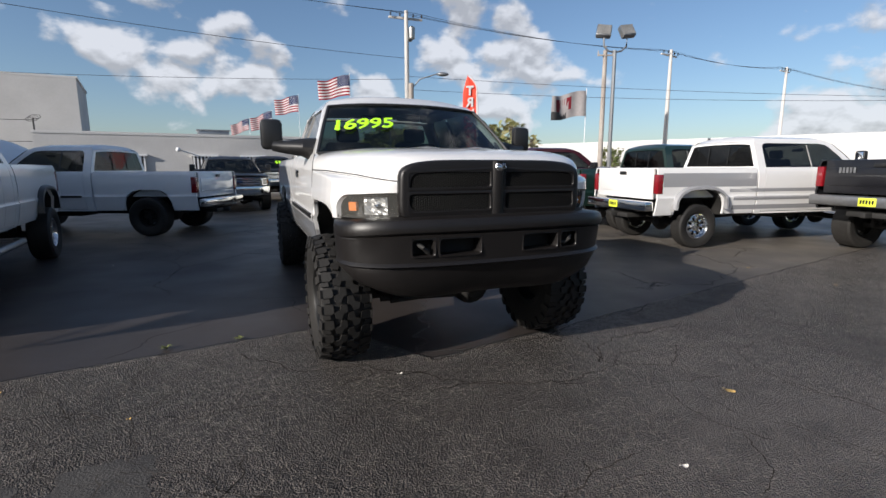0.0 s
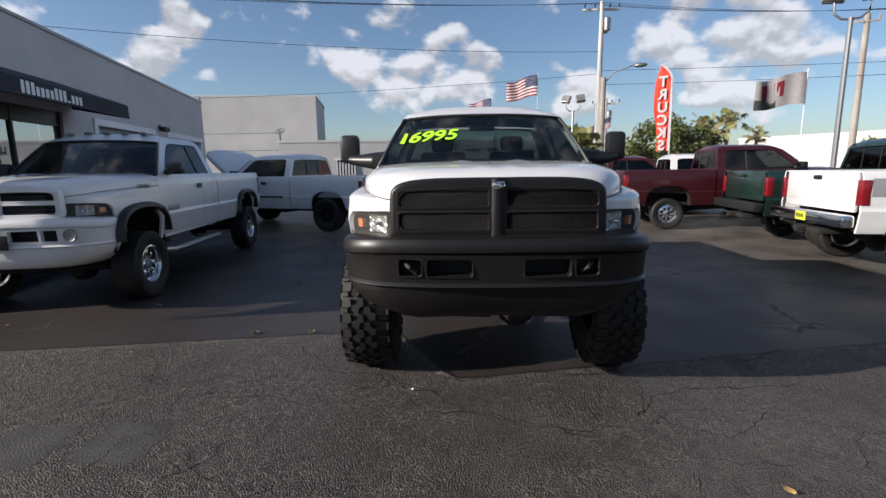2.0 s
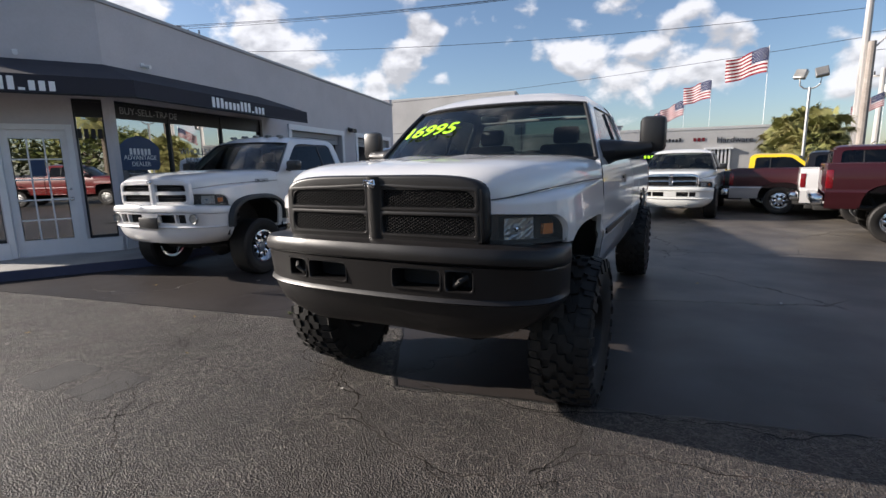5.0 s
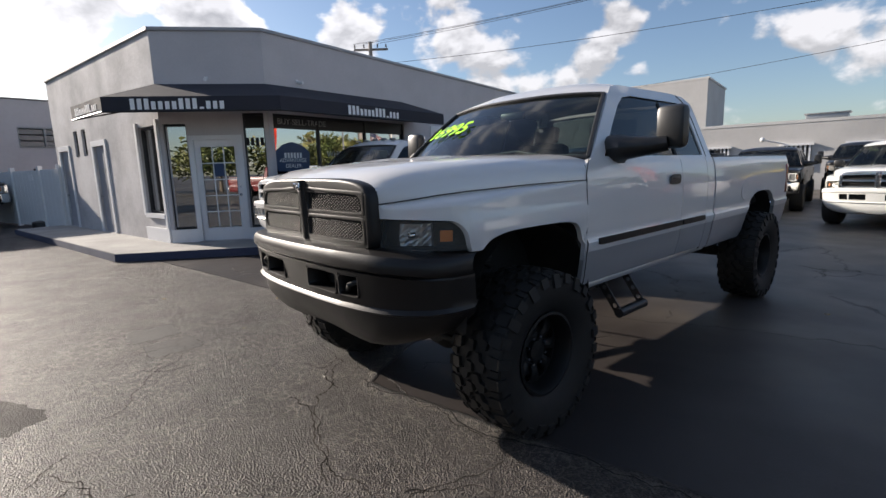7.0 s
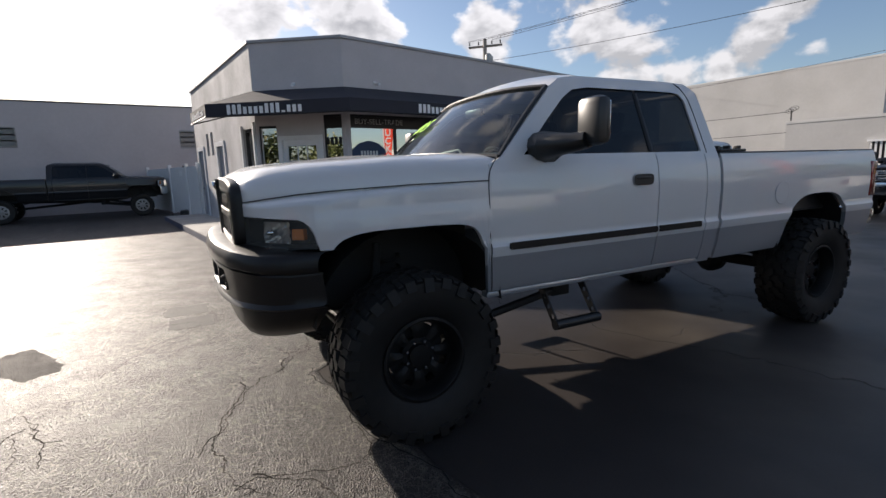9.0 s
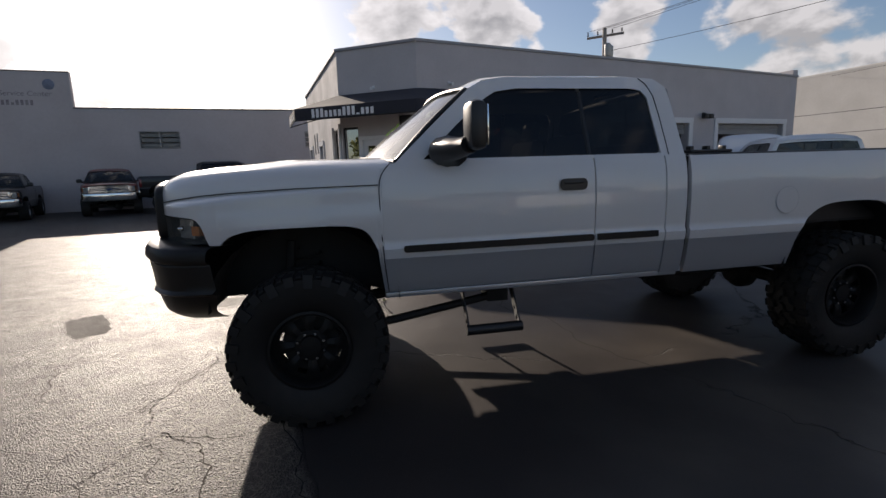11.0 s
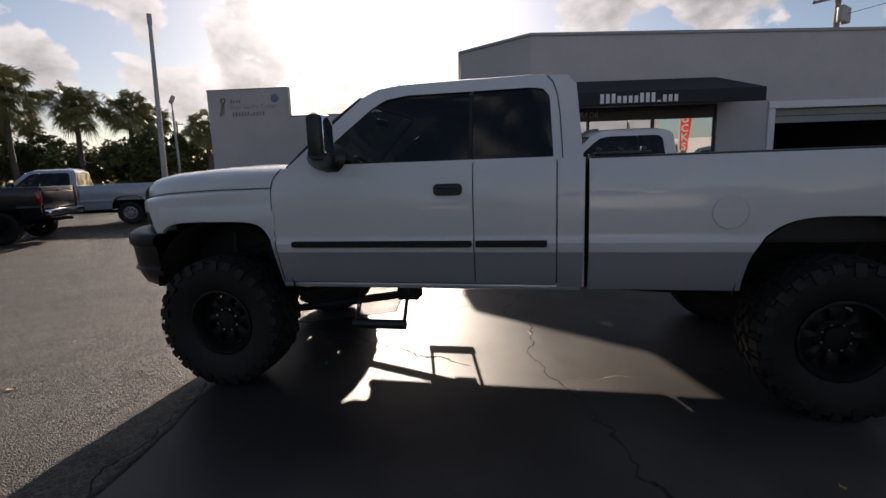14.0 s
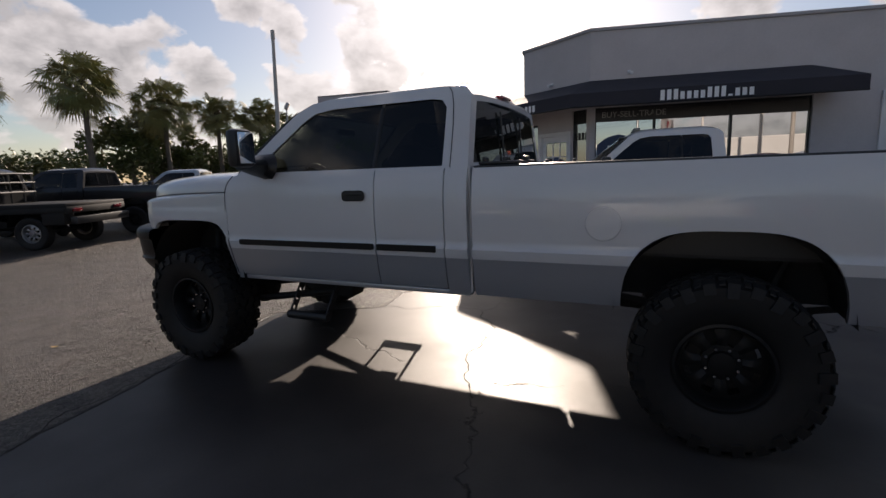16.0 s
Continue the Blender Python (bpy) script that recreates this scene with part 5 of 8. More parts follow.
        for z0_, z1_ in ((1.262, 1.280), (1.095, 1.140), (1.396, 1.43)):
            grid(bm, [[face(y, min(z, 1.27 + (top_z(y / 0.94) - 1.27) * 0.90)) for y in np.linspace(-0.605, 0.605, 33)] for z in (z0_ - 0.012, z1_ + 0.012)])
        for y0_, y1_ in ((-0.05, 0.05), (0.596, 0.625), (-0.625, -0.596)):
            grid(bm, [[face(lerp(y0_, y1_, k / 6), z) for k in range(7)] for z in np.linspace(1.12, 1.385 if abs(y0_) > 0.3 else 1.42, 5)])
        # the raised spine down the middle
        grid(bm, [[(face_x(0) + (0.022 if abs(k) < 2 else 0.012 if abs(k) == 2 else -0.004) * (0.55 + 0.45 * (z - 1.1) / 0.36), k * 0.0145, z + zo) for k in range(-3, 4)] for z in (1.105, 1.2, 1.3, 1.38, 1.43, 1.452)])
        G = part("grille", bm, grille, T, "black cross-bar grille" if grille is PLASTIC else "")
        bm = bmesh.new()
        if detail > 1:
            # honeycomb plate just behind the openings: one ring of six walls for each cell
            R_, r_ = 0.0094, 0.0066
            for i in range(-42, 43):
                for j in range(18):
                    y = i * R_ * 1.5
                    z = 1.142 + (j + (0.5 if i % 2 else 0.0)) * R_ * 1.732
                    if abs(y) > 0.60 or z > 1.402 or abs(y) < 0.045:
                        continue
                    rings = [[(face_x(y) - dx_, y + q * math.cos(math.pi * k / 3), z + q * math.sin(math.pi * k / 3) + zo) for k in range(6)] for q, dx_ in ((R_, 0.008), (r_, 0.006), (r_ * 0.94, 0.020))]
                    grid(bm, rings, closed=True)
        else:
            for z in np.linspace(1.16, 1.37, 7):
                box(bm, 0.83, 0.872, -0.58, 0.58, z + zo, z + 0.006 + zo)
        part("grille_mesh", bm, MESHGREY if detail > 1 else SATIN, G)
        bm = bmesh.new()
        grid(bm, [[(face_x(y) - 0.085, y, z + zo) for y in np.linspace(-0.64, 0.64, 17)] for z in (1.10, 1.41)])
        part("radiator", bm, UNDER, G)
        if detail:
            bm = bmesh.new()
            bx, bz = face_x(0) + 0.020, 1.420
            lathe(bm, [(0.0, 0.012), (0.010, 0.012), (0.022, 0.006), (0.026, 0.0)], (bx, 0, bz - 0.008 + zo), "x", 14)
            for s in (-1, 1):
                tube(bm, [(bx + 0.008, s * 0.010, bz + 0.010 + zo), (bx + 0.014, s * 0.028, bz + 0.012 + zo), (bx + 0.010, s * 0.036, bz - 0.008 + zo), (bx + 0.006, s * 0.026, bz - 0.022 + zo)], [0.008, 0.008, 0.007, 0.004], 6)
            part("grille_badge", bm, CHROME, G, "small plain bright badge")
    else:
        bar_h(gz1 - 0.03, gz1, -gw, gw)
        bar_h(gz0, gz0 + 0.03, -gw, gw)
        for s in (-1, 1):
            bar_h(gz0, gz1, s * (gw - 0.04), s * gw, -0.05, 0.03, 4)
        for k in range(1, 4):
            z = lerp(gz0, gz1, k / 4)
            bar_h(z - 0.018, z + 0.018, -gw + 0.03, gw - 0.03, -0.04, 0.02)
        G = part("grille", bm, grille, T)
        bm = bmesh.new()
        box(bm, gx - 0.10, gx - 0.05, -gw + 0.02, gw - 0.02, gz0 + zo, gz1 + zo)
        part("radiator", bm, UNDER, G)
        bm = bmesh.new()
        lathe(bm, [(0.0, 0.035), (0.09, 0.03), (0.10, 0.0)], (gx, 0, (gz0 + gz1) / 2 + zo), "x", 24)
        bmesh.ops.scale(bm, vec=(1, 1.0, 0.45), space=Matrix.Translation((0, 0, -(gz0 + gz1) / 2 - zo)), verts=bm.verts)
        part("grille_badge", bm, SIGNBLUE, G)
    # head lamps: dark bowl, forward-facing reflector, amber corner and clear cover following the fender's corner
    for sgn in (1, -1):
        src = sorted([(a, b) for a, b in plan if a > lamp_x] + ([(x, curve_at(plan, x)) for x in (0.524, 0.53, 0.54, 0.555, 0.575)] if not boxy else []))
        hp = resample([(a, b, 0) for a, b in src], 30)
        z0 = 1.098 if not boxy else 1.126
        H = part("headlight", _lamp_shell(hp, sgn, z0, lamp_top, zo, -0.055) if boxy else _lamp_tray(hp, sgn, z0, lamp_top, zo), CHROME if boxy else BOWL, T, "clear headlight with amber corner")
        part("lamp_cover", _lamp_shell(hp, sgn, z0 + 0.004, lamp_top, zo, -0.004), LENS, H)
        if boxy:
            part("turn_signal", _lamp_shell(hp[4:9], sgn, z0 + 0.05, lambda x: lamp_top(x) - 0.03, zo, -0.03), AMBER, H, "amber turn signal")
            part("reflector", _lamp_shell(hp[13:24], sgn, z0 + 0.022, lambda x: lamp_top(x) - 0.02, zo, -0.036), REFLECT, H, "bright faceted reflector")
            continue
        # square reflector in the middle of the bowl, broken into small facets
        bm = bmesh.new()
        facet = random.Random(17)
        rows = []
        for k in range(9):
            z = lerp(1.118, 1.228, k / 8)
            rows.append([(lerp(0.755, 0.655, i / 10) - 0.02 + facet.uniform(-0.004, 0.004), sgn * lerp(0.690, 0.815, i / 10), z + zo) for i in range(11)])
        grid(bm, rows)
        flange(bm, (-0.012, 0, 0))
        part("reflector", bm, FACET, H, "bright faceted reflector", 0)
        part("turn_signal", _lamp_shell([q for q in hp if 0.585 < q.x < 0.65], sgn, 1.142, lambda x: 1.197, zo, -0.035), AMBER, H, "amber turn signal")
        bm = bmesh.new()
        lathe(bm, [(0.0, 0.03), (0.012, 0.026), (0.016, 0.0)], (0.70, sgn * 0.755, 1.175 + zo), "x", 12)
        part("bulb_shield", bm, CHROME, H)
    # mirrors
    for sgn in (1, -1):
        M = None
        bm = bmesh.new()
        if mirrors == "tow":
            tube(bm, [(-0.90, sgn * 0.93, 1.575 + zo), (-0.86, sgn * 1.02, 1.59 + zo), (-0.92, sgn * 1.16, 1.595 + zo), (-0.95, sgn * 1.26, 1.61 + zo)], [0.13, 0.10, 0.072, 0.06], 12)
            bmesh.ops.scale(bm, vec=(1, 1, 0.8), space=Matrix.Translation((0, 0, -1.6 - zo)), verts=bm.verts)
            M = part("side_mirror", bm, SATIN, T, "black towing mirror on an arm")
            bm = bmesh.new()
            box(bm, -1.03, -0.925, sgn * 1.18, sgn * 1.365, 1.575 + zo, 1.84 + zo, 0.04)
            part("mirror_head", bm, SATIN, M)
            bm = bmesh.new()
            box(bm, -1.036, -1.028, sgn * 1.205, sgn * 1.34, 1.605 + zo, 1.815 + zo, 0.002)
            part("mirror_glass", bm, MIRROR, M)
        else:
            box(bm, -0.84, -0.68, sgn * 1.0, sgn * 1.20, 1.54 + zo, 1.70 + zo, 0.04)
            tube(bm, [(-0.84, sgn * 0.94, 1.56 + zo), (-0.76, sgn * 1.04, 1.58 + zo)], 0.04, 8)
            M = part("side_mirror", bm, SATIN, T, "black door mirror")
            bm = bmesh.new()
            box(bm, -0.845, -0.839, sgn * 1.02, sgn * 1.18, 1.56 + zo, 1.68 + zo)
            part("mirror_glass", bm, MIRROR, M)
    if stepbar:
        # hoop steps that hang below the sills: a round rung between two drilled plates
        for sgn in (1, -1):
            bm = bmesh.new()
            tube(bm, [(-0.985, sgn * 0.95, 0.432 + zo), (-1.365, sgn * 0.95, 0.432 + zo)], 0.034, 14)
            K = part("hoop_step", bm, SATIN, T, "black tubular hoop step")
            for x in (-1.0, -1.35):
                bm = bmesh.new()
                a, b = Vector((x, sgn * 0.955, 0.415 + zo)), Vector((x, sgn * 0.745, 0.71 + zo))
                along = (b - a).normalized()
                across = along.cross(Vector((1, 0, 0))).normalized()
                ln = (b - a).length
                edges_ = [0, 0.04] + [0.04 + 0.075 * k for k in range(1, 4)] + [ln]
                for q0, q1 in zip(edges_, edges_[1:]):
                    c, hl = (q0 + q1) / 2, (q1 - q0) / 2
                    for off in (-0.005, 0.005):
                        place = lambda u, w: a + along * (c + u) + across * w + Vector((off, 0, 0))
                        sq, ci = [], []
                        for k in range(24):
                            th = 2 * math.pi * k / 24
                            mx = max(abs(math.cos(th)), abs(math.sin(th)))
                            sq.append(place(hl * math.cos(th) / mx, 0.027 * math.sin(th) / mx))
                            hole = 0.018 if abs(hl - 0.0375) < 0.001 else 0.0005
                            ci.append(place(hole * math.cos(th), hole * math.sin(th)))
                        grid(bm, [sq, ci], closed=True)
                box(bm, -0.0052, 0.0052, -0.029, -0.026, 0, ln, 0, Matrix.Translation(a) @ Matrix((Vector((1, 0, 0)), across, along)).transposed().to_4x4())
                box(bm, -0.0052, 0.0052, 0.026, 0.029, 0, ln, 0, Matrix.Translation(a) @ Matrix((Vector((1, 0, 0)), across, along)).transposed().to_4x4())
                part("bracket_plate", bm, SATIN, K, "drilled step bracket")
    if stripes:
        for sgn in (1, -1):
            for z0, z1, a, b in stripes:
                bm = bmesh.new()
                grid(bm, [[(x, sgn * (side_y(z) + 0.003), z + zo) for x in columns(a, b, 0.3)] for z in np.linspace(z0, z1, 4)])
                part("paint_stripe", bm, GREYSTRIPE, T)
    return T, ws_rows


def _lamp_tray(hp, sgn, z0, z1, zo):
    """The bowl of a head lamp: walls that run in from the cover's edge to a back."""
    def row(k, inset, shrink):
        out = []
        for p in hp:
            z = lerp(z0 + shrink, z1(p.x) - shrink, k / 6)
            out.append(Vector((p.x - inset * 0.75, sgn * (p.y * side_y(z) - inset * 0.66), z + zo)))
        return out
    bm = bmesh.new()
    back = [row(k, 0.14, 0.004) for k in range(7)]
    front_ = [row(k, 0.006, 0.0) for k in range(7)]
    loop = lambda g: g[0] + [r[-1] for r in g[1:]] + g[-1][-2::-1] + [r[0] for r in g[-2:0:-1]]
    grid(bm, back)
    grid(bm, [loop(front_), loop(back)], closed=True)
    bmesh.ops.remove_doubles(bm, verts=bm.verts, dist=0.0005)
    return bm


def _lamp_shell(hp, sgn, z0, z1, zo, inset):
    bm = bmesh.new()
    rows = []
    for k in range(7):
        r = []
        for p in hp:
            z = lerp(z0, z1(p.x), k / 6)
            d = Vector((0.55, 0.8)).normalized()
            s = side_y(z)
            r.append((p.x + inset * d.x, sgn * (p.y * s + inset * d.y), z + zo))
        rows.append(r)
    grid(bm, rows)
    flange(bm, (-0.02, -sgn * 0.02, 0))
    return bm

# ---- ground ----
bm = bmesh.new()
xs = [-1500, -300, -60, -20, 0, 20, 60, 300, 1500]
grid(bm, [[(x, y, 0) for x in xs] for y in xs])
solid("ground", bm, ASPHALT, "cracked dark grey asphalt lot with a patched seam", "ground", "structure", smooth=0)

# ---- the shop ----
A2, B2, C2, D2 = Vector((-8.22, 0.98)), Vector((-7.80, 3.08)), Vector((-15.22, 14.52)), Vector((-14.85, -3.0))
PARAPET = 4.40


class Face:
    """One face of a wall: along it from p to q, out of it, up."""

    def __init__(self, p, q, outward):
        self.p, self.q = Vector(p), Vector(q)
        self.u = (self.q - self.p).normalized()
        self.n = Vector((self.u.y, -self.u.x))
        if self.n.dot(Vector(outward)) < 0:
            self.n = -self.n
        self.length = (self.q - self.p).length

    def at(self, a, z, d=0.0):
        w = self.p + self.u * a + self.n * d
        return Vector((w.x, w.y, z))

    def box(self, bm, a0, a1, z0, z1, d0, d1, bevel=0.0):
        m = Matrix((Vector((self.u.x, self.u.y, 0)), Vector((self.n.x, self.n.y, 0)), Vector((0, 0, 1)))).transposed().to_4x4()
        m.translation = (self.p.x, self.p.y, 0)
        box(bm, a0, a1, d0, d1, z0, z1, bevel, m)

    def on(self, a, z, d):
        return frame_on(self.at(a, z, d), (self.n.x, self.n.y, 0))


def wall_with_openings(name, face, z0, z1, openings, thick, material, label):
    """A wall of upright pieces round openings (a0, a1, z0, z1), in one mesh."""
    bm = bmesh.new()
    cuts = sorted({0.0, face.length, *[v for o in openings for v in o[:2]]})
    for a, b in zip(cuts, cuts[1:]):
        mid = (a + b) / 2
        here = sorted([o for o in openings if o[0] < mid < o[1]], key=lambda o: o[2])
        z = z0
        for o in here:
            if o[2] > z + 1e-4:
                face.box(bm, a, b, z, o[2], -thick, 0)
            z = o[3]
        if z < z1 - 1e-4:
            face.box(bm, a, b, z, z1, -thick, 0)
    bmesh.ops.remove_doubles(bm, verts=bm.verts, dist=0.0005)
    return solid(name, bm, material, label, "wall", "structure", smooth=0)


BC = Face(B2, C2, (1, 0.5))
AB = Face(A2, B2, (1, 0))
AD = Face(A2, D2, (0.5, -1))
shop_open = [(0.12, 4.30, 0.40, 2.80), (5.62, 8.70, 0.0, 2.64), (9.95, 13.05, 0.0, 2.64)]
wall_e = wall_with_openings("wall_east", BC, 0, PARAPET, shop_open, 0.25, WALLGREY, "grey painted stucco shop wall with garage openings")
wall_with_openings("wall_corner", AB, 0, PARAPET, [(0.06, 0.50, 0.42, 2.60), (0.58, 1.52, 0.16, 2.30), (1.62, 2.05, 0.40, 2.80)], 0.25, WALLGREY, "chamfered grey stucco entrance corner")
wall_with_openings("wall_south", AD, 0, PARAPET, [(0.15, 1.15, 0.75, 2.60), (3.40, 4.25, 0.16, 2.36), (6.45, 7.30, 0.16, 2.36), (4.75, 5.10, 2.15, 2.85), (5.45, 5.80, 2.15, 2.85)], 0.25, WALLLIGHT, "patchy pale grey stucco side wall")
E2 = C2 + Vector((-14, -9))
F2 = D2 + Vector((-8.5, 13))
wall_with_openings("wall_north", Face(C2, E2, (-0.5, 1)), 0, PARAPET, [], 0.25, WALLGREY, "plain grey stucco end wall")
wall_with_openings("wall_west", Face(D2, F2, (-1, -0.5)), 0, PARAPET, [], 0.25, WALLGREY, "plain grey stucco rear wall")
bm = bmesh.new()
inner = [(p.x, p.y) for p in (A2 + Vector((-0.3, 0.1)), B2 + Vector((-0.3, 0)), C2 + Vector((-0.1, -0.3)), E2, F2, D2 + Vector((0.1, 0.3)))]
prism(bm, inner, 3.85, 4.02)
solid("roof", bm, CONCRETE, "flat shop roof behind the parapet", "roof", "structure", smooth=0)
bm = bmesh.new()
prism(bm, inner, 0.02, 0.06)
solid("shop_floor", bm, CONCRETE, "concrete shop floor", "floor", "structure", smooth=0)
bm = bmesh.new()
for f_, l_ in ((BC, BC.length), (AB, AB.length), (AD, AD.length)):
    f_.box(bm, -0.02, l_ + 0.02, PARAPET, PARAPET + 0.07, -0.27, 0.04, 0.01)
# the parapet of the long wall falls towards the rear for drainage
for vs_ in (wall_e.data.vertices, bm.verts):
    for v in vs_:
        along = (Vector((v.co.x, v.co.y)) - B2).dot(BC.u)
        if v.co.z > 4.2 and along > 0.3:
            v.co.z -= 0.017 * along
solid("parapet_cap", bm, mat("grey metal coping", (0.33, 0.32, 0.33), rough=0.5, metal=0.3), "thin metal coping along the parapet", "coping", "structure", smooth=0)
# rooms behind the glass; their dimness is put into the dark wall colour
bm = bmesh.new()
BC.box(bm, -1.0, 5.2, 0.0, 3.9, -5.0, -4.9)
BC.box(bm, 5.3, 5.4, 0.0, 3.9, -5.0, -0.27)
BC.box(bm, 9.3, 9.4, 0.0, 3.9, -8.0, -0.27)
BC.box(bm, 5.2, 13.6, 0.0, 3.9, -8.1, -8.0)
solid("partition_wall", bm, INSIDE, "partition walls inside the shop, coloured dark for dimness", "wall", "structure", smooth=0)


def shop_window(face, a0, a1, z0, z1, mullions, transom, label):
    W = thing("window", label, "window", kind="structure")
    bm = bmesh.new()
    face.box(bm, a0, a1, z0, z0 + 0.05, -0.14, -0.06, 0.004)
    face.box(bm, a0, a1, z1 - 0.05, z1, -0.14, -0.06, 0.004)
    edges = [a0, *mullions, a1]
    for a in edges:
        face.box(bm, max(a0, a - 0.025), min(a1, a + 0.025), z0 + 0.05, z1 - 0.05, -0.14, -0.055, 0.004)
    part("window_frame", bm, DARKMETAL, W, "", 0)
    for a, b in zip(edges, edges[1:]):
        bm = bmesh.new()
        face.box(bm, a + 0.02, b - 0.02, z0 + 0.04, z1 - 0.04, -0.105, -0.099)
        part("pane", bm, SHOPGLASS, W, "", 0).visible_shadow = False
    if transom:
        bm = bmesh.new()
        face.box(bm, a0 + 0.02, a1 - 0.02, transom, z1 - 0.05, -0.095, -0.07)
        part("header_panel", bm, DARKMETAL, W, "dark header panel", 0)
    return W


W1 = shop_window(BC, 0.12, 4.30, 0.40, 2.80, (1.35, 2.85), 2.50, "large shop window in dark metal frames")
W2 = shop_window(AB, 1.62, 2.05, 0.40, 2.80, (), 2.50, "narrow shop window beside the entrance")
shop_window(AB, 0.06, 0.50, 0.42, 2.60, (), None, "narrow corner window beside the entrance")
shop_window(AD, 0.15, 1.15, 0.75, 2.60, (0.6,), None, "corner window with white posters")
for a, b in ((4.75, 5.10), (5.45, 5.80)):
    shop_window(AD, a, b, 2.15, 2.85, (), None, "small high window in the side wall")
text_mesh("window_lettering", "BUY-SELL-TRADE", 0.175, BC.on(0.92, 2.64, -0.062), SIGNGREY, W1)
text_mesh("window_lettering", "WHOLESALE\nBUY-SELL", 0.20, BC.on(2.15, 1.85, -0.092), SIGNGREY, W1)
bars("number_bars", [1, 1, 1, 1], 0.16, AB.on(1.82, 2.22, -0.092), WIRE, W2)
# badge-shaped poster inside the glass
bm = bmesh.new()
pl = rounded([(-0.42, -0.30), (0.42, -0.30), (0.46, 0.12), (0.25, 0.28), (0, 0.34), (-0.25, 0.28), (-0.46, 0.12)], 0.06, 3)
f = bm.faces.new([bm.verts.new((p.x, p.y, 0)) for p in pl])
ex = bmesh.ops.extrude_face_region(bm, geom=[f])
bmesh.ops.translate(bm, vec=(0, 0, 0.006), verts=[v for v in ex["geom"] if isinstance(v, bmesh.types.BMVert)])
poster = solid("dealer_sticker", bm, SIGNBLUE, "blue badge-shaped dealer sticker on the shop window", "sticker", m=BC.on(0.62, 1.88, -0.098), smooth=0)
bars("sticker_bar", [0.9] * 6, 0.13, Matrix.Translation((0, 0.05, 0.008)), SIGNWHITE, poster)
text_mesh("sticker_lettering", "ADVANTAGE\nDEALER", 0.12, Matrix.Translation((0, -0.13, 0.008)), SIGNWHITE, poster)
bm = bmesh.new()
BC.box(bm, 3.35, 3.95, 0.9, 2.2, -0.13, -0.12)
solid("window_poster", bm, mat("dark poster", (0.06, 0.07, 0.09), rough=0.5, grain=0.3, scale=4, second=(0.2, 0.06, 0.05)), "dark printed poster inside the shop window", "poster", smooth=0)
for k in range(3):
    bm = bmesh.new()
    AD.box(bm, 0.22, 0.5, 0.85 + k * 0.36, 1.12 + k * 0.36, -0.092, -0.088)
    solid("window_notice", bm, SIGNWHITE if k % 2 else SIGNBLUE, "small printed notice in the corner window", "notice", group="notices in the corner window", smooth=0)
# storefront sill walls
bm = bmesh.new()
BC.box(bm, 0.0, 4.40, 0.0, 0.40, 0.002, 0.03)
AB.box(bm, 1.58, 2.10, 0.0, 0.40, 0.002, 0.03)
AB.box(bm, 0.0, 0.54, 0.0, 0.42, 0.002, 0.03)
AD.box(bm, 0.02, 1.25, 0.0, 0.44, 0.002, 0.05)
solid("window_sill_wall", bm, TRIM, "white painted panels below the shop windows", "wall panel", kind="structure", smooth=0)
bm = bmesh.new()
AD.box(bm, 0.05, 0.15, 0.44, 2.7, 0.0, 0.05)
AD.box(bm, 1.15, 1.25, 0.70, 2.7, 0.0, 0.05)
AD.box(bm, 0.15, 1.15, 0.66, 0.75, 0.0, 0.06)
solid("window_trim", bm, TRIM, "white painted trim round the corner window", "trim", kind="structure", smooth=0)


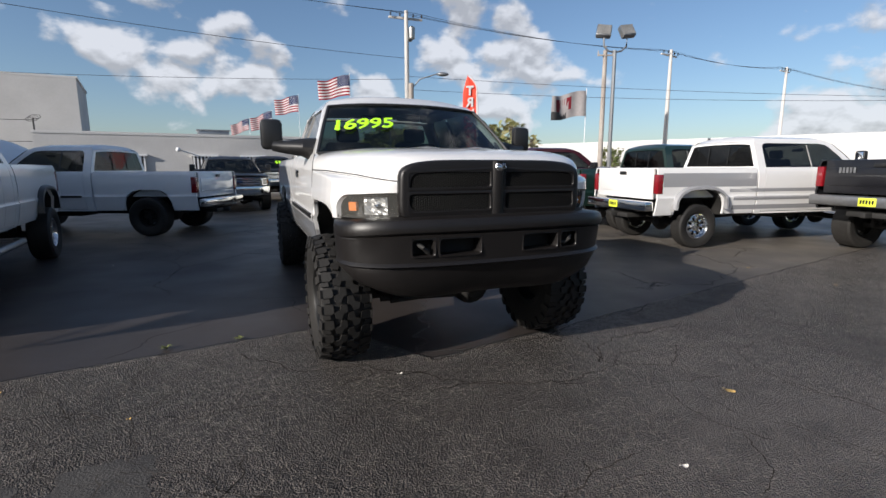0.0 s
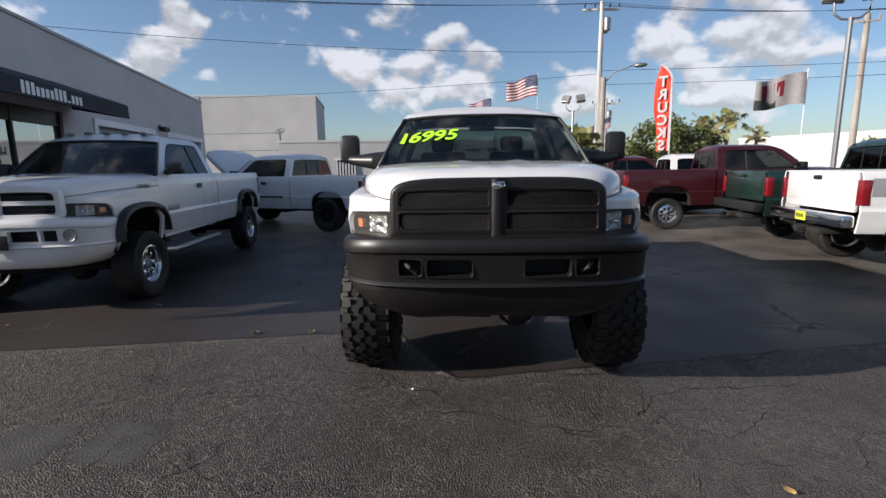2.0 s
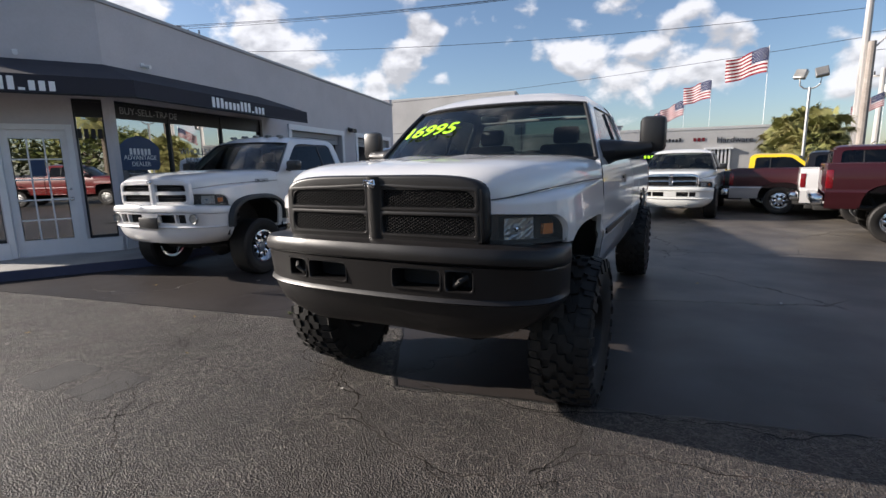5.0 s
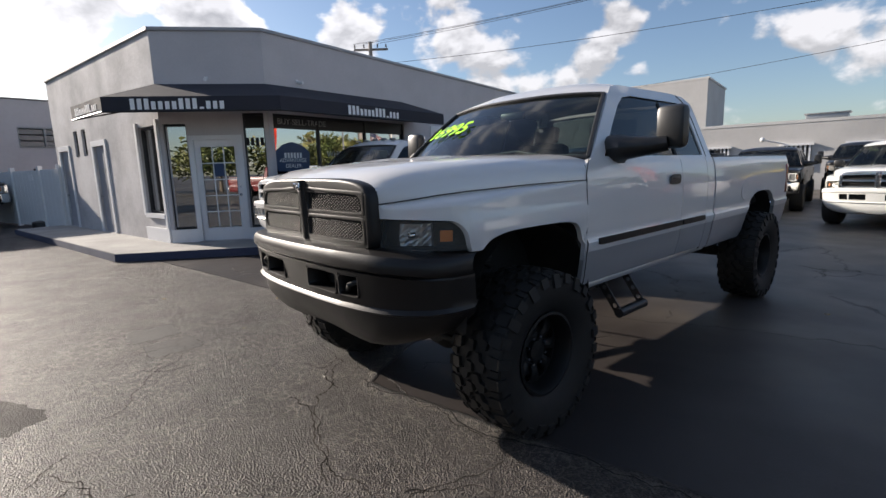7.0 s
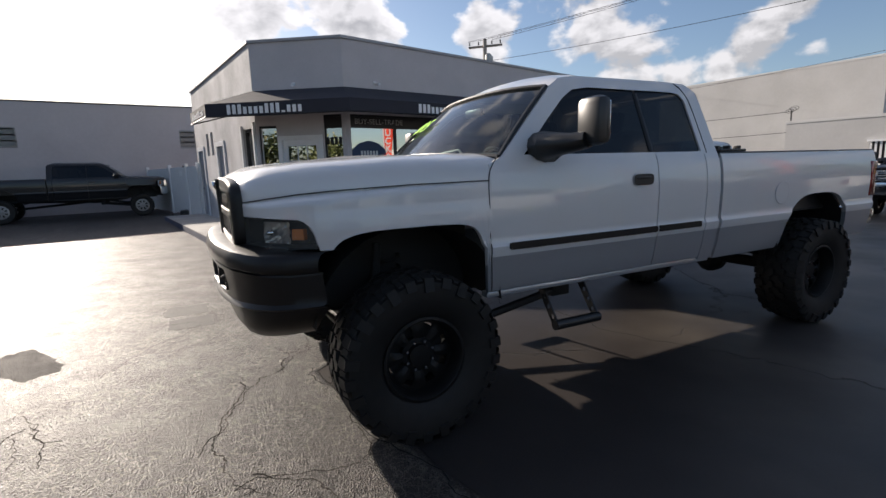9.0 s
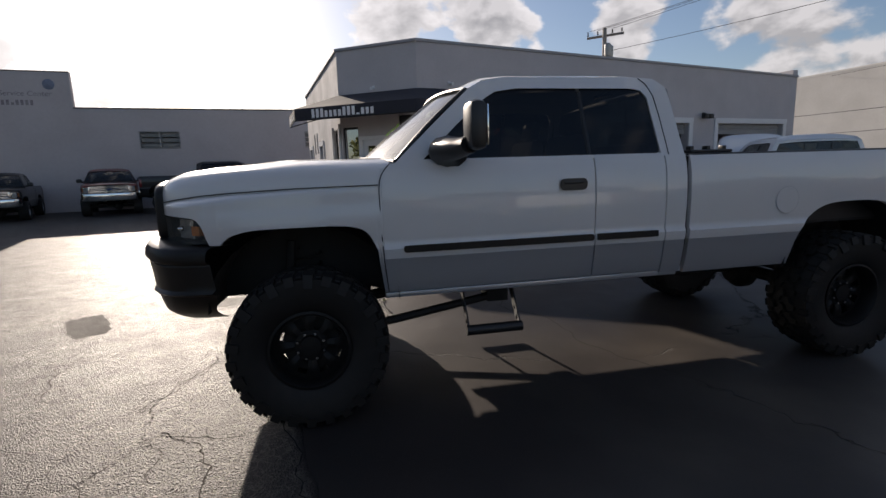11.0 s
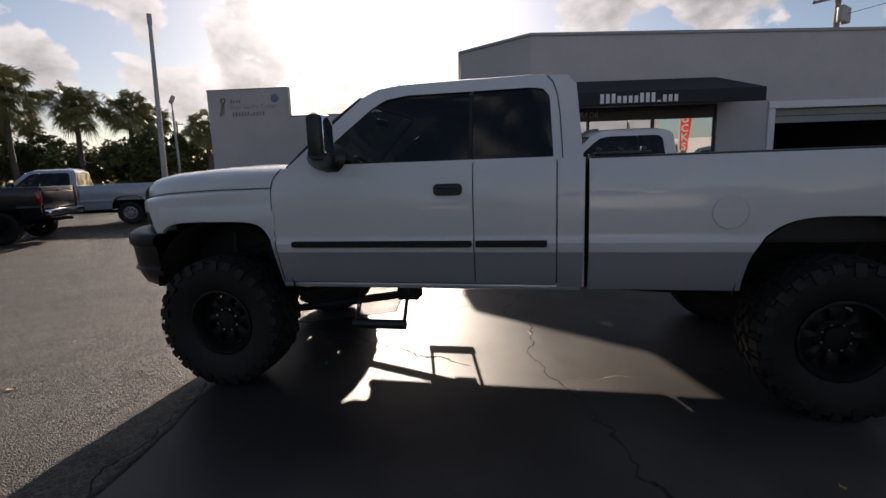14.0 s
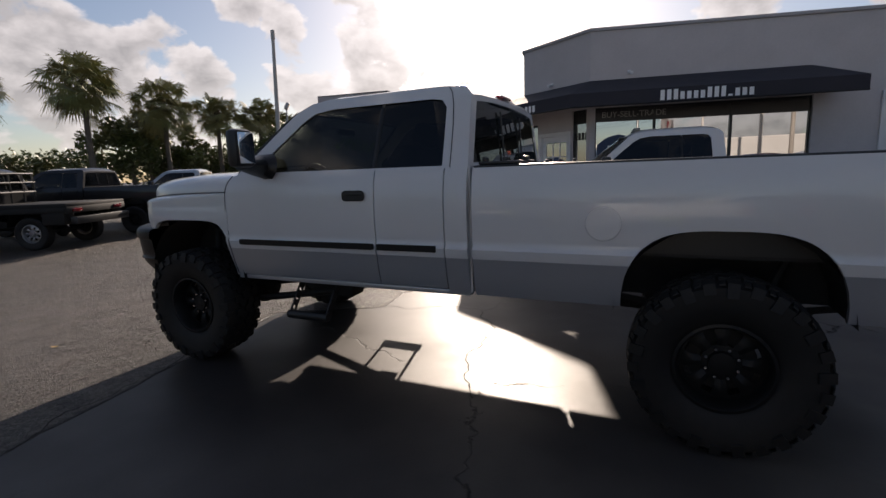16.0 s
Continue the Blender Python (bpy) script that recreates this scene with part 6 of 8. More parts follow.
def glazed_door(face, a0, a1, z0, z1):
    D = thing("door", "white entrance door with fifteen small glass lights", "door", kind="structure")
    bm = bmesh.new()
    w = 0.13
    face.box(bm, a0 + 0.03, a0 + w, z0, z1 - 0.03, -0.12, -0.07, 0.004)
    face.box(bm, a1 - w, a1 - 0.03, z0, z1 - 0.03, -0.12, -0.07, 0.004)
    face.box(bm, a0 + w, a1 - w, z0, z0 + 0.27, -0.12, -0.07, 0.004)
    face.box(bm, a0 + w, a1 - w, z1 - 0.17, z1 - 0.03, -0.12, -0.07, 0.004)
    part("door_leaf", bm, TRIM, D, "", 0)
    bm = bmesh.new()
    face.box(bm, a0 - 0.06, a0 + 0.03, z0, z1 + 0.06, -0.13, 0.02, 0.004)
    face.box(bm, a1 - 0.03, a1 + 0.06, z0, z1 + 0.06, -0.13, 0.02, 0.004)
    face.box(bm, a0 + 0.03, a1 - 0.03, z1 - 0.03, z1 + 0.06, -0.13, 0.02, 0.004)
    part("door_frame", bm, TRIM, D, "", 0)
    x0, x1, y0, y1 = a0 + w, a1 - w, z0 + 0.27, z1 - 0.17
    bm = bmesh.new()
    for i in range(1, 3):
        x = lerp(x0, x1, i / 3)
        face.box(bm, x - 0.011, x + 0.011, y0, y1, -0.105, -0.08)
    for j in range(1, 5):
        y = lerp(y0, y1, j / 5)
        face.box(bm, x0, x1, y - 0.011, y + 0.011, -0.106, -0.079)
    part("muntin", bm, TRIM, D, "", 0)
    for i in range(3):
        for j in range(5):
            bm = bmesh.new()
            face.box(bm, lerp(x0, x1, i / 3) + 0.012, lerp(x0, x1, (i + 1) / 3) - 0.012, lerp(y0, y1, j / 5) + 0.012, lerp(y0, y1, (j + 1) / 5) - 0.012, -0.096, -0.091)
            part("pane", bm, SHOPGLASS, D, "", 0).visible_shadow = False
    bm = bmesh.new()
    p = face.at(a1 - 0.075, z0 + 0.95, -0.04)
    bmesh.ops.create_uvsphere(bm, u_segments=12, v_segments=8, radius=0.032, matrix=Matrix.Translation(p))
    bmesh.ops.create_uvsphere(bm, u_segments=10, v_segments=6, radius=0.022, matrix=Matrix.Translation(face.at(a1 - 0.075, z0 + 1.12, -0.06)))
    part("door_knob", bm, CHROME, D, "bright round door knob")
    bm = bmesh.new()
    face.box(bm, a0 + 0.36, a0 + 0.56, z0 + 1.35, z0 + 1.62, -0.09, -0.086)
    part("door_notice", bm, SIGNBLUE, D, "", 0)


glazed_door(AB, 0.58, 1.52, 0.16, 2.30)
for a in (3.40, 6.45):
    D = thing("door", "grey steel side door in a white frame", "door", kind="structure", group="side doors")
    bm = bmesh.new()
    AD.box(bm, a, a + 0.85, 0.16, 2.36, -0.10, -0.05)
    AD.box(bm, a + 0.12, a + 0.73, 0.35, 1.1, -0.05, -0.042, 0.003)
    AD.box(bm, a + 0.12, a + 0.73, 1.25, 2.2, -0.05, -0.042, 0.003)
    part("door_leaf", bm, mat("grey door paint", (0.33, 0.33, 0.36), rough=0.5, grain=0.1, scale=8), D, "", 0)
    bm = bmesh.new()
    AD.box(bm, a - 0.13, a - 0.002, 0.16, 2.36, -0.1, 0.03)
    AD.box(bm, a + 0.852, a + 0.98, 0.16, 2.36, -0.1, 0.03)
    AD.box(bm, a - 0.13, a + 0.98, 2.362, 2.50, -0.1, 0.03)
    part("door_frame", bm, TRIM, D, "", 0)
    bm = bmesh.new()
    bmesh.ops.create_uvsphere(bm, u_segments=10, v_segments=8, radius=0.035, matrix=Matrix.Translation(AD.at(a + 0.77, 1.08, -0.02)))
    AD.box(bm, a + 0.35, a + 0.6, 1.7, 1.78, -0.041, -0.036)
    part("door_knob", bm, STEEL, D)
for a0, a1 in ((5.62, 8.70), (9.95, 13.05)):
    D = thing("garage_door", "open garage bay with white frame and raised door", "garage door", kind="structure", group="garage bays")
    bm = bmesh.new()
    BC.box(bm, a0 - 0.16, a0 - 0.002, 0, 2.64, -0.05, 0.04, 0.006)
    BC.box(bm, a1 + 0.002, a1 + 0.16, 0, 2.64, -0.05, 0.04, 0.006)
    BC.box(bm, a0 - 0.16, a1 + 0.16, 2.642, 2.80, -0.05, 0.05, 0.006)
    part("frame", bm, TRIM, D, "white painted frame", 0)
    for k in range(2):
        bm = bmesh.new()
        BC.box(bm, a0 + 0.02, a1 - 0.02, 2.32 + k * 0.16, 2.47 + k * 0.16, -0.16, -0.12, 0.006)
        part("door_panel", bm, SHUTTER, D, "raised grey sectional door panel", 0)

# awning round the corner
def offset_path(pts, d):
    out = []
    for i, p in enumerate(pts):
        if 0 < i < len(pts) - 1:
            n0 = Vector(((pts[i] - pts[i - 1]).y, -(pts[i] - pts[i - 1]).x)).normalized()
            n1 = Vector(((pts[i + 1] - pts[i]).y, -(pts[i + 1] - pts[i]).x)).normalized()
            b = (n0 + n1).normalized()
            out.append(p + b * (d / b.dot(n0)))
        else:
            q = pts[1] - pts[0] if i == 0 else pts[-1] - pts[-2]
            n0 = Vector((q.y, -q.x)).normalized()
            out.append(p + n0 * d)
    return out


wallpath = [A2 + AD.u * 1.30, A2, B2, B2 + BC.u * 4.67]
op = offset_path(wallpath, 1.12)
wp = offset_path(wallpath, 0.01)
awn = thing("awning", "dark navy canvas awning wrapping the shop corner", "awning")
bm = bmesh.new()
rowsA = [[(p.x, p.y, 3.38) for p in wp], [(p.x, p.y, 2.98) for p in op], [(p.x, p.y, 2.70) for p in op]]
rowsA[0][-1] = tuple(Vector(rowsA[0][-1]) - Vector((BC.u.x, BC.u.y, 0)) * 0.45)
rowsA[0][0] = rowsA[0][1]
grid(bm, rowsA)
bmesh.ops.remove_doubles(bm, verts=bm.verts, dist=0.001)
for e, w_, o_ in ((-1, wp[-1], op[-1]),):
    a = bm.verts.new(rowsA[0][e])
    b = bm.verts.new((o_.x, o_.y, 2.98))
    c = bm.verts.new((o_.x, o_.y, 2.70))
    d = bm.verts.new((w_.x, w_.y, 2.90))
    e_ = bm.verts.new((w_.x, w_.y, 3.15))
    bm.faces.new((a, b, e_))
    bm.faces.new((e_, b, c, d))
part("canopy", bm, NAVY, awn, "", 0)
bm = bmesh.new()
for p, q in zip(op, op[1:]):
    tube(bm, [(p.x, p.y, 2.72), (q.x, q.y, 2.72)], 0.015, 6)
for p, q in list(zip(wp, op))[1:] + [(wp[1], op[0])]:
    tube(bm, [(p.x, p.y, 2.96), (q.x, q.y, 2.72)], 0.015, 6)
part("awning_frame", bm, DARKMETAL, awn)
# the trade name as blocks: tall and low ones in turn, as the word runs
letters = [1.0, 1.0, 1.0, 0.74, 0.74, 0.74, 0.74, 1.0, 1.0, 1.0, 0.2, 0.74, 0.74, 0.74]
fd = Face(op[1], op[0], (0.5, -1))
bars("sign_bar", letters, 0.19, AB.on(0.79, 2.845, 1.126), SIGNWHITE, awn)
bars("sign_bar", letters, 0.19, BC.on(2.04, 2.845, 1.126), SIGNWHITE, awn)
bars("sign_bar", letters, 0.15, fd.on(fd.length * 0.5, 2.845, 0.004), SIGNWHITE, awn)
# small fittings on the wall
for f_, a, z, s in ((BC, 9.30, 2.86, 0.16), (AB, 1.0, 3.47, 0.09), (BC, 0.80, 3.50, 0.09)):
    bm = bmesh.new()
    if s > 0.1:
        f_.box(bm, a - 0.06, a + 0.06, z - 0.04, z + 0.10, 0.0, 0.05, 0.008)
        f_.box(bm, a - 0.03, a + 0.03, z + 0.01, z + 0.05, 0.05, 0.14)
        for da in (-0.11, 0.11):
            f_.box(bm, a + da - 0.085, a + da + 0.085, z - 0.09, z + 0.05, 0.10, 0.24, 0.025)
    else:
        f_.box(bm, a - 0.035, a + 0.035, z - 0.02, z + 0.05, 0.0, 0.03, 0.006)
        p = f_.at(a, z, 0.02)
        q = f_.at(a + 0.03, z - 0.03, 0.17)
        tube(bm, [p, q], [0.03, 0.036], 10)
    solid("wall_lamp" if s > 0.1 else "security_camera", bm, DARKMETAL if s > 0.1 else TRIM, "dark twin floodlight on the shop wall" if s > 0.1 else "small white camera on the shop wall", "wall lamp" if s > 0.1 else "camera")
# raised walk round the corner
bm = bmesh.new()
kp = offset_path([A2 + AD.u * 7.8, A2, B2, B2 + BC.u * 2.2], 1.25)
pl = [(p.x, p.y) for p in kp] + [(p.x, p.y) for p in reversed([A2 + AD.u * 7.8, A2, B2, B2 + BC.u * 2.2])]
prism(bm, pl, 0.0, 0.15)
bmesh.ops.bevel(bm, geom=[e for e in bm.edges if min(v.co.z for v in e.verts) > 0.1], offset=0.02, segments=2, affect="EDGES")
solid("pavement", bm, [CONCRETE], "raised concrete walk round the shop corner", "pavement", "structure")
bm = bmesh.new()
for p, q in zip(kp, kp[1:]):
    f_ = Face(p, q, (1, -0.3))
    f_.box(bm, -0.01, f_.length + 0.01, 0.0, 0.145, 0.001, 0.012)
solid("kerb", bm, KERBBLUE, "blue painted kerb of the concrete walk", "kerb", "structure", smooth=0)

# ---- service building beside the shop ----
S0 = Vector((-14.19, -19.78))
SV = Face(S0, S0 + Vector((-0.5, 0.866)) * 34, (1, 1))
LOUVRES = ((7.41, 9.2, 2.93, 3.80), (15.32, 17.1, 2.90, 3.76))
wall_with_openings("wall_service", SV, 0, 4.84, LOUVRES, 0.3, WALLPINK, "long pale stucco wall of the service building")
bm = bmesh.new()
SV.box(bm, 0, 4.85, 4.842, 6.48, -0.3, 0.0)
solid("wall_service_gable", bm, WALLPINK, "tall pale stucco sign wall", "wall", "structure", smooth=0)
bm = bmesh.new()
SV.box(bm, 4.852, 34, 4.842, 4.91, -0.32, 0.03)
SV.box(bm, 0, 4.85, 6.482, 6.53, -0.32, 0.03)
solid("wall_service_cap", bm, mat("dark coping", (0.13, 0.12, 0.12), rough=0.6), "thin dark coping on the service building", "coping", "structure", smooth=0)
bm = bmesh.new()
SV.box(bm, 0.0, 0.3, 0, 4.6, -12, -0.31)
SV.box(bm, 0.3, 33.7, 4.3, 4.45, -12, -0.31)
SV.box(bm, 0.0, 34, 0, 4.4, -12.3, -12.01)
solid("wall_service_rear", bm, WALLPINK, "rear walls and roof of the service building", "wall", "structure", smooth=0)
for a, b, z0, z1 in LOUVRES:
    W = thing("window", "louvred window in the service building wall", "window", kind="structure", group="louvred windows")
    n_ = 2 if b - a > 1.5 else 1
    bm = bmesh.new()
    SV.box(bm, a, b, z0, z0 + 0.06, -0.12, 0.03)
    SV.box(bm, a, b, z1 - 0.06, z1, -0.12, 0.03)
    for k in range(n_ + 1):
        x = lerp(a, b, k / n_)
        SV.box(bm, max(a, x - 0.04), min(b, x + 0.04), z0 + 0.06, z1 - 0.06, -0.12, 0.03)
    part("window_frame", bm, CONCRETE, W, "", 0)
    for k in range(n_):
        for j in range(3):
            bm = bmesh.new()
            zz = lerp(z0 + 0.06, z1 - 0.06, (j + 0.5) / 3)
            SV.box(bm, lerp(a, b, k / n_) + 0.05, lerp(a, b, (k + 1) / n_) - 0.05, zz - 0.10, zz + 0.09, -0.10, -0.09)
            part("pane", bm, mat("dusty louvre glass", (0.16, 0.16, 0.16), rough=0.25, grain=0.2, scale=6), W, "", 0)
sg = thing("wall_sign", "faded painted lettering of an auto service center", "sign")
FADED = mat("faded brown sign paint", (0.20, 0.17, 0.19), rough=0.85, grain=0.25, scale=30, second=(0.30, 0.27, 0.28))
FADEDBLUE = mat("faded blue sign paint", (0.22, 0.25, 0.33), rough=0.85, grain=0.3, scale=20)
text_mesh("sign_lettering", "Auto Service Center", 0.33, SV.on(2.70, 5.50, 0.004), FADED, sg, shear=0.15)
bars("sign_bar", [0.8, 0.8, 0.8, 0.8, 0.8, 0.8, 0.4, 0.8, 0.8, 0.8, 0.8], 0.29, SV.on(2.38, 5.13, 0.004), FADED, sg)
bars("sign_bar", [0.9, 0.6, 0.6, 0.6], 0.26, SV.on(1.66, 5.86, 0.004), FADED, sg)
bm = bmesh.new()
lathe(bm, [(0.0, 0.01), (0.22, 0.01), (0.24, 0.0)], axis="z", seg=24)
part("sign_disc", bm, FADEDBLUE, sg).matrix_basis = SV.on(4.02, 5.93, 0.002)
bm = bmesh.new()
tube(bm, [(-0.20, -0.55, 0), (-0.02, 0.10, 0)], 0.05, 6)
tube(bm, [(-0.02, -0.50, 0), (0.05, 0.05, 0)], 0.05, 6)
tube(bm, [(-0.02, 0.10, 0), (-0.10, 0.30, 0), (-0.02, 0.46, 0)], 0.06, 6)
tube(bm, [(-0.02, 0.10, 0), (0.14, 0.26, 0), (0.12, 0.46, 0)], 0.06, 6)
part("sign_emblem", bm, FADED, sg).matrix_basis = SV.on(0.90, 5.58, 0.01)

# white vinyl fence between the two buildings
fl = Face(Vector((-14.65, -2.95)), Vector((-20.9, -7.75)), (1, -1))
fence = thing("fence", "white vinyl privacy fence with a gate", "fence")
k = 0
a = 0.0
while a < fl.length - 0.02:
    bm = bmesh.new()
    w = 0.30
    fl.box(bm, a + 0.003, min(a + w, fl.length) - 0.003, 0.06, 1.88, -0.03, 0.0, 0.003)
    part("board", bm, FENCE, fence, "", 0)
    a += w
for a in (0.0, 1.5, 3.9, fl.length):
    bm = bmesh.new()
    fl.box(bm, a - 0.06, a + 0.06, 0, 2.0, -0.08, 0.05, 0.01)
    part("post", bm, FENCE, fence, "", 0)
bm = bmesh.new()
fl.box(bm, 2.1, 2.45, 1.55, 1.75, 0.001, 0.008)
part("fence_notice", bm, SIGNWHITE, fence, "", 0)
# portable post with a weighted base by the gate
bm = bmesh.new()
p = Vector((-16.35, -4.05, 0))
lathe(bm, [(0.0, 0.24), (0.2, 0.24), (0.40, 0.20), (0.42, 0.0)], tuple(p), "z", 20)
tube(bm, [p + Vector((0, 0, 0.2)), p + Vector((0.05, 0, 2.0))], 0.03, 8)
box(bm, p.x - 0.25, p.x + 0.25, p.y - 0.04, p.y + 0.04, 1.85, 1.93, 0.01)
solid("sign_stand", bm, DARKMETAL, "black post stand with a weighted tyre base", "stand")

# ---- white buildings far behind ----
def plain_building(name, pts, h, label, material=WALLWHITE):
    bm = bmesh.new()
    prism(bm, pts, 0, h)
    B = thing(name, label, "building")
    part("wall", bm, material, B, "", 0)
    bm = bmesh.new()
    c = Vector((sum(p[0] for p in pts) / len(pts), sum(p[1] for p in pts) / len(pts)))
    big = [tuple(c + (Vector(p) - c) * 1.004) for p in pts]
    prism(bm, big, h + 0.002, h + 0.14)
    part("roof_edge", bm, mat("pale roof edge", (0.55, 0.54, 0.53), rough=0.6), B, "", 0)
    return B


plain_building("white_warehouse", [(-25.7, 35.2), (-30.1, 42.2), (-69.8, 21.1), (-65.4, 14.1)], 7.68, "tall plain white warehouse")
hw = plain_building("hardware_store", [(-19.65, 23.6), (-5.2, 31.28), (-10.5, 41.3), (-24.95, 33.6)], 3.16, "long low white hardware store with barred windows")
HW = Face(Vector((-19.65, 23.6)), Vector((-5.2, 31.28)), (0.47, -0.88))
text_mesh("sign_lettering", "Hardware", 0.42, HW.on(14.70, 2.58, 0.02), mat("dark sign letters", (0.06, 0.06, 0.07), rough=0.6), hw, 0.02)
bars("sign_bar", [0.55, 0.55, 0.55], 0.34, HW.on(13.02, 2.72, 0.02), FLAGRED, hw)
bars("sign_bar", [0.5, 0.6, 0.5, 0.5, 0.7], 0.28, HW.on(11.75, 2.70, 0.02), WIRE, hw)
for a in (3.35, 6.75, 9.25, 13.35):
    W = part("window", bmesh.new(), SATIN, hw)
    bm = bmesh.new()
    HW.box(bm, a, a + 1.2, 0.95, 2.1, 0.005, 0.02)
    bm.to_mesh(W.data)
    bm.free()
    for k in range(7):
        bm = bmesh.new()
        HW.box(bm, a + 0.03 + k * 0.18, a + 0.11 + k * 0.18, 0.95, 2.1, 0.05, 0.09)
        part("bar", bm, TRIM, W, "", 0)
    bm = bmesh.new()
    HW.box(bm, a - 0.06, a + 1.30, 2.1, 2.2, 0.005, 0.16)
    part("hood", bm, TRIM, W, "", 0)
# wall lamp on an arm, air unit on the roof
bm = bmesh.new()
p0, p1 = HW.at(7.0, 2.15, 0.0), HW.at(6.1, 2.42, 0.9)
tube(bm, [p0, p1], 0.035, 6)
bmesh.ops.create_uvsphere(bm, u_segments=10, v_segments=6, radius=0.12, matrix=Matrix.Translation(p1))
part("wall_lamp", bm, TRIM, hw, "white lamp on a slanting arm")
bm = bmesh.new()
box(bm, -0.9, 0.9, -0.5, 0.5, 3.30, 3.78, 0.03, Matrix.Translation((-14.6, 31.4, 0)) @ pose(0, 0, 0, 0, 0, 28))
box(bm, -0.98, 0.98, -0.56, 0.56, 3.78, 3.84, 0.01, Matrix.Translation((-14.6, 31.4, 0)) @ pose(0, 0, 0, 0, 0, 28))
part("roof_unit", bm, STEEL, hw, "grey air unit on the flat roof")
bm = bmesh.new()
tube(bm, [(-19.75, 23.9, 3.2), (-19.75, 23.9, 3.86)], 0.035, 6)
for k in range(3):
    tube(bm, [(-19.75 + 0.28 * math.cos(q), 23.9 + 0.12 * k - 0.1, 3.80 + 0.07 * k + 0.10 * math.sin(q)) for q in np.linspace(0, 6.28, 14)], 0.012, 5)
part("service_mast", bm, WIRE, hw, "thin mast with coiled service cable")
plain_building("white_low_building", [(10, 66), (60, 24), (75, 40), (30, 85)], 4.3, "long low white building across the road", WALLWHITE)

# ---- poles and wires ----
def utility_pole(x, y, h, arm_az, lamp=False, transformer=False, material=CONCPOLE):
    P = thing("utility_pole", "tall utility pole with cross-arm and wires", "utility pole", pose(x, y, 0), "utility poles")
    bm = bmesh.new()
    tube(bm, [(0, 0, 0), (0, 0, h * 0.5), (0, 0, h)], [0.22, 0.18, 0.13], 10)
    part("pole", bm, material, P)
    u = Vector((math.cos(arm_az), math.sin(arm_az), 0))
    bm = bmesh.new()
    m = Matrix.Translation((0, 0, h - 0.45)) @ Matrix.Rotation(arm_az, 4, "Z")
    box(bm, -1.2, 1.2, 0.12, 0.24, -0.07, 0.07, 0.01, m)
    part("crossarm", bm, material, P)
    for k in (-1.1, -0.45, 0.5, 1.1):
        bm = bmesh.new()
        p = u * k
        lathe(bm, [(0.03, 0.0), (0.06, 0.06), (0.03, 0.12), (0.06, 0.18), (0.0, 0.26)], (p.x, p.y, h - 0.38), "z", 10)
        part("insulator", bm, WIRE, P)
    if transformer:
        for k in (-0.3, 0.3):
            bm = bmesh.new()
            lathe(bm, [(0.0, 0.0), (0.2, 0.02), (0.22, 0.1), (0.22, 0.75), (0.1, 0.85), (0, 0.85)], (0.3 * u.x + k * u.y, 0.3 * u.y - k * u.x, h - 1.9), "z", 14)
            part("transformer", bm, STEEL, P)
    if lamp:
        bm = bmesh.new()
        tube(bm, [(0.1, 0, 6.7), (0.9, 0, 7.6), (2.1, 0, 7.95)], 0.04, 8)
        part("lamp_arm", bm, STEEL, P)
        bm = bmesh.new()
        bmesh.ops.create_uvsphere(bm, u_segments=14, v_segments=8, radius=0.4, matrix=Matrix.Translation((2.5, 0, 7.92)) @ Matrix.Diagonal((1.1, 0.5, 0.35, 1)))
        part("lamp_head", bm, STEEL, P)
    return P


utility_pole(-2.5, 35.3, 12.1, 0.35, True, True)
utility_pole(-3.0, 46.0, 7.35, 0.1, False, True)
utility_pole(20.3, 45.0, 11.75, 0.6)
utility_pole(39.6, 58.0, 12.8, 0.6)
utility_pole(-31.9, 10.6, 10.4, 1.2, False, True, WOODPOLE)
utility_pole(-40.0, -70.0, 10.4, 0.3, False, False, WOODPOLE)
bm = bmesh.new()
tube(bm, [(-2.2, 35.1, 0), (-2.2, 35.1, 7.3)], [0.2, 0.17], 10)
solid("stub_pole", bm, WOODPOLE, "weathered wooden stub pole beside the utility pole", "pole")


def wire(p, q, sag, r=0.013):
    p, q = Vector(p), Vector(q)
    bm = bmesh.new()
    n_ = 24
    tube(bm, [p.lerp(q, t / n_) - Vector((0, 0, sag * 4 * (t / n_) * (1 - t / n_))) for t in range(n_ + 1)], r, 4, False)
    solid("overhead_wire", bm, WIRE, "black overhead utility wire", "wire", group="overhead wires")


for k in (-1.1, -0.45, 0.5):
    wire((-2.5 + k, 35.3 + 0.3 * k, 12.0), (20.3 + k, 45 + 0.5 * k, 11.65), 0.5)
    wire((20.3 + k, 45 + 0.5 * k, 11.65), (39.6 + k, 58 + 0.5 * k, 12.7), 0.5)
    wire((39.6 + k, 58 + 0.5 * k, 12.7), (75 + k, 78, 12.8), 0.5)
    wire((-2.5 + k, 35.3 + 0.3 * k, 12.0), (-31.9 + 0.4 * k, 10.6 + k, 10.3), 0.6)
wire((-2.5, 35.3, 7.6), (-60, 24, 8.6), 0.8)
wire((-19.75, 23.9, 3.78), (-48, 13.0, 4.9), 0.35)
wire((-19.65, 23.62, 2.75), (-48, 13.2, 3.5), 0.3)
wire((-2.5, 35.3, 7.8), (70, 40, 7.4), 0.9)
wire((-2.5, 35.3, 6.9), (60, 34, 6.9), 0.9)
wire((-2.5, 35.3, 9.0), (-31.9, 10.6, 8.9), 0.6)


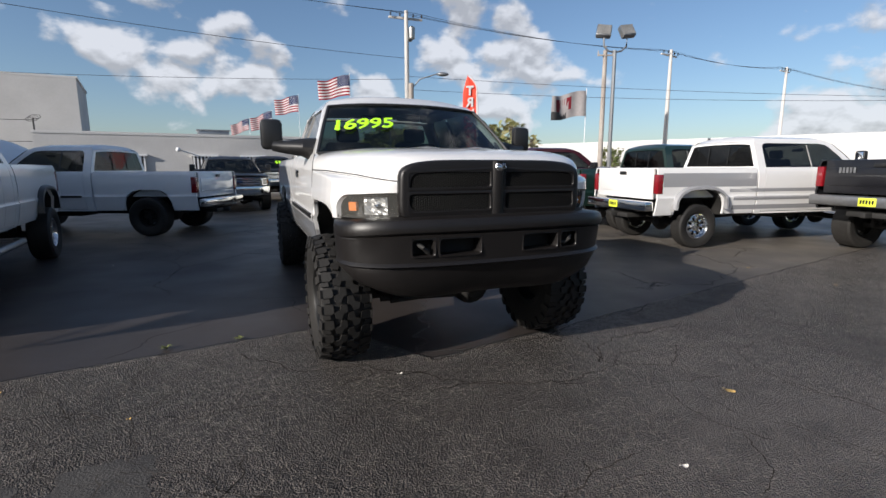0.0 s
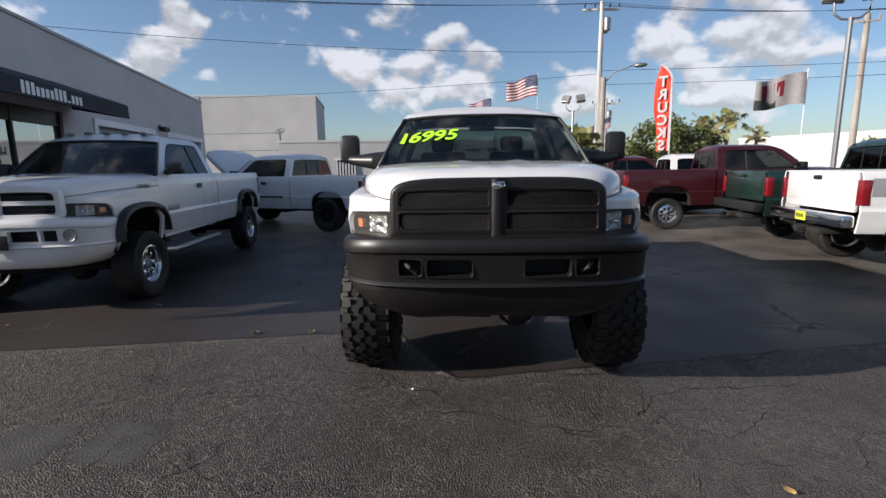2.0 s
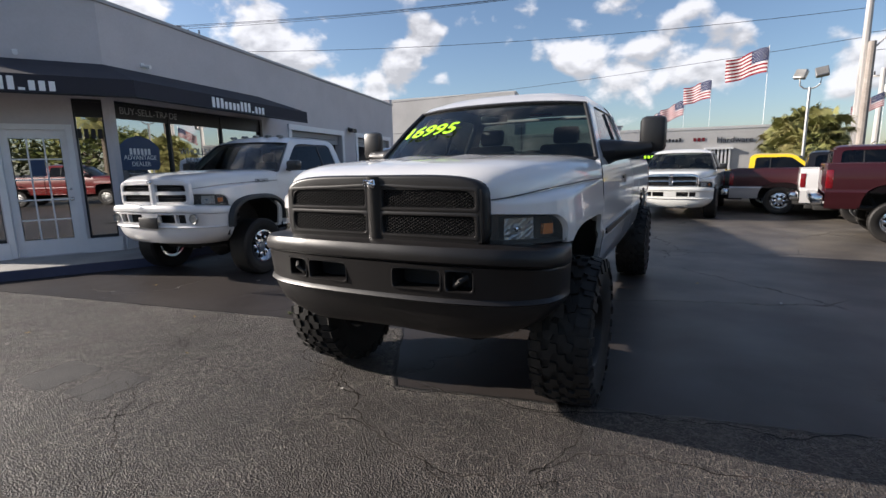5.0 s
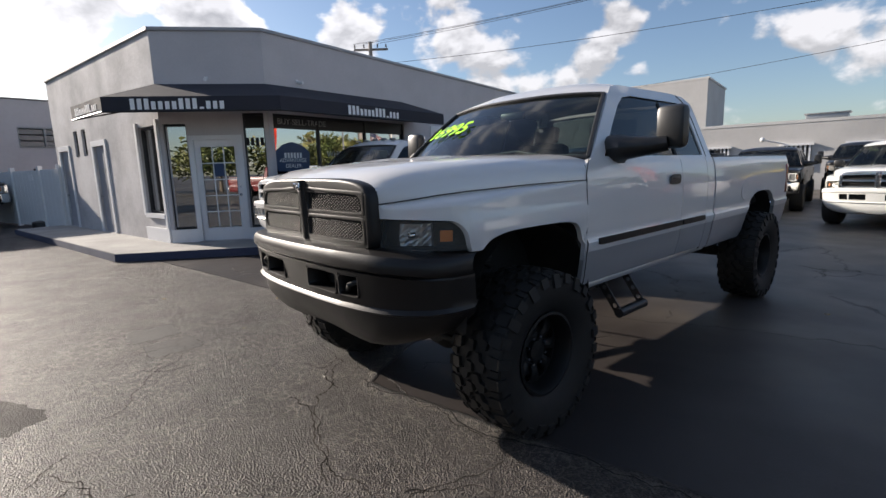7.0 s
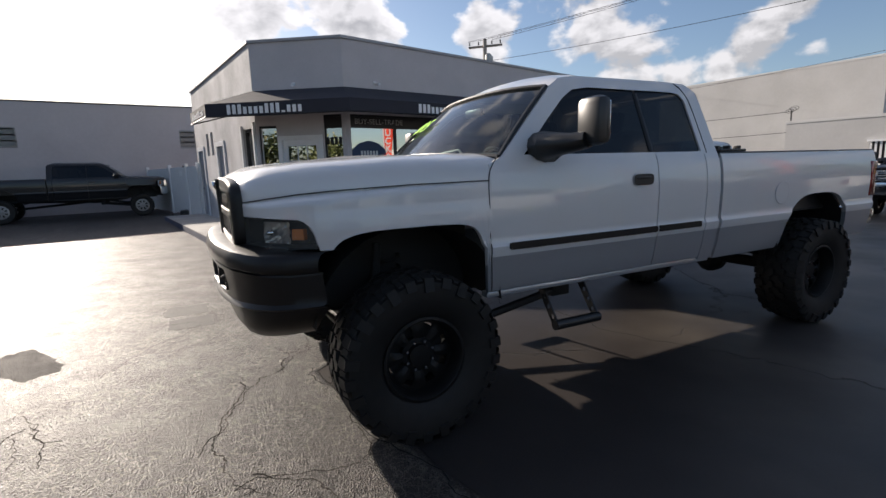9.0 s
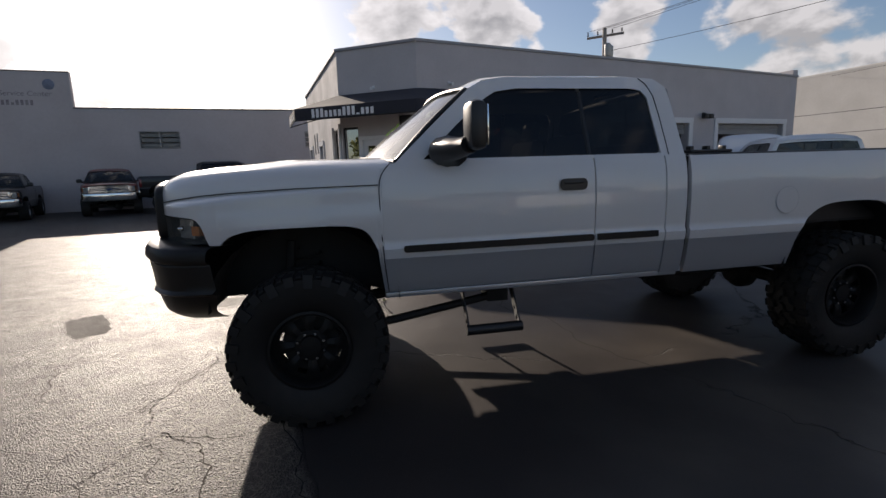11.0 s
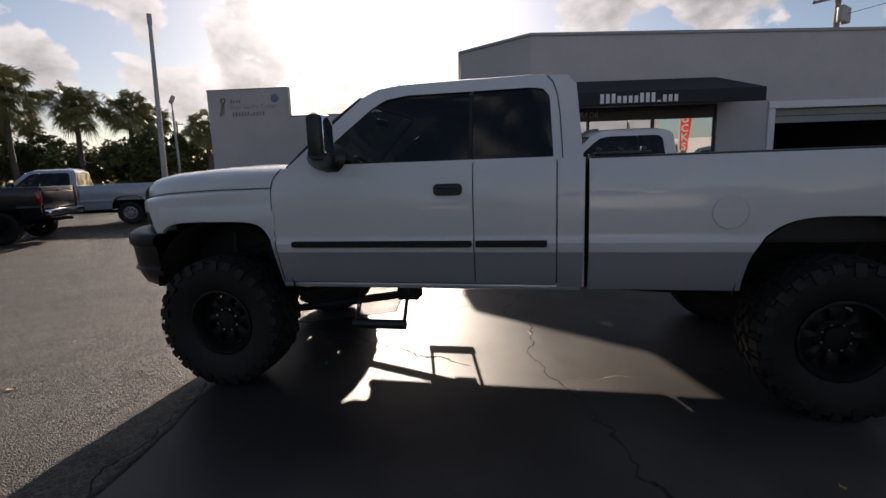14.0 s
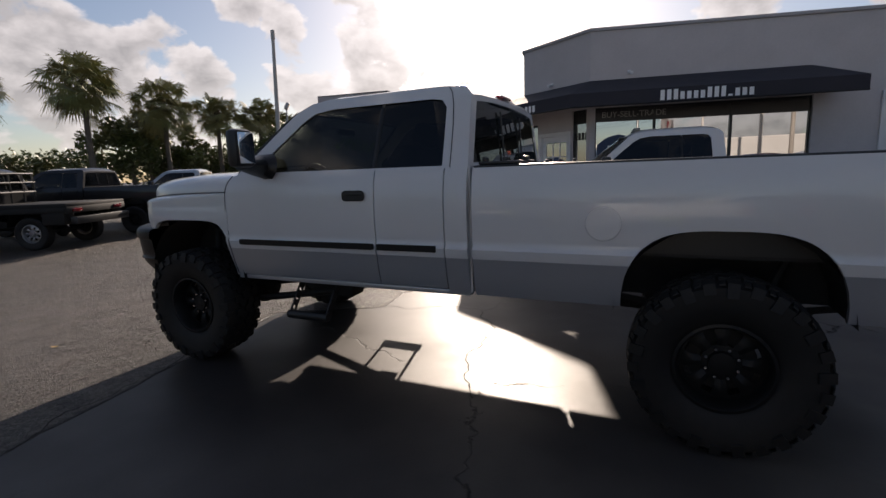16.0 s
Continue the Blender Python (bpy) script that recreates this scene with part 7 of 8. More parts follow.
def flood_pole(x, y, h, az, twin=True, r=0.07, material=STEEL):
    P = thing("flood_lamp", "steel lot light pole with square floodlights", "lot light", pose(x, y, 0, 0, 0, az), "lot lights")
    bm = bmesh.new()
    tube(bm, [(0, 0, 0), (0, 0, h)], [r, r * 0.8], 10)
    part("pole", bm, material, P)
    for s in (-1, 1) if twin else (0,):
        bm = bmesh.new()
        tube(bm, [(0, 0, h - 0.05), (s * 0.2, 0, h - 0.02), (s * 0.35, 0, h + 0.12), (s * 0.37, 0, h + 0.42)], 0.03, 8)
        part("arm", bm, material, P)
        mm = Matrix.Translation((s * 0.37, 0, h + 0.60)) @ pose(0, 0, 0, -28, s * -8, s * 14) @ Matrix.Scale(0.82, 4)
        bm = bmesh.new()
        box(bm, -0.28, 0.28, -0.06, 0.18, -0.25, 0.25, 0.04, mm)
        L = part("lamp_head", bm, STEEL, P)
        bm = bmesh.new()
        box(bm, -0.24, 0.24, -0.075, -0.062, -0.21, 0.21, 0.0, mm)
        part("lens", bm, REFLECT, L)


flood_pole(5.45, 16.04, 5.1, 0)
flood_pole(-2.9, 27.1, 4.45, 0)
flood_pole(-11.32, -18.41, 5.0, 60, False)
bm = bmesh.new()
tube(bm, [(12.3, 38.3, 0), (12.3, 38.3, 10.2)], [0.2, 0.15], 10)
box(bm, 11.7, 12.9, 38.15, 38.25, 9.75, 9.85)
for dx_ in (-0.55, 0.0, 0.55):
    lathe(bm, [(0.04, 0.0), (0.07, 0.08), (0.04, 0.16), (0.06, 0.24), (0.0, 0.32)], (12.3 + dx_, 38.2, 9.85 if dx_ else 10.2), "z", 8)
solid("wood_pole", bm, WOODPOLE, "pale wooden pole with a short cross-arm behind the lot", "pole")
# tall lone mast beyond the service building
bm = bmesh.new()
tube(bm, [(-12.0, -21.4, 0), (-12.4, -21.62, 10.1)], [0.17, 0.10], 12)
tube(bm, [(-12.4, -21.62, 10.1), (-12.42, -21.63, 10.65)], 0.13, 12)
solid("mast", bm, CONCPOLE, "tall tapering pale mast with a capped top", "mast")

# ---- flags ----
def flag(x, y, top, w, h, az, kind="stripes", pole_to=0.0, droop=0.14):
    F = thing("flag", "american flag waving on a thin pole" if kind == "stripes" else "dark grey torn banner on a thin pole", "flag", pose(x, y, 0, 0, 0, az), "flags")
    bm = bmesh.new()
    tube(bm, [(0, 0, pole_to), (0, 0, top + 0.1)], 0.013, 6)
    part("pole", bm, TRIM, F)

    def place(u, v):
        wave = 0.10 * math.sin(u * 7.5 + v * 1.3) * (0.3 + u) + 0.05 * math.sin(u * 15 + v)
        return (u * w * 0.97, wave * w * 0.5, top - v * h * (1 - 0.06 * u) - droop * w * u + 0.05 * h * math.sin(u * 6.0))

    def patch(u0, u1, v0, v1, off):
        b = bmesh.new()
        n_ = max(2, int((u1 - u0) * 20))
        grid(b, [[(Vector(place(lerp(u0, u1, i / n_), v)) + Vector((0, off, 0))) for i in range(n_ + 1)] for v in (v0, v1)])
        return b

    if kind == "stripes":
        for k in range(13):
            u0 = 0.4 if k < 7 else 0.0
            part("stripe", patch(u0, 1.0, k / 13, (k + 1) / 13, 0), FLAGWHITE if k % 2 else FLAGRED, F)
        part("canton", patch(0.0, 0.4, 0, 7 / 13, 0), FLAGBLUE, F)
        bm = bmesh.new()
        for r_ in range(9):
            for c_ in range(6 if r_ % 2 == 0 else 5):
                u = 0.4 * (c_ + (0.5 if r_ % 2 == 0 else 1.0)) / 6
                v = 7 / 13 * (r_ + 0.5) / 9
                for sd in (-1, 1):
                    p = Vector(place(u, v)) + Vector((0, sd * 0.006, 0))
                    bm.faces.new([bm.verts.new(p + Vector((0.010 * w * math.cos(q), 0, 0.010 * w * math.sin(q)))) for q in [math.pi * 2 * i / 5 for i in range(5)]])
        tagged(part("star", bm, FLAGWHITE, F, "", 0), kind="stuff")
    else:
        part("cloth", patch(0, 1, 0, 1, 0), FLAGGREY, F)
        for off in (-0.006, 0.006):
            part("emblem", patch(0.42, 0.86, 0.16, 0.66, off), FLAGRED, F)
            part("corner", patch(0.55, 1.0, 0.66, 1.0, off), WIRE, F)
    return F


flag(-6.05, 32.7, 7.42, 2.2, 1.30, 172)
flag(-11.85, 41.0, 7.33, 2.1, 1.30, 172, pole_to=3.3)
flag(-16.0, 46.5, 6.75, 2.2, 1.25, 172, droop=0.30)
flag(-21.5, 55.0, 6.9, 2.2, 1.2, 172, droop=0.30)
flag(-2.05, 40.0, 5.25, 1.5, 0.80, 186, droop=0.50)
flag(4.96, 17.26, 4.05, 1.35, 0.85, 192, "dark", 0.0)
flag(-17.6, -17.4, 6.0, 1.0, 0.6, 320, pole_to=4.6)

# feather banner, seen from its back
FB = thing("feather_banner", "orange-red feather banner with white letters", "banner", pose(1.35, 25.0, 0, 0, 0, -14))
bm = bmesh.new()
tube(bm, [(0.42, 0, 0), (0.42, 0, 4.5), (0.36, 0, 5.35), (0.10, 0, 5.95), (-0.15, 0, 6.0)], [0.03, 0.025, 0.02, 0.015, 0.012], 8)
part("pole", bm, FLAGWHITE, FB)
bm = bmesh.new()
rows = []
for k in range(31):
    t = k / 30
    z = lerp(2.2, 5.98, t)
    xr_ = 0.40 - (0.5 * max(0, (t - 0.82) / 0.18) ** 2)
    xl_ = -0.38 + 0.24 * (1 - t) ** 1.5 + 0.06 * math.sin(t * 9) * (1 - t) + 0.28 * max(0, (t - 0.75) / 0.25) ** 1.5
    rows.append([(lerp(xr_, min(xl_, xr_ - 0.02), i / 8), 0.05 * math.sin(i * 0.9 + t * 7) * (i / 8), z) for i in range(9)])
grid(bm, rows)
part("cloth", bm, FEATHER, FB)
bm = bmesh.new()
grid(bm, [[Vector(r[0]) + Vector((0.012, -0.004, 0)), Vector(r[0]) + Vector((-0.07, -0.012, 0))] for r in rows])
part("hem", bm, FLAGWHITE, FB)
for k, ch in enumerate("TRUCKS"):
    for yy_ in (-0.075, 0.075):
        mm = Matrix.Translation((0.02 + 0.012 * k, yy_, 5.22 - k * 0.56)) @ pose(0, 0, 0, 90, 0, 0)
        mm = mm @ Matrix.Diagonal((-1, 1, 1, 1))
        text_mesh("letter", ch, 0.62, mm, FLAGWHITE, FB, 0.002, bold=0.02)

# ---- trees ----
def frond_crown(bm, n_, length, droop, rng, fan=True):
    """Fan palm crown: stalks with many thin blades each."""
    for k in range(n_):
        az = k * 2.399963 + rng.uniform(-0.2, 0.2)
        el = math.asin(lerp(0.97, -0.86, (k + 0.5) / n_)) + rng.uniform(-0.15, 0.15)
        d = Vector((math.cos(az) * math.cos(el), math.sin(az) * math.cos(el), math.sin(el)))
        side = Vector((-math.sin(az), math.cos(az), 0))
        tilt = rng.uniform(-0.8, 0.8)
        side = (side * math.cos(tilt) + d.cross(side) * math.sin(tilt)).normalized()
        upv = d.cross(side) * -1
        st = length * rng.choice((0.22, 0.42, 0.55, 0.62)) * rng.uniform(0.9, 1.12)
        base = d * st + Vector((0, 0, -0.10 * st * st))
        a = [bm.verts.new(side * 0.02), bm.verts.new(side * -0.02), bm.verts.new(base - side * 0.012), bm.verts.new(base + side * 0.012)]
        bm.faces.new(a)
        m_ = 21
        for i in range(m_):
            th = lerp(-1.9, 1.9, i / (m_ - 1))
            b = (d * math.cos(th) + side * math.sin(th)).normalized()
            ln = length * 0.44 * (1 - 0.14 * abs(th)) * rng.uniform(0.82, 1.08)
            w = 0.010 + 0.014 * length
            n0 = b.cross(upv).normalized() * w
            tip = base + b * ln + Vector((0, 0, -droop * ln * rng.uniform(0.6, 1.3)))
            mid = base + b * ln * 0.55 + upv * 0.02
            v = [bm.verts.new(base), bm.verts.new(mid + n0), bm.verts.new(tip), bm.verts.new(mid - n0)]
            bm.faces.new(v)


def palm(x, y, h, crown, seed, n_=44, trunk_r=0.16, lean=(0, 0)):
    rng = random.Random(seed)
    P = thing("palm_tree", "fan palm with a rough grey trunk", "palm tree", pose(x, y, 0, 0, 0, seed * 40), "palm trees")
    bm = bmesh.new()
    pts = [(lean[0] * t * t + 0.04 * math.sin(t * 9), lean[1] * t * t, h * t) for t in np.linspace(0, 1, 12)]
    tube(bm, pts, [trunk_r * (1.25 - 0.4 * t + 0.05 * math.sin(t * 60)) for t in np.linspace(0, 1, 12)], 9)
    part("trunk", bm, BARK, P)
    # the boot of cut stalks under the crown
    bm = bmesh.new()
    for k in range(26):
        a, z = k * 2.4, -0.55 + 0.75 * k / 26
        d = Vector((math.cos(a), math.sin(a), 0.0))
        top = Vector(pts[-1])
        tube(bm, [top + d * trunk_r * 0.6 + Vector((0, 0, z)), top + d * (trunk_r * 1.1 + 0.12) + Vector((0, 0, z + 0.22))], [0.06, 0.03], 5)
    part("stalk_boot", bm, BARK, P)
    bm = bmesh.new()
    frond_crown(bm, int(n_ * 0.68), crown, 0.42, rng)
    ob = part("crown", bm, FROND, P, "", 0)
    ob.location = pts[-1]
    return P


def leafy(x, y, h, wid, seed, leaves=5200, name="tree", size=0.16):
    """A broad tree: limbs and a crown of many single leaves gathered in clumps."""
    rng = random.Random(seed)
    P = thing(name, "leafy green tree with an uneven crown", "tree", pose(x, y, 0), "broad trees")
    bm = bmesh.new()
    tube(bm, [(0, 0, 0), (0.1, 0, h * 0.3), (0, 0.1, h * 0.5)], [0.2, 0.15, 0.1], 8)
    clumps = []
    for k in range(26):
        a, r = rng.uniform(0, 6.28), wid * 0.5 * math.sqrt(rng.random())
        z = h * (0.35 + 0.55 * rng.random() * (1 - 0.5 * (r / (wid * 0.5)) ** 2))
        c = Vector((r * math.cos(a), r * math.sin(a), z))
        clumps.append((c, rng.uniform(0.10, 0.19) * wid))
        if k < 12:
            tube(bm, [(0, 0.05, h * 0.35), c * 0.5 + Vector((0, 0, h * 0.18)), c], [0.08, 0.05, 0.02], 6)
    part("trunk", bm, BARK, P)
    vs, fs = [], []
    for i in range(leaves):
        c, r = clumps[rng.randrange(len(clumps))]
        d = Vector((rng.gauss(0, 1), rng.gauss(0, 1), rng.gauss(0, 0.75))).normalized() * r * rng.random() ** 0.4
        p = c + d
        u = Vector((rng.gauss(0, 1), rng.gauss(0, 1), rng.gauss(0, 0.6))).normalized()
        w = u.cross(Vector((rng.gauss(0, 1), rng.gauss(0, 1), rng.gauss(0, 1)))).normalized()
        s = size * rng.uniform(0.6, 1.3)
        b = len(vs)
        vs += [p - u * s, p + w * s * 0.45, p + u * s, p - w * s * 0.45]
        fs.append((b, b + 1, b + 2, b + 3))
    me = bpy.data.meshes.new("crown")
    me.from_pydata([tuple(v) for v in vs], [], fs)
    me.materials.append(LEAF)
    ob = new("crown", me)
    ob.parent = P
    return P


# behind the lot
for i, (x, y, h, c) in enumerate([(-4.0, 29.3, 2.75, 1.35), (-3.4, 29.6, 3.05, 1.40), (-2.6, 29.2, 2.7, 1.35), (-3.9, 28.6, 1.9, 1.3), (-2.2, 28.8, 1.7, 1.25), (-4.2, 28.9, 1.6, 1.1), (-3.1, 28.4, 2.1, 1.3)]):
    palm(x, y, h, c, i + 1, 120, 0.2)
palm(4.9, 48.0, 5.0, 1.6, 7, 36)
palm(6.6, 47.5, 5.2, 1.7, 8, 36)
palm(9.4, 52.0, 4.2, 1.3, 9, 30)
palm(1.9, 44.0, 4.2, 1.7, 10, 36)
leafy(1.9, 40.0, 5.1, 5.6, 21, 8000, size=0.13)
leafy(3.6, 43.0, 5.0, 4.4, 22, size=0.13)
leafy(-0.6, 46.0, 3.6, 4.2, 23, size=0.13)
leafy(17.5, 50.0, 4.4, 2.4, 24, 900)
# beyond the service building
cx, cy = 2.2, 8.2
for i, (az, d, h, c) in enumerate([(261.8, 40, 8.1, 3.0), (255.3, 44, 7.5, 2.7), (250.4, 46, 7.2, 2.4), (246.2, 48, 7.2, 2.4), (239.6, 43.2, 5.2, 2.0), (253.5, 62, 7.0, 1.5), (270.0, 43, 8.0, 2.5), (244.2, 52, 6.9, 2.0), (257.0, 47, 6.0, 2.2)]):
    palm(cx + d * math.cos(radians(az)), cy + d * math.sin(radians(az)), h, c, 30 + i, 104, 0.17)
for i, (az, d, h, w_) in enumerate([(258.5, 46, 7.6, 6.0), (254.5, 48, 6.6, 5.5), (249.0, 52, 4.6, 7.0), (244.0, 50, 4.0, 6.0), (266.5, 56, 4.8, 8.0), (253.0, 62, 5.0, 9.0), (273, 48, 6.5, 8.0), (239.5, 46, 3.6, 4.0), (243.2, 45, 6.4, 4.5), (246.6, 46, 5.2, 5.0), (262, 60, 5.0, 9.0), (278, 52, 6.5, 8.0)]):
    leafy(cx + d * math.cos(radians(az)), cy + d * math.sin(radians(az)), h, w_, 60 + i, 4200, size=0.22)
# across the lot to the east, mirrored in the shop's glass
for i, (x, y, h, w_) in enumerate([(27, -16, 5.5, 8.0), (31, -9, 6.0, 9.0), (28, -3, 4.8, 7.0), (33, 4, 5.6, 9.0), (24, -24, 6.0, 8.0)]):
    leafy(x, y, h, w_, 90 + i, 2600, size=0.26)
palm(26, -6.5, 6.0, 2.2, 95, 50)
# rail fence before the trees
rf = Face(Vector((-14.5, -27.0)), Vector((8, -36.0)), (0.3, 1))
RF = thing("rail_fence", "low metal rail fence at the edge of the lot", "fence")
for k in range(13):
    bm = bmesh.new()
    rf.box(bm, k * 2 - 0.04, k * 2 + 0.04, 0, 1.35, -0.04, 0.04)
    part("post", bm, STEEL, RF, "", 0)
for z in (0.7, 1.3):
    bm = bmesh.new()
    rf.box(bm, 0, 24, z - 0.03, z + 0.03, -0.02, 0.02)
    part("rail", bm, STEEL, RF, "", 0)

# ---- the parked vehicles ----
def stand(x, y, az):
    return pose(x, y, 0, 0, 0, az)


ram, wsr = pickup(stand(0.02, 3.956, -68.1), "lifted white pickup truck with black bumper and mud tyres", "pickup trucks on the lot", WHITE, PEWTER, 0.95, zo=0.04, bumper=PLASTIC, grille=PLASTIC, wr=0.48, ww=0.35, tread=True, detail=2, stepbar=True)
# price painted on the windshield, following the curve of the glass


def on_glass(x, y, rows, lift):
    """A point of the windshield: x metres along the glass from its middle, y metres up from its lower edge."""
    i = min(max(y / 0.80 * 8, 0.0), 7.999)
    r0, r1 = rows[int(i)], rows[int(i) + 1]
    half = abs(r0[0][1])
    j = min(max((x / half + 1) * 8, 0.0), 15.999)
    f, g = i - int(i), j - int(j)
    p = Vector(r0[int(j)]).lerp(Vector(r0[int(j) + 1]), g).lerp(Vector(r1[int(j)]).lerp(Vector(r1[int(j) + 1]), g), f)
    return p + Vector((0.55, 0, 0.83)) * lift


for nm, mt, lift, fat, dx, dy in (("price_lettering", LIME, 0.022, 0.0, 0, 0),):
    ob = text_mesh(nm, "16995", 0.25, Matrix.Identity(4), mt, ram, 0.0, 0.22, label="lime green painted price numbers" if mt is LIME else "", bold=fat)
    bm, whole = bmesh.new(), bmesh.new()
    bm.from_mesh(ob.data)
    # a broad marker: the strokes laid over one another a few millimetres apart
    for k, (ox, oy) in enumerate(((0, 0), (0.007, 0), (-0.007, 0), (0, 0.006), (0, -0.006), (0.005, 0.005), (-0.005, -0.005))):
        for f in bm.faces:
            whole.faces.new([whole.verts.new(on_glass(-0.525 + (v.co.x + ox) * 0.90, 0.38 + (v.co.y + oy) * 0.95 + v.co.x * 0.04, wsr, lift + 0.0004 * k)) for v in f.verts])
    whole.to_mesh(ob.data)
G_ = "pickup trucks on the lot"
sport, _ = pickup(stand(-5.45, 3.87, -62), "white pickup truck with black fender flares and chrome wheels", G_, WHITE, None, zo=-0.02, cab=-2.45, bed=2.36, rear=-3.93, bumper=WHITE, grille=WHITE, wr=0.42, ww=0.31, rims="chrome", tread=False, mirrors="door", flares=SATIN, trimstrip=False, roof_lamps=True, fog=True)
for sgn in (1, -1):
    bm = bmesh.new()
    tube(bm, [(-0.62, sgn * 0.93, 0.50), (-0.70, sgn * 1.02, 0.49), (-2.30, sgn * 1.02, 0.49), (-2.38, sgn * 0.93, 0.50)], 0.042, 10)
    for x in (-0.85, -2.15):
        box(bm, x - 0.025, x + 0.025, sgn * 0.72, sgn * 1.0, 0.49, 0.52)
    part("side_step", bm, STEEL, sport, "round metal side step bar")
    bm = bmesh.new()
    box(bm, -0.98, -0.66, sgn * 0.985, sgn * 1.004, 1.03, 1.10, 0.004)
    part("door_badge", bm, STEEL, sport, "grey raised door badge")
    text_mesh("hood_lettering", "SPORT", 0.09, frame_on((-0.12, sgn * 0.990, 1.380), (0.05, sgn * 0.80, 0.6)), SATIN, sport, 0.001, 0.3)
pickup(stand(-10.05, 11.35, 180), "pale silver pickup truck with its hood raised", G_, SILVERWHITE, None, zo=-0.15, hood_up=33, cab=-2.55, bed=2.2, rear=-3.72, wr=0.42, rims="black", mirrors="door")
pickup(stand(-7.2, 16.9, -60), "dark grey pickup truck with a wide chrome grille", G_, BLACKPAINT, None, zo=-0.24, cab=-3.0, bed=2.0, rear=-4.0, front="ford", grille=CHROME, wr=0.39, rims="chrome", trimstrip=False)
far_black, far_rows = pickup(stand(-7.6, 22.3, -62), "black pickup truck with a green painted price", G_, BLACKPAINT, None, zo=-0.1, cab=-2.5, bed=2.0, rear=-3.6, front="ford", grille=CHROME, wr=0.41, rims="steel", trimstrip=False, detail=0)
pickup(stand(8.43, 10.58, 14), "white and grey striped crew-cab pickup truck", G_, WHITE, None, zo=-0.09, cab=-2.98, bed=2.1, rear=-4.2, front="ford", grille=CHROME, wr=0.40, ww=0.27, track=0.86, rims="chrome", trimstrip=False, flares=GREYSTRIPE, plate=True, stripes=[(1.20, 1.44, -3.02, -5.0), (1.10, 1.16, -0.5, -3.6), (0.95, 1.02, -0.6, -3.5), (0.78, 0.86, -0.6, -3.5)])
dodge, _ = pickup(stand(11.2, 8.66, 14), "black pickup truck with a plain dark tailgate", G_, BLACKPAINT, None, zo=0.04, cab=-2.5, bed=2.0, rear=-3.55, wr=0.44, rims="black", mirrors="door", trimstrip=False, rear_bumper=STEEL, plate=True)
pickup(stand(7.45, 12.95, 14), "dark green pickup truck with red tail lights", G_, DKGREEN, None, zo=-0.11, cab=-2.5, bed=2.2, rear=-3.55, wr=0.38, ww=0.26, track=0.86, rims="chrome", mirrors="door", trimstrip=False, rear_bumper=SATIN)
pickup(stand(4.75, 15.05, 14), "maroon pickup truck with chrome wheels", G_, MAROON, None, zo=-0.10, cab=-2.5, bed=2.06, rear=-3.55, wr=0.38, ww=0.26, track=0.86, rims="chrome", mirrors="door", trimstrip=False)
pickup(stand(3.85, 18.1, 14), "white pickup truck parked in the row", G_, WHITE, None, zo=-0.24, cab=-2.5, bed=2.2, rear=-3.55, wr=0.38, ww=0.26, track=0.86, rims="steel", mirrors="door", trimstrip=False, detail=0)
pickup(stand(1.93, 19.35, 14), "maroon and silver two-tone pickup truck", G_, MAROON, PEWTER, 1.03, zo=-0.26, cab=-2.5, bed=2.25, rear=-3.55, wr=0.385, ww=0.27, track=0.88, rims="chrome", mirrors="door", trimstrip=False, detail=0)
pickup(stand(1.0, 21.3, 14), "black pickup truck in the row of tailgates", G_, BLACKPAINT, None, zo=-0.36, cab=-2.5, bed=2.2, rear=-3.55, wr=0.37, ww=0.26, track=0.86, rims="chrome", mirrors="door", trimstrip=False, detail=0)
pickup(stand(-1.05, 22.9, 14), "yellow pickup truck at the end of the row", G_, YELLOW, None, zo=-0.38, cab=-2.5, bed=2.0, rear=-3.55, wr=0.37, ww=0.26, track=0.86, rims="steel", mirrors="door", trimstrip=False, detail=0)
pickup(stand(-3.27, 15.5, -74), "off-white pickup truck with a chrome cross-bar grille", G_, CREAM, None, zo=-0.25, cab=-2.95, bed=2.0, rear=-3.95, front="ram", grille=CHROME, bumper=CREAM, wr=0.40, ww=0.31, track=0.90, rims="black", mirrors="door", trimstrip=False)
pickup(stand(-17.95, -6.69, 118), "black extended-cab pickup truck along the service building", G_, BLACKPAINT, None, zo=0.05, cab=-2.95, bed=2.2, rear=-4.35, front="ford", grille=CHROME, wr=0.43, ww=0.27, track=0.87, rims="steel", mirrors="door", trimstrip=False)
pickup(stand(-2.58, -13.86, -35), "silver grey pickup truck", G_, GREYPAINT, None, zo=-0.15, cab=-2.5, bed=2.36, rear=-3.93, wr=0.39, ww=0.27, track=0.87, rims="steel", mirrors="door", trimstrip=False)
pickup(stand(1.16, -11.75, -42), "black pickup truck with a bright rear bumper", G_, BLACKPAINT, None, zo=-0.1, cab=-2.5, bed=2.36, rear=-3.93, wr=0.41, ww=0.28, track=0.88, rims="black", mirrors="tow", trimstrip=False)
pickup(stand(3.73, -9.6, -42), "black flatbed truck with a headache rack", G_, BLACKPAINT, None, zo=-0.12, cab=-2.5, bed=2.4, rear=-3.95, wr=0.40, ww=0.27, track=0.88, rims="steel", mirrors="tow", trimstrip=False, flat=True)
pickup(stand(-11.8, -14.8, 42), "dark green truck with a bright grille facing out", G_, BLACKPAINT, None, zo=-0.22, cab=-2.4, bed=1.8, rear=-3.2, front="ford", grille=CHROME, wr=0.38, rims="steel", mirrors="door", trimstrip=False, detail=0)
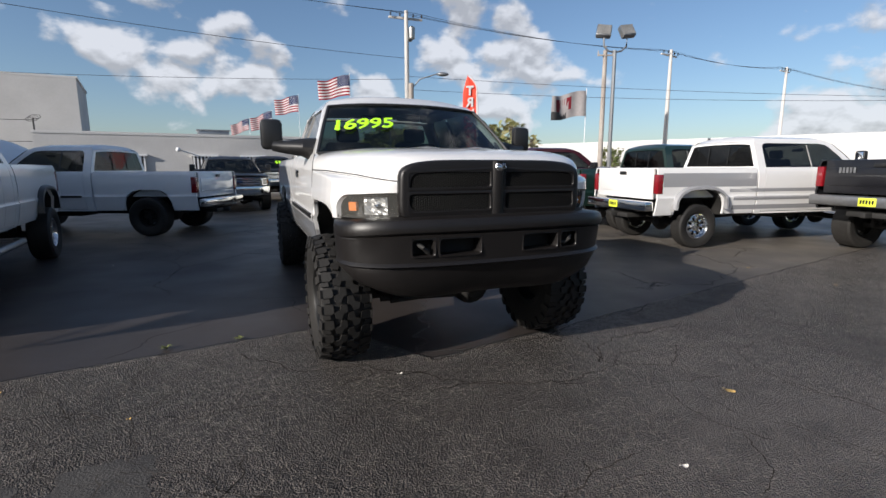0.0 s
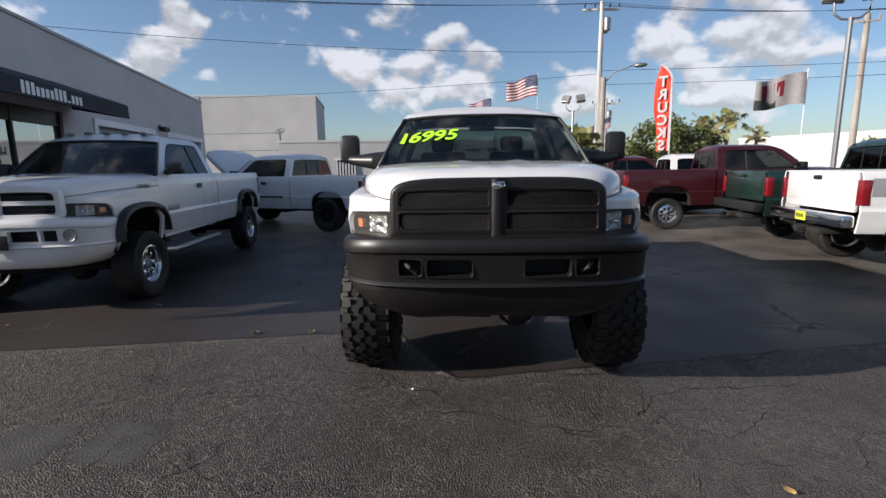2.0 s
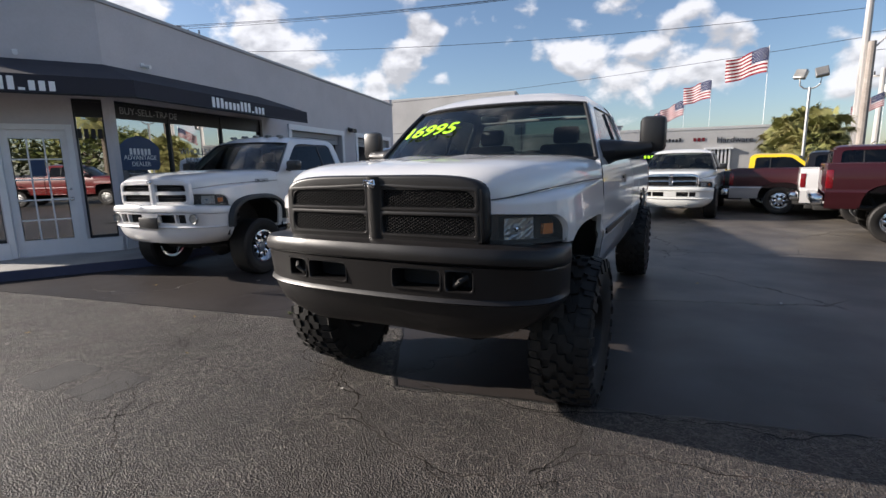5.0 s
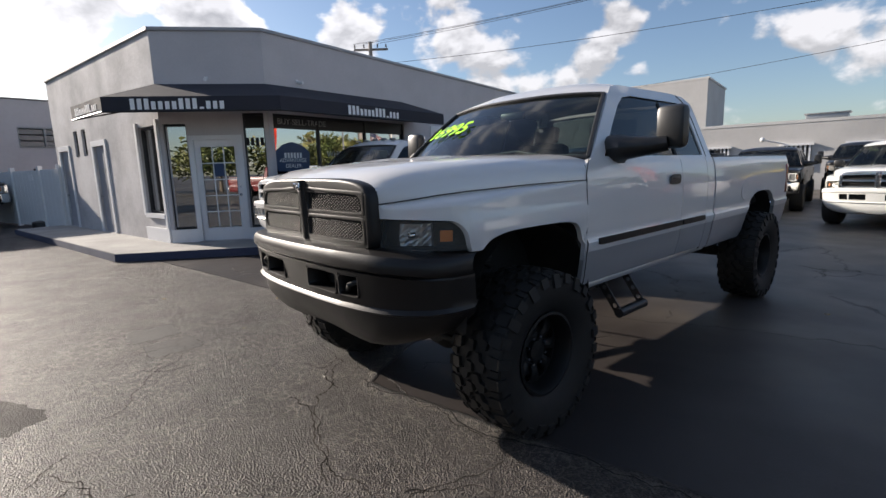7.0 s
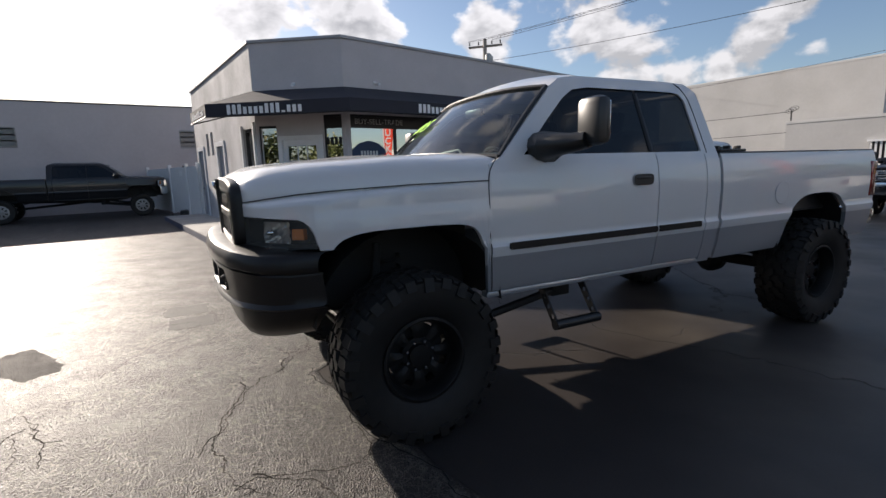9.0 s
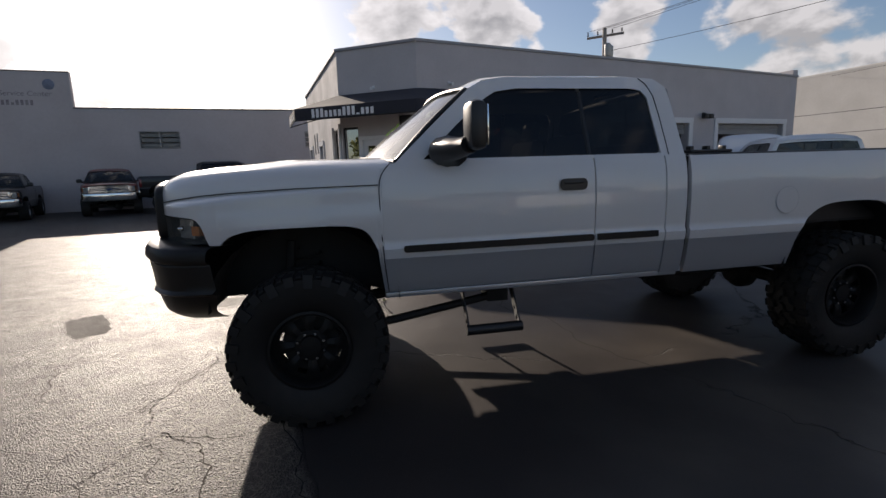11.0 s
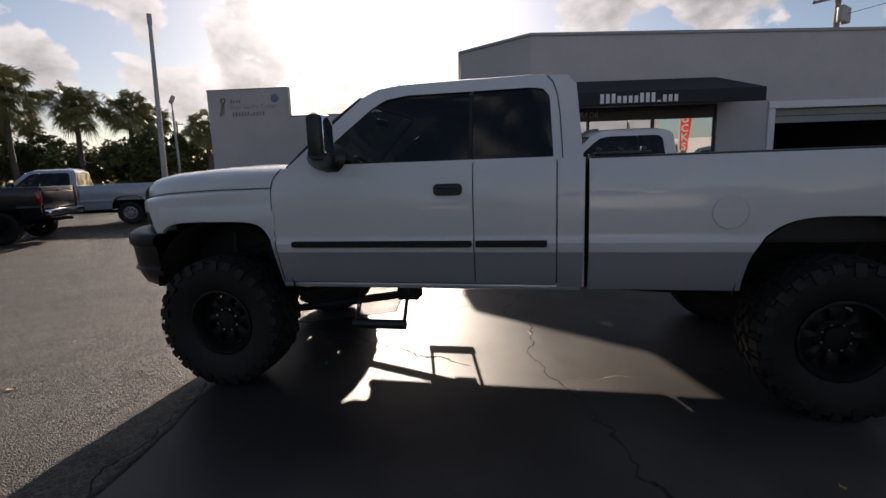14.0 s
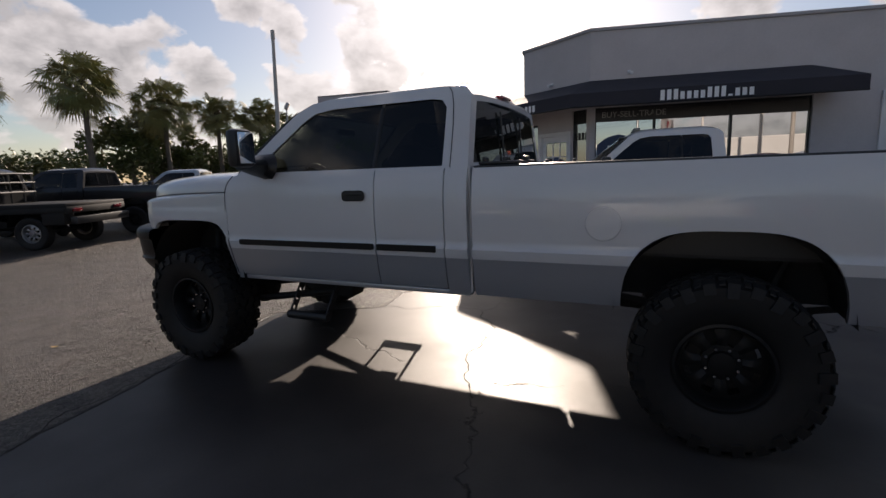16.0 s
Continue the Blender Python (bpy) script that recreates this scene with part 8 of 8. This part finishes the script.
pickup(stand(-14.3, -11.9, 42), "red pickup truck facing out by the service wall", G_, REDPAINT, None, zo=-0.15, cab=-2.4, bed=1.8, rear=-3.2, front="ford", grille=CHROME, wr=0.38, rims="steel", mirrors="door", trimstrip=False, detail=0)
pickup(stand(10.5, -2.0, 96), "red pickup truck across the driving lane", G_, REDPAINT, None, zo=-0.15, cab=-2.5, bed=2.2, rear=-3.7, wr=0.38, ww=0.26, track=0.86, rims="steel", mirrors="door", trimstrip=False, detail=0)

# tailgate marks of the black truck, and the painted price on the far one
bars("tailgate_bar", [1, 1, 1, 1, 1], 0.09, frame_on((-4.555, 0.48, 1.40), (-1, 0, 0)), STEEL, dodge, 0.003)
text_mesh("tailgate_lettering", "4x4", 0.12, frame_on((-4.555, -0.55, 1.40), (-1, 0, 0)), STEEL, dodge, 0.002)
bars("price_bar", [1, 1, 1, 1], 0.24, frame_on(on_glass(0.35, 0.42, far_rows, 0.03), (0.55, 0, 0.83)), LIME, far_black, 0.003)


def sedan(m, label, col):
    """A low four-door car."""
    T = thing("car", label, "car", m, "cars on the lot")
    bm = bmesh.new()
    prof = [(0.95, 0.45, 0.55), (0.90, 0.66, 0.70), (0.2, 0.86, 0.82), (-0.35, 0.92, 0.84), (-2.9, 0.96, 0.84), (-3.5, 0.93, 0.80), (-3.65, 0.6, 0.72)]
    rows = []
    for x, zt, hw_ in prof:
        rows.append([(x, -hw_, 0.28), (x, -hw_ - 0.04, 0.55 if zt > 0.6 else 0.4), (x, -hw_ + 0.02, zt - 0.04), (x, -hw_ * 0.6, zt), (x, hw_ * 0.6, zt), (x, hw_ - 0.02, zt - 0.04), (x, hw_ + 0.04, 0.55 if zt > 0.6 else 0.4), (x, hw_, 0.28)])
    grid(bm, rows, closed=True)
    bm.faces.new([bm.verts.new(p) for p in rows[0]])
    bm.faces.new([bm.verts.new(p) for p in rows[-1]])
    part("body", bm, col, T)
    bm = bmesh.new()
    rows = [[(x, s * h2, z) for s in (-1, -0.5, 0.5, 1)] for x, h2, z in ((-0.4, 0.74, 0.93), (-1.1, 0.58, 1.33), (-1.5, 0.57, 1.38), (-2.2, 0.57, 1.36), (-2.95, 0.70, 0.97))]
    grid(bm, rows)
    part("windshield", bm, TINT, T)
    for s in (-1, 1):
        bm = bmesh.new()
        bm.faces.new([bm.verts.new((x, s * h2, z)) for x, h2, z in ((-0.4, 0.75, 0.93), (-1.1, 0.59, 1.33), (-1.5, 0.58, 1.37), (-2.2, 0.58, 1.35), (-2.95, 0.71, 0.96))])
        part("window", bm, SATIN, T)
        bm = bmesh.new()
        box(bm, 0.86, 0.96, s * 0.45, s * 0.78, 0.56, 0.68, 0.02)
        part("headlight", bm, REFLECT, T)
    bm = bmesh.new()
    grid(bm, [[(x, y, z + 0.03) for y in (-0.57, 0, 0.57)] for x, z in ((-1.1, 1.33), (-1.6, 1.40), (-2.3, 1.36))])
    part("roof", bm, col, T)
    bm = bmesh.new()
    box(bm, 0.93, 0.975, -0.4, 0.4, 0.52, 0.62, 0.01)
    part("grille", bm, SATIN, T)
    for x in (0.0, -2.7):
        for s in (-1, 1):
            wheel(T, x, s * 0.78, s, 0.32, 0.2, "steel", False)


sedan(stand(-11.3, -17.6, 48), "dark red sedan facing out by the fence", REDPAINT)

# ---- small things on the ground ----
PATCH = mat("asphalt patch", (0.040, 0.037, 0.035), rough=0.74, spec=0.36, grain=0.5, scale=80, bump=0.012, second=(0.060, 0.056, 0.052))


HOLE = mat("broken asphalt", (0.040, 0.036, 0.030), rough=0.80, spec=0.30, grain=0.6, scale=70, bump=0.03, second=(0.034, 0.029, 0.026))


def ragged(cx, cy, wx, wy, az, seed, n_=44, rough_=0.10):
    rng = random.Random(seed)
    c, s = math.cos(radians(az)), math.sin(radians(az))
    out = []
    for k in range(n_):
        th = 2 * math.pi * k / n_
        e = 1 / max(abs(math.cos(th)), abs(math.sin(th))) ** 0.8
        r = e * (1 + rng.uniform(-rough_, rough_))
        x, y = wx / 2 * r * math.cos(th), wy / 2 * r * math.sin(th)
        out.append((cx + c * x - s * y, cy + s * x + c * y))
    return out


for cx, cy, wx, wy, az, seed in ((-1.58, 2.00, 0.42, 0.44, 22, 1), (-2.08, 1.74, 0.44, 0.44, 24, 2), (-0.60, 1.06, 0.86, 0.36, 50, 3)):
    bm = bmesh.new()
    prism(bm, ragged(cx, cy, wx, wy, az, seed, 44, 0.10), -0.01, 0.0012)
    solid("asphalt_patch", bm, PATCH if seed < 3 else HOLE, "rough grey repair patch in the asphalt", "asphalt patch", "structure", smooth=0)


def crack(points, wide, seed, material=None):
    """A dark open crack: a thin ragged strip just over the asphalt."""
    rng = random.Random(seed)
    line = [Vector((x, y, 0)) for x, y in points]
    for step_ in range(4):
        # break each leg at a shifted middle, as a crack wanders
        nxt = []
        for p, q in zip(line, line[1:]):
            d = q - p
            nxt += [p, (p + q) / 2 + Vector((-d.y, d.x, 0)) * rng.uniform(-0.17, 0.17)]
        line = nxt + [line[-1]]
    pts = line
    bm = bmesh.new()
    rows = []
    for i, p in enumerate(pts):
        q = pts[min(i + 1, len(pts) - 1)] - pts[max(i - 1, 0)]
        side_ = Vector((-q.y, q.x, 0)).normalized()
        c = p
        w = wide * rng.uniform(0.4, 1.1)
        rows.append([c + side_ * w + Vector((0, 0, 0.0015)), c - side_ * w + Vector((0, 0, 0.0015))])
    grid(bm, rows)
    solid("asphalt_crack", bm, material or CRACK, "dark open crack in the asphalt", "crack", "structure", smooth=0)


CRACK = mat("dusty crack", (0.085, 0.074, 0.066), rough=1.0, spec=0.03, grain=0.5, scale=60, second=(0.02, 0.018, 0.016))
DARKCRACK = mat("open crack shadow", (0.010, 0.009, 0.008), rough=0.95)
crack(((-1.66, 5.30), (-1.37, 5.69), (-1.05, 5.91), (-0.69, 6.02), (-0.40, 6.28), (-0.06, 6.63)), 0.006, 1, DARKCRACK)
crack(((-0.75, 3.95), (-1.17, 4.59), (-1.66, 5.30), (-2.04, 5.23)), 0.004, 2, DARKCRACK)
crack(((-0.56, 3.40), (-0.19, 3.26), (0.19, 3.10), (0.70, 3.13), (0.97, 3.09)), 0.0045, 4)
crack(((0.04, 3.65), (0.39, 3.76), (0.75, 3.93), (1.13, 3.99)), 0.004, 5)
crack(((0.34, 1.71), (0.66, 2.03), (0.84, 2.17), (0.98, 2.26)), 0.004, 6)
crack(((-1.60, 3.63), (-1.26, 3.44), (-0.92, 3.29), (-0.56, 3.40)), 0.004, 7)
crack(((-1.03, 1.75), (-1.02, 2.25)), 0.004, 8)
crack(((-1.48, 1.71), (-1.66, 2.10)), 0.004, 9)
crack(((-0.08, 2.96), (0.21, 3.08), (0.68, 3.10), (0.88, 3.12), (1.05, 3.26)), 0.005, 10)
crack(((1.31, 3.38), (1.22, 3.45), (1.21, 3.69), (1.20, 3.78), (1.15, 3.98)), 0.004, 11)
crack(((-0.69, 3.06), (-0.50, 3.24), (-0.68, 3.42)), 0.004, 12)
crack(((-0.50, 3.24), (-0.09, 3.29)), 0.004, 13)
crack(((0.44, 1.66), (0.31, 1.68), (0.15, 1.75)), 0.004, 14)
crack(((0.71, 1.86), (0.50, 1.88), (0.70, 2.20)), 0.004, 15)
crack(((1.19, 3.43), (1.26, 3.74), (1.46, 3.97), (1.70, 4.08), (2.08, 4.25), (2.28, 4.40)), 0.005, 16)
crack(((1.78, 2.39), (1.62, 2.52), (1.48, 2.90)), 0.0035, 17)
crack(((1.34, 1.92), (1.02, 1.60), (0.72, 1.56)), 0.0035, 18)
crack(((1.93, 3.79), (1.69, 3.37), (1.30, 3.49)), 0.0035, 19)
crack(((2.28, 5.05), (1.68, 4.64), (1.28, 4.40), (0.25, 3.73), (-0.15, 3.50)), 0.006, 20, DARKCRACK)
wander = random.Random(77)
for k in range(24):
    x0, y0, a0 = wander.uniform(-2.5, 3.4), wander.uniform(0.6, 3.2), wander.uniform(0, 6.28)
    if k % 3 == 0:
        x0, y0 = wander.uniform(1.3, 4.6), wander.uniform(2.0, 4.2)
    way = [(x0, y0)]
    for q in range(wander.randint(2, 5)):
        a0 += wander.uniform(-0.7, 0.7)
        way.append((way[-1][0] + 0.28 * math.cos(a0), way[-1][1] + 0.28 * math.sin(a0)))
    crack(way, wander.uniform(0.0018, 0.0035), 100 + k)
crack(((-2.62, 3.52), (-2.50, 3.75), (-2.55, 3.95), (-2.25, 4.45)), 0.005, 3, DARKCRACK)


def weed(x, y, seed, r=0.09):
    rng = random.Random(seed)
    bm = bmesh.new()
    for k in range(22):
        a, ln = rng.uniform(0, 6.28), r * rng.uniform(0.5, 1.2)
        d = Vector((math.cos(a), math.sin(a), 0))
        n0 = Vector((-d.y, d.x, 0)) * 0.008
        tip = d * ln + Vector((0, 0, ln * rng.uniform(0.1, 0.7)))
        mid_ = d * ln * 0.5 + Vector((0, 0, ln * 0.45))
        bm.faces.new([bm.verts.new(p) for p in (Vector((0, 0, 0)), mid_ + n0, tip, mid_ - n0)])
    solid("weed", bm, LEAF, "small green weed in a crack of the asphalt", "weed", m=pose(x, y, 0.003), group="weeds", smooth=0)


weed(-2.25, 3.72, 3, 0.05)
weed(-1.75, 3.95, 4, 0.05)


def leaf_scrap(x, y, az, ln, material, label):
    bm = bmesh.new()
    rows = []
    for k in range(7):
        t = k / 6
        w = 0.30 * ln * math.sin(math.pi * min(0.97, max(0.03, t)))
        rows.append([(ln * (t - 0.5), -w, 0.012 * (1 - t) + 0.01 * abs(t - 0.5)), (ln * (t - 0.5), 0, 0.004 + 0.012 * abs(t - 0.5)), (ln * (t - 0.5), w, 0.012 * t + 0.01 * abs(t - 0.5))])
    grid(bm, rows)
    solid("fallen_leaf", bm, material, label, "leaf", m=pose(x, y, 0.004, 0, 0, az), group="scraps on the asphalt")


DRYLEAF = mat("dry leaf", (0.45, 0.30, 0.10), rough=0.8, grain=0.2, scale=40)
leaf_scrap(1.87, 2.95, 130, 0.075, DRYLEAF, "yellow dry leaf on the asphalt")
PALELEAF = mat("pale scrap", (0.55, 0.52, 0.47), rough=0.8)
rng_ = random.Random(5)
for k in range(26):
    x, y = rng_.uniform(-5, 5), rng_.uniform(1.0, 10)
    leaf_scrap(x, y, rng_.uniform(0, 360), rng_.uniform(0.02, 0.05), DRYLEAF if k % 3 else PALELEAF, "tiny dry scrap on the asphalt")
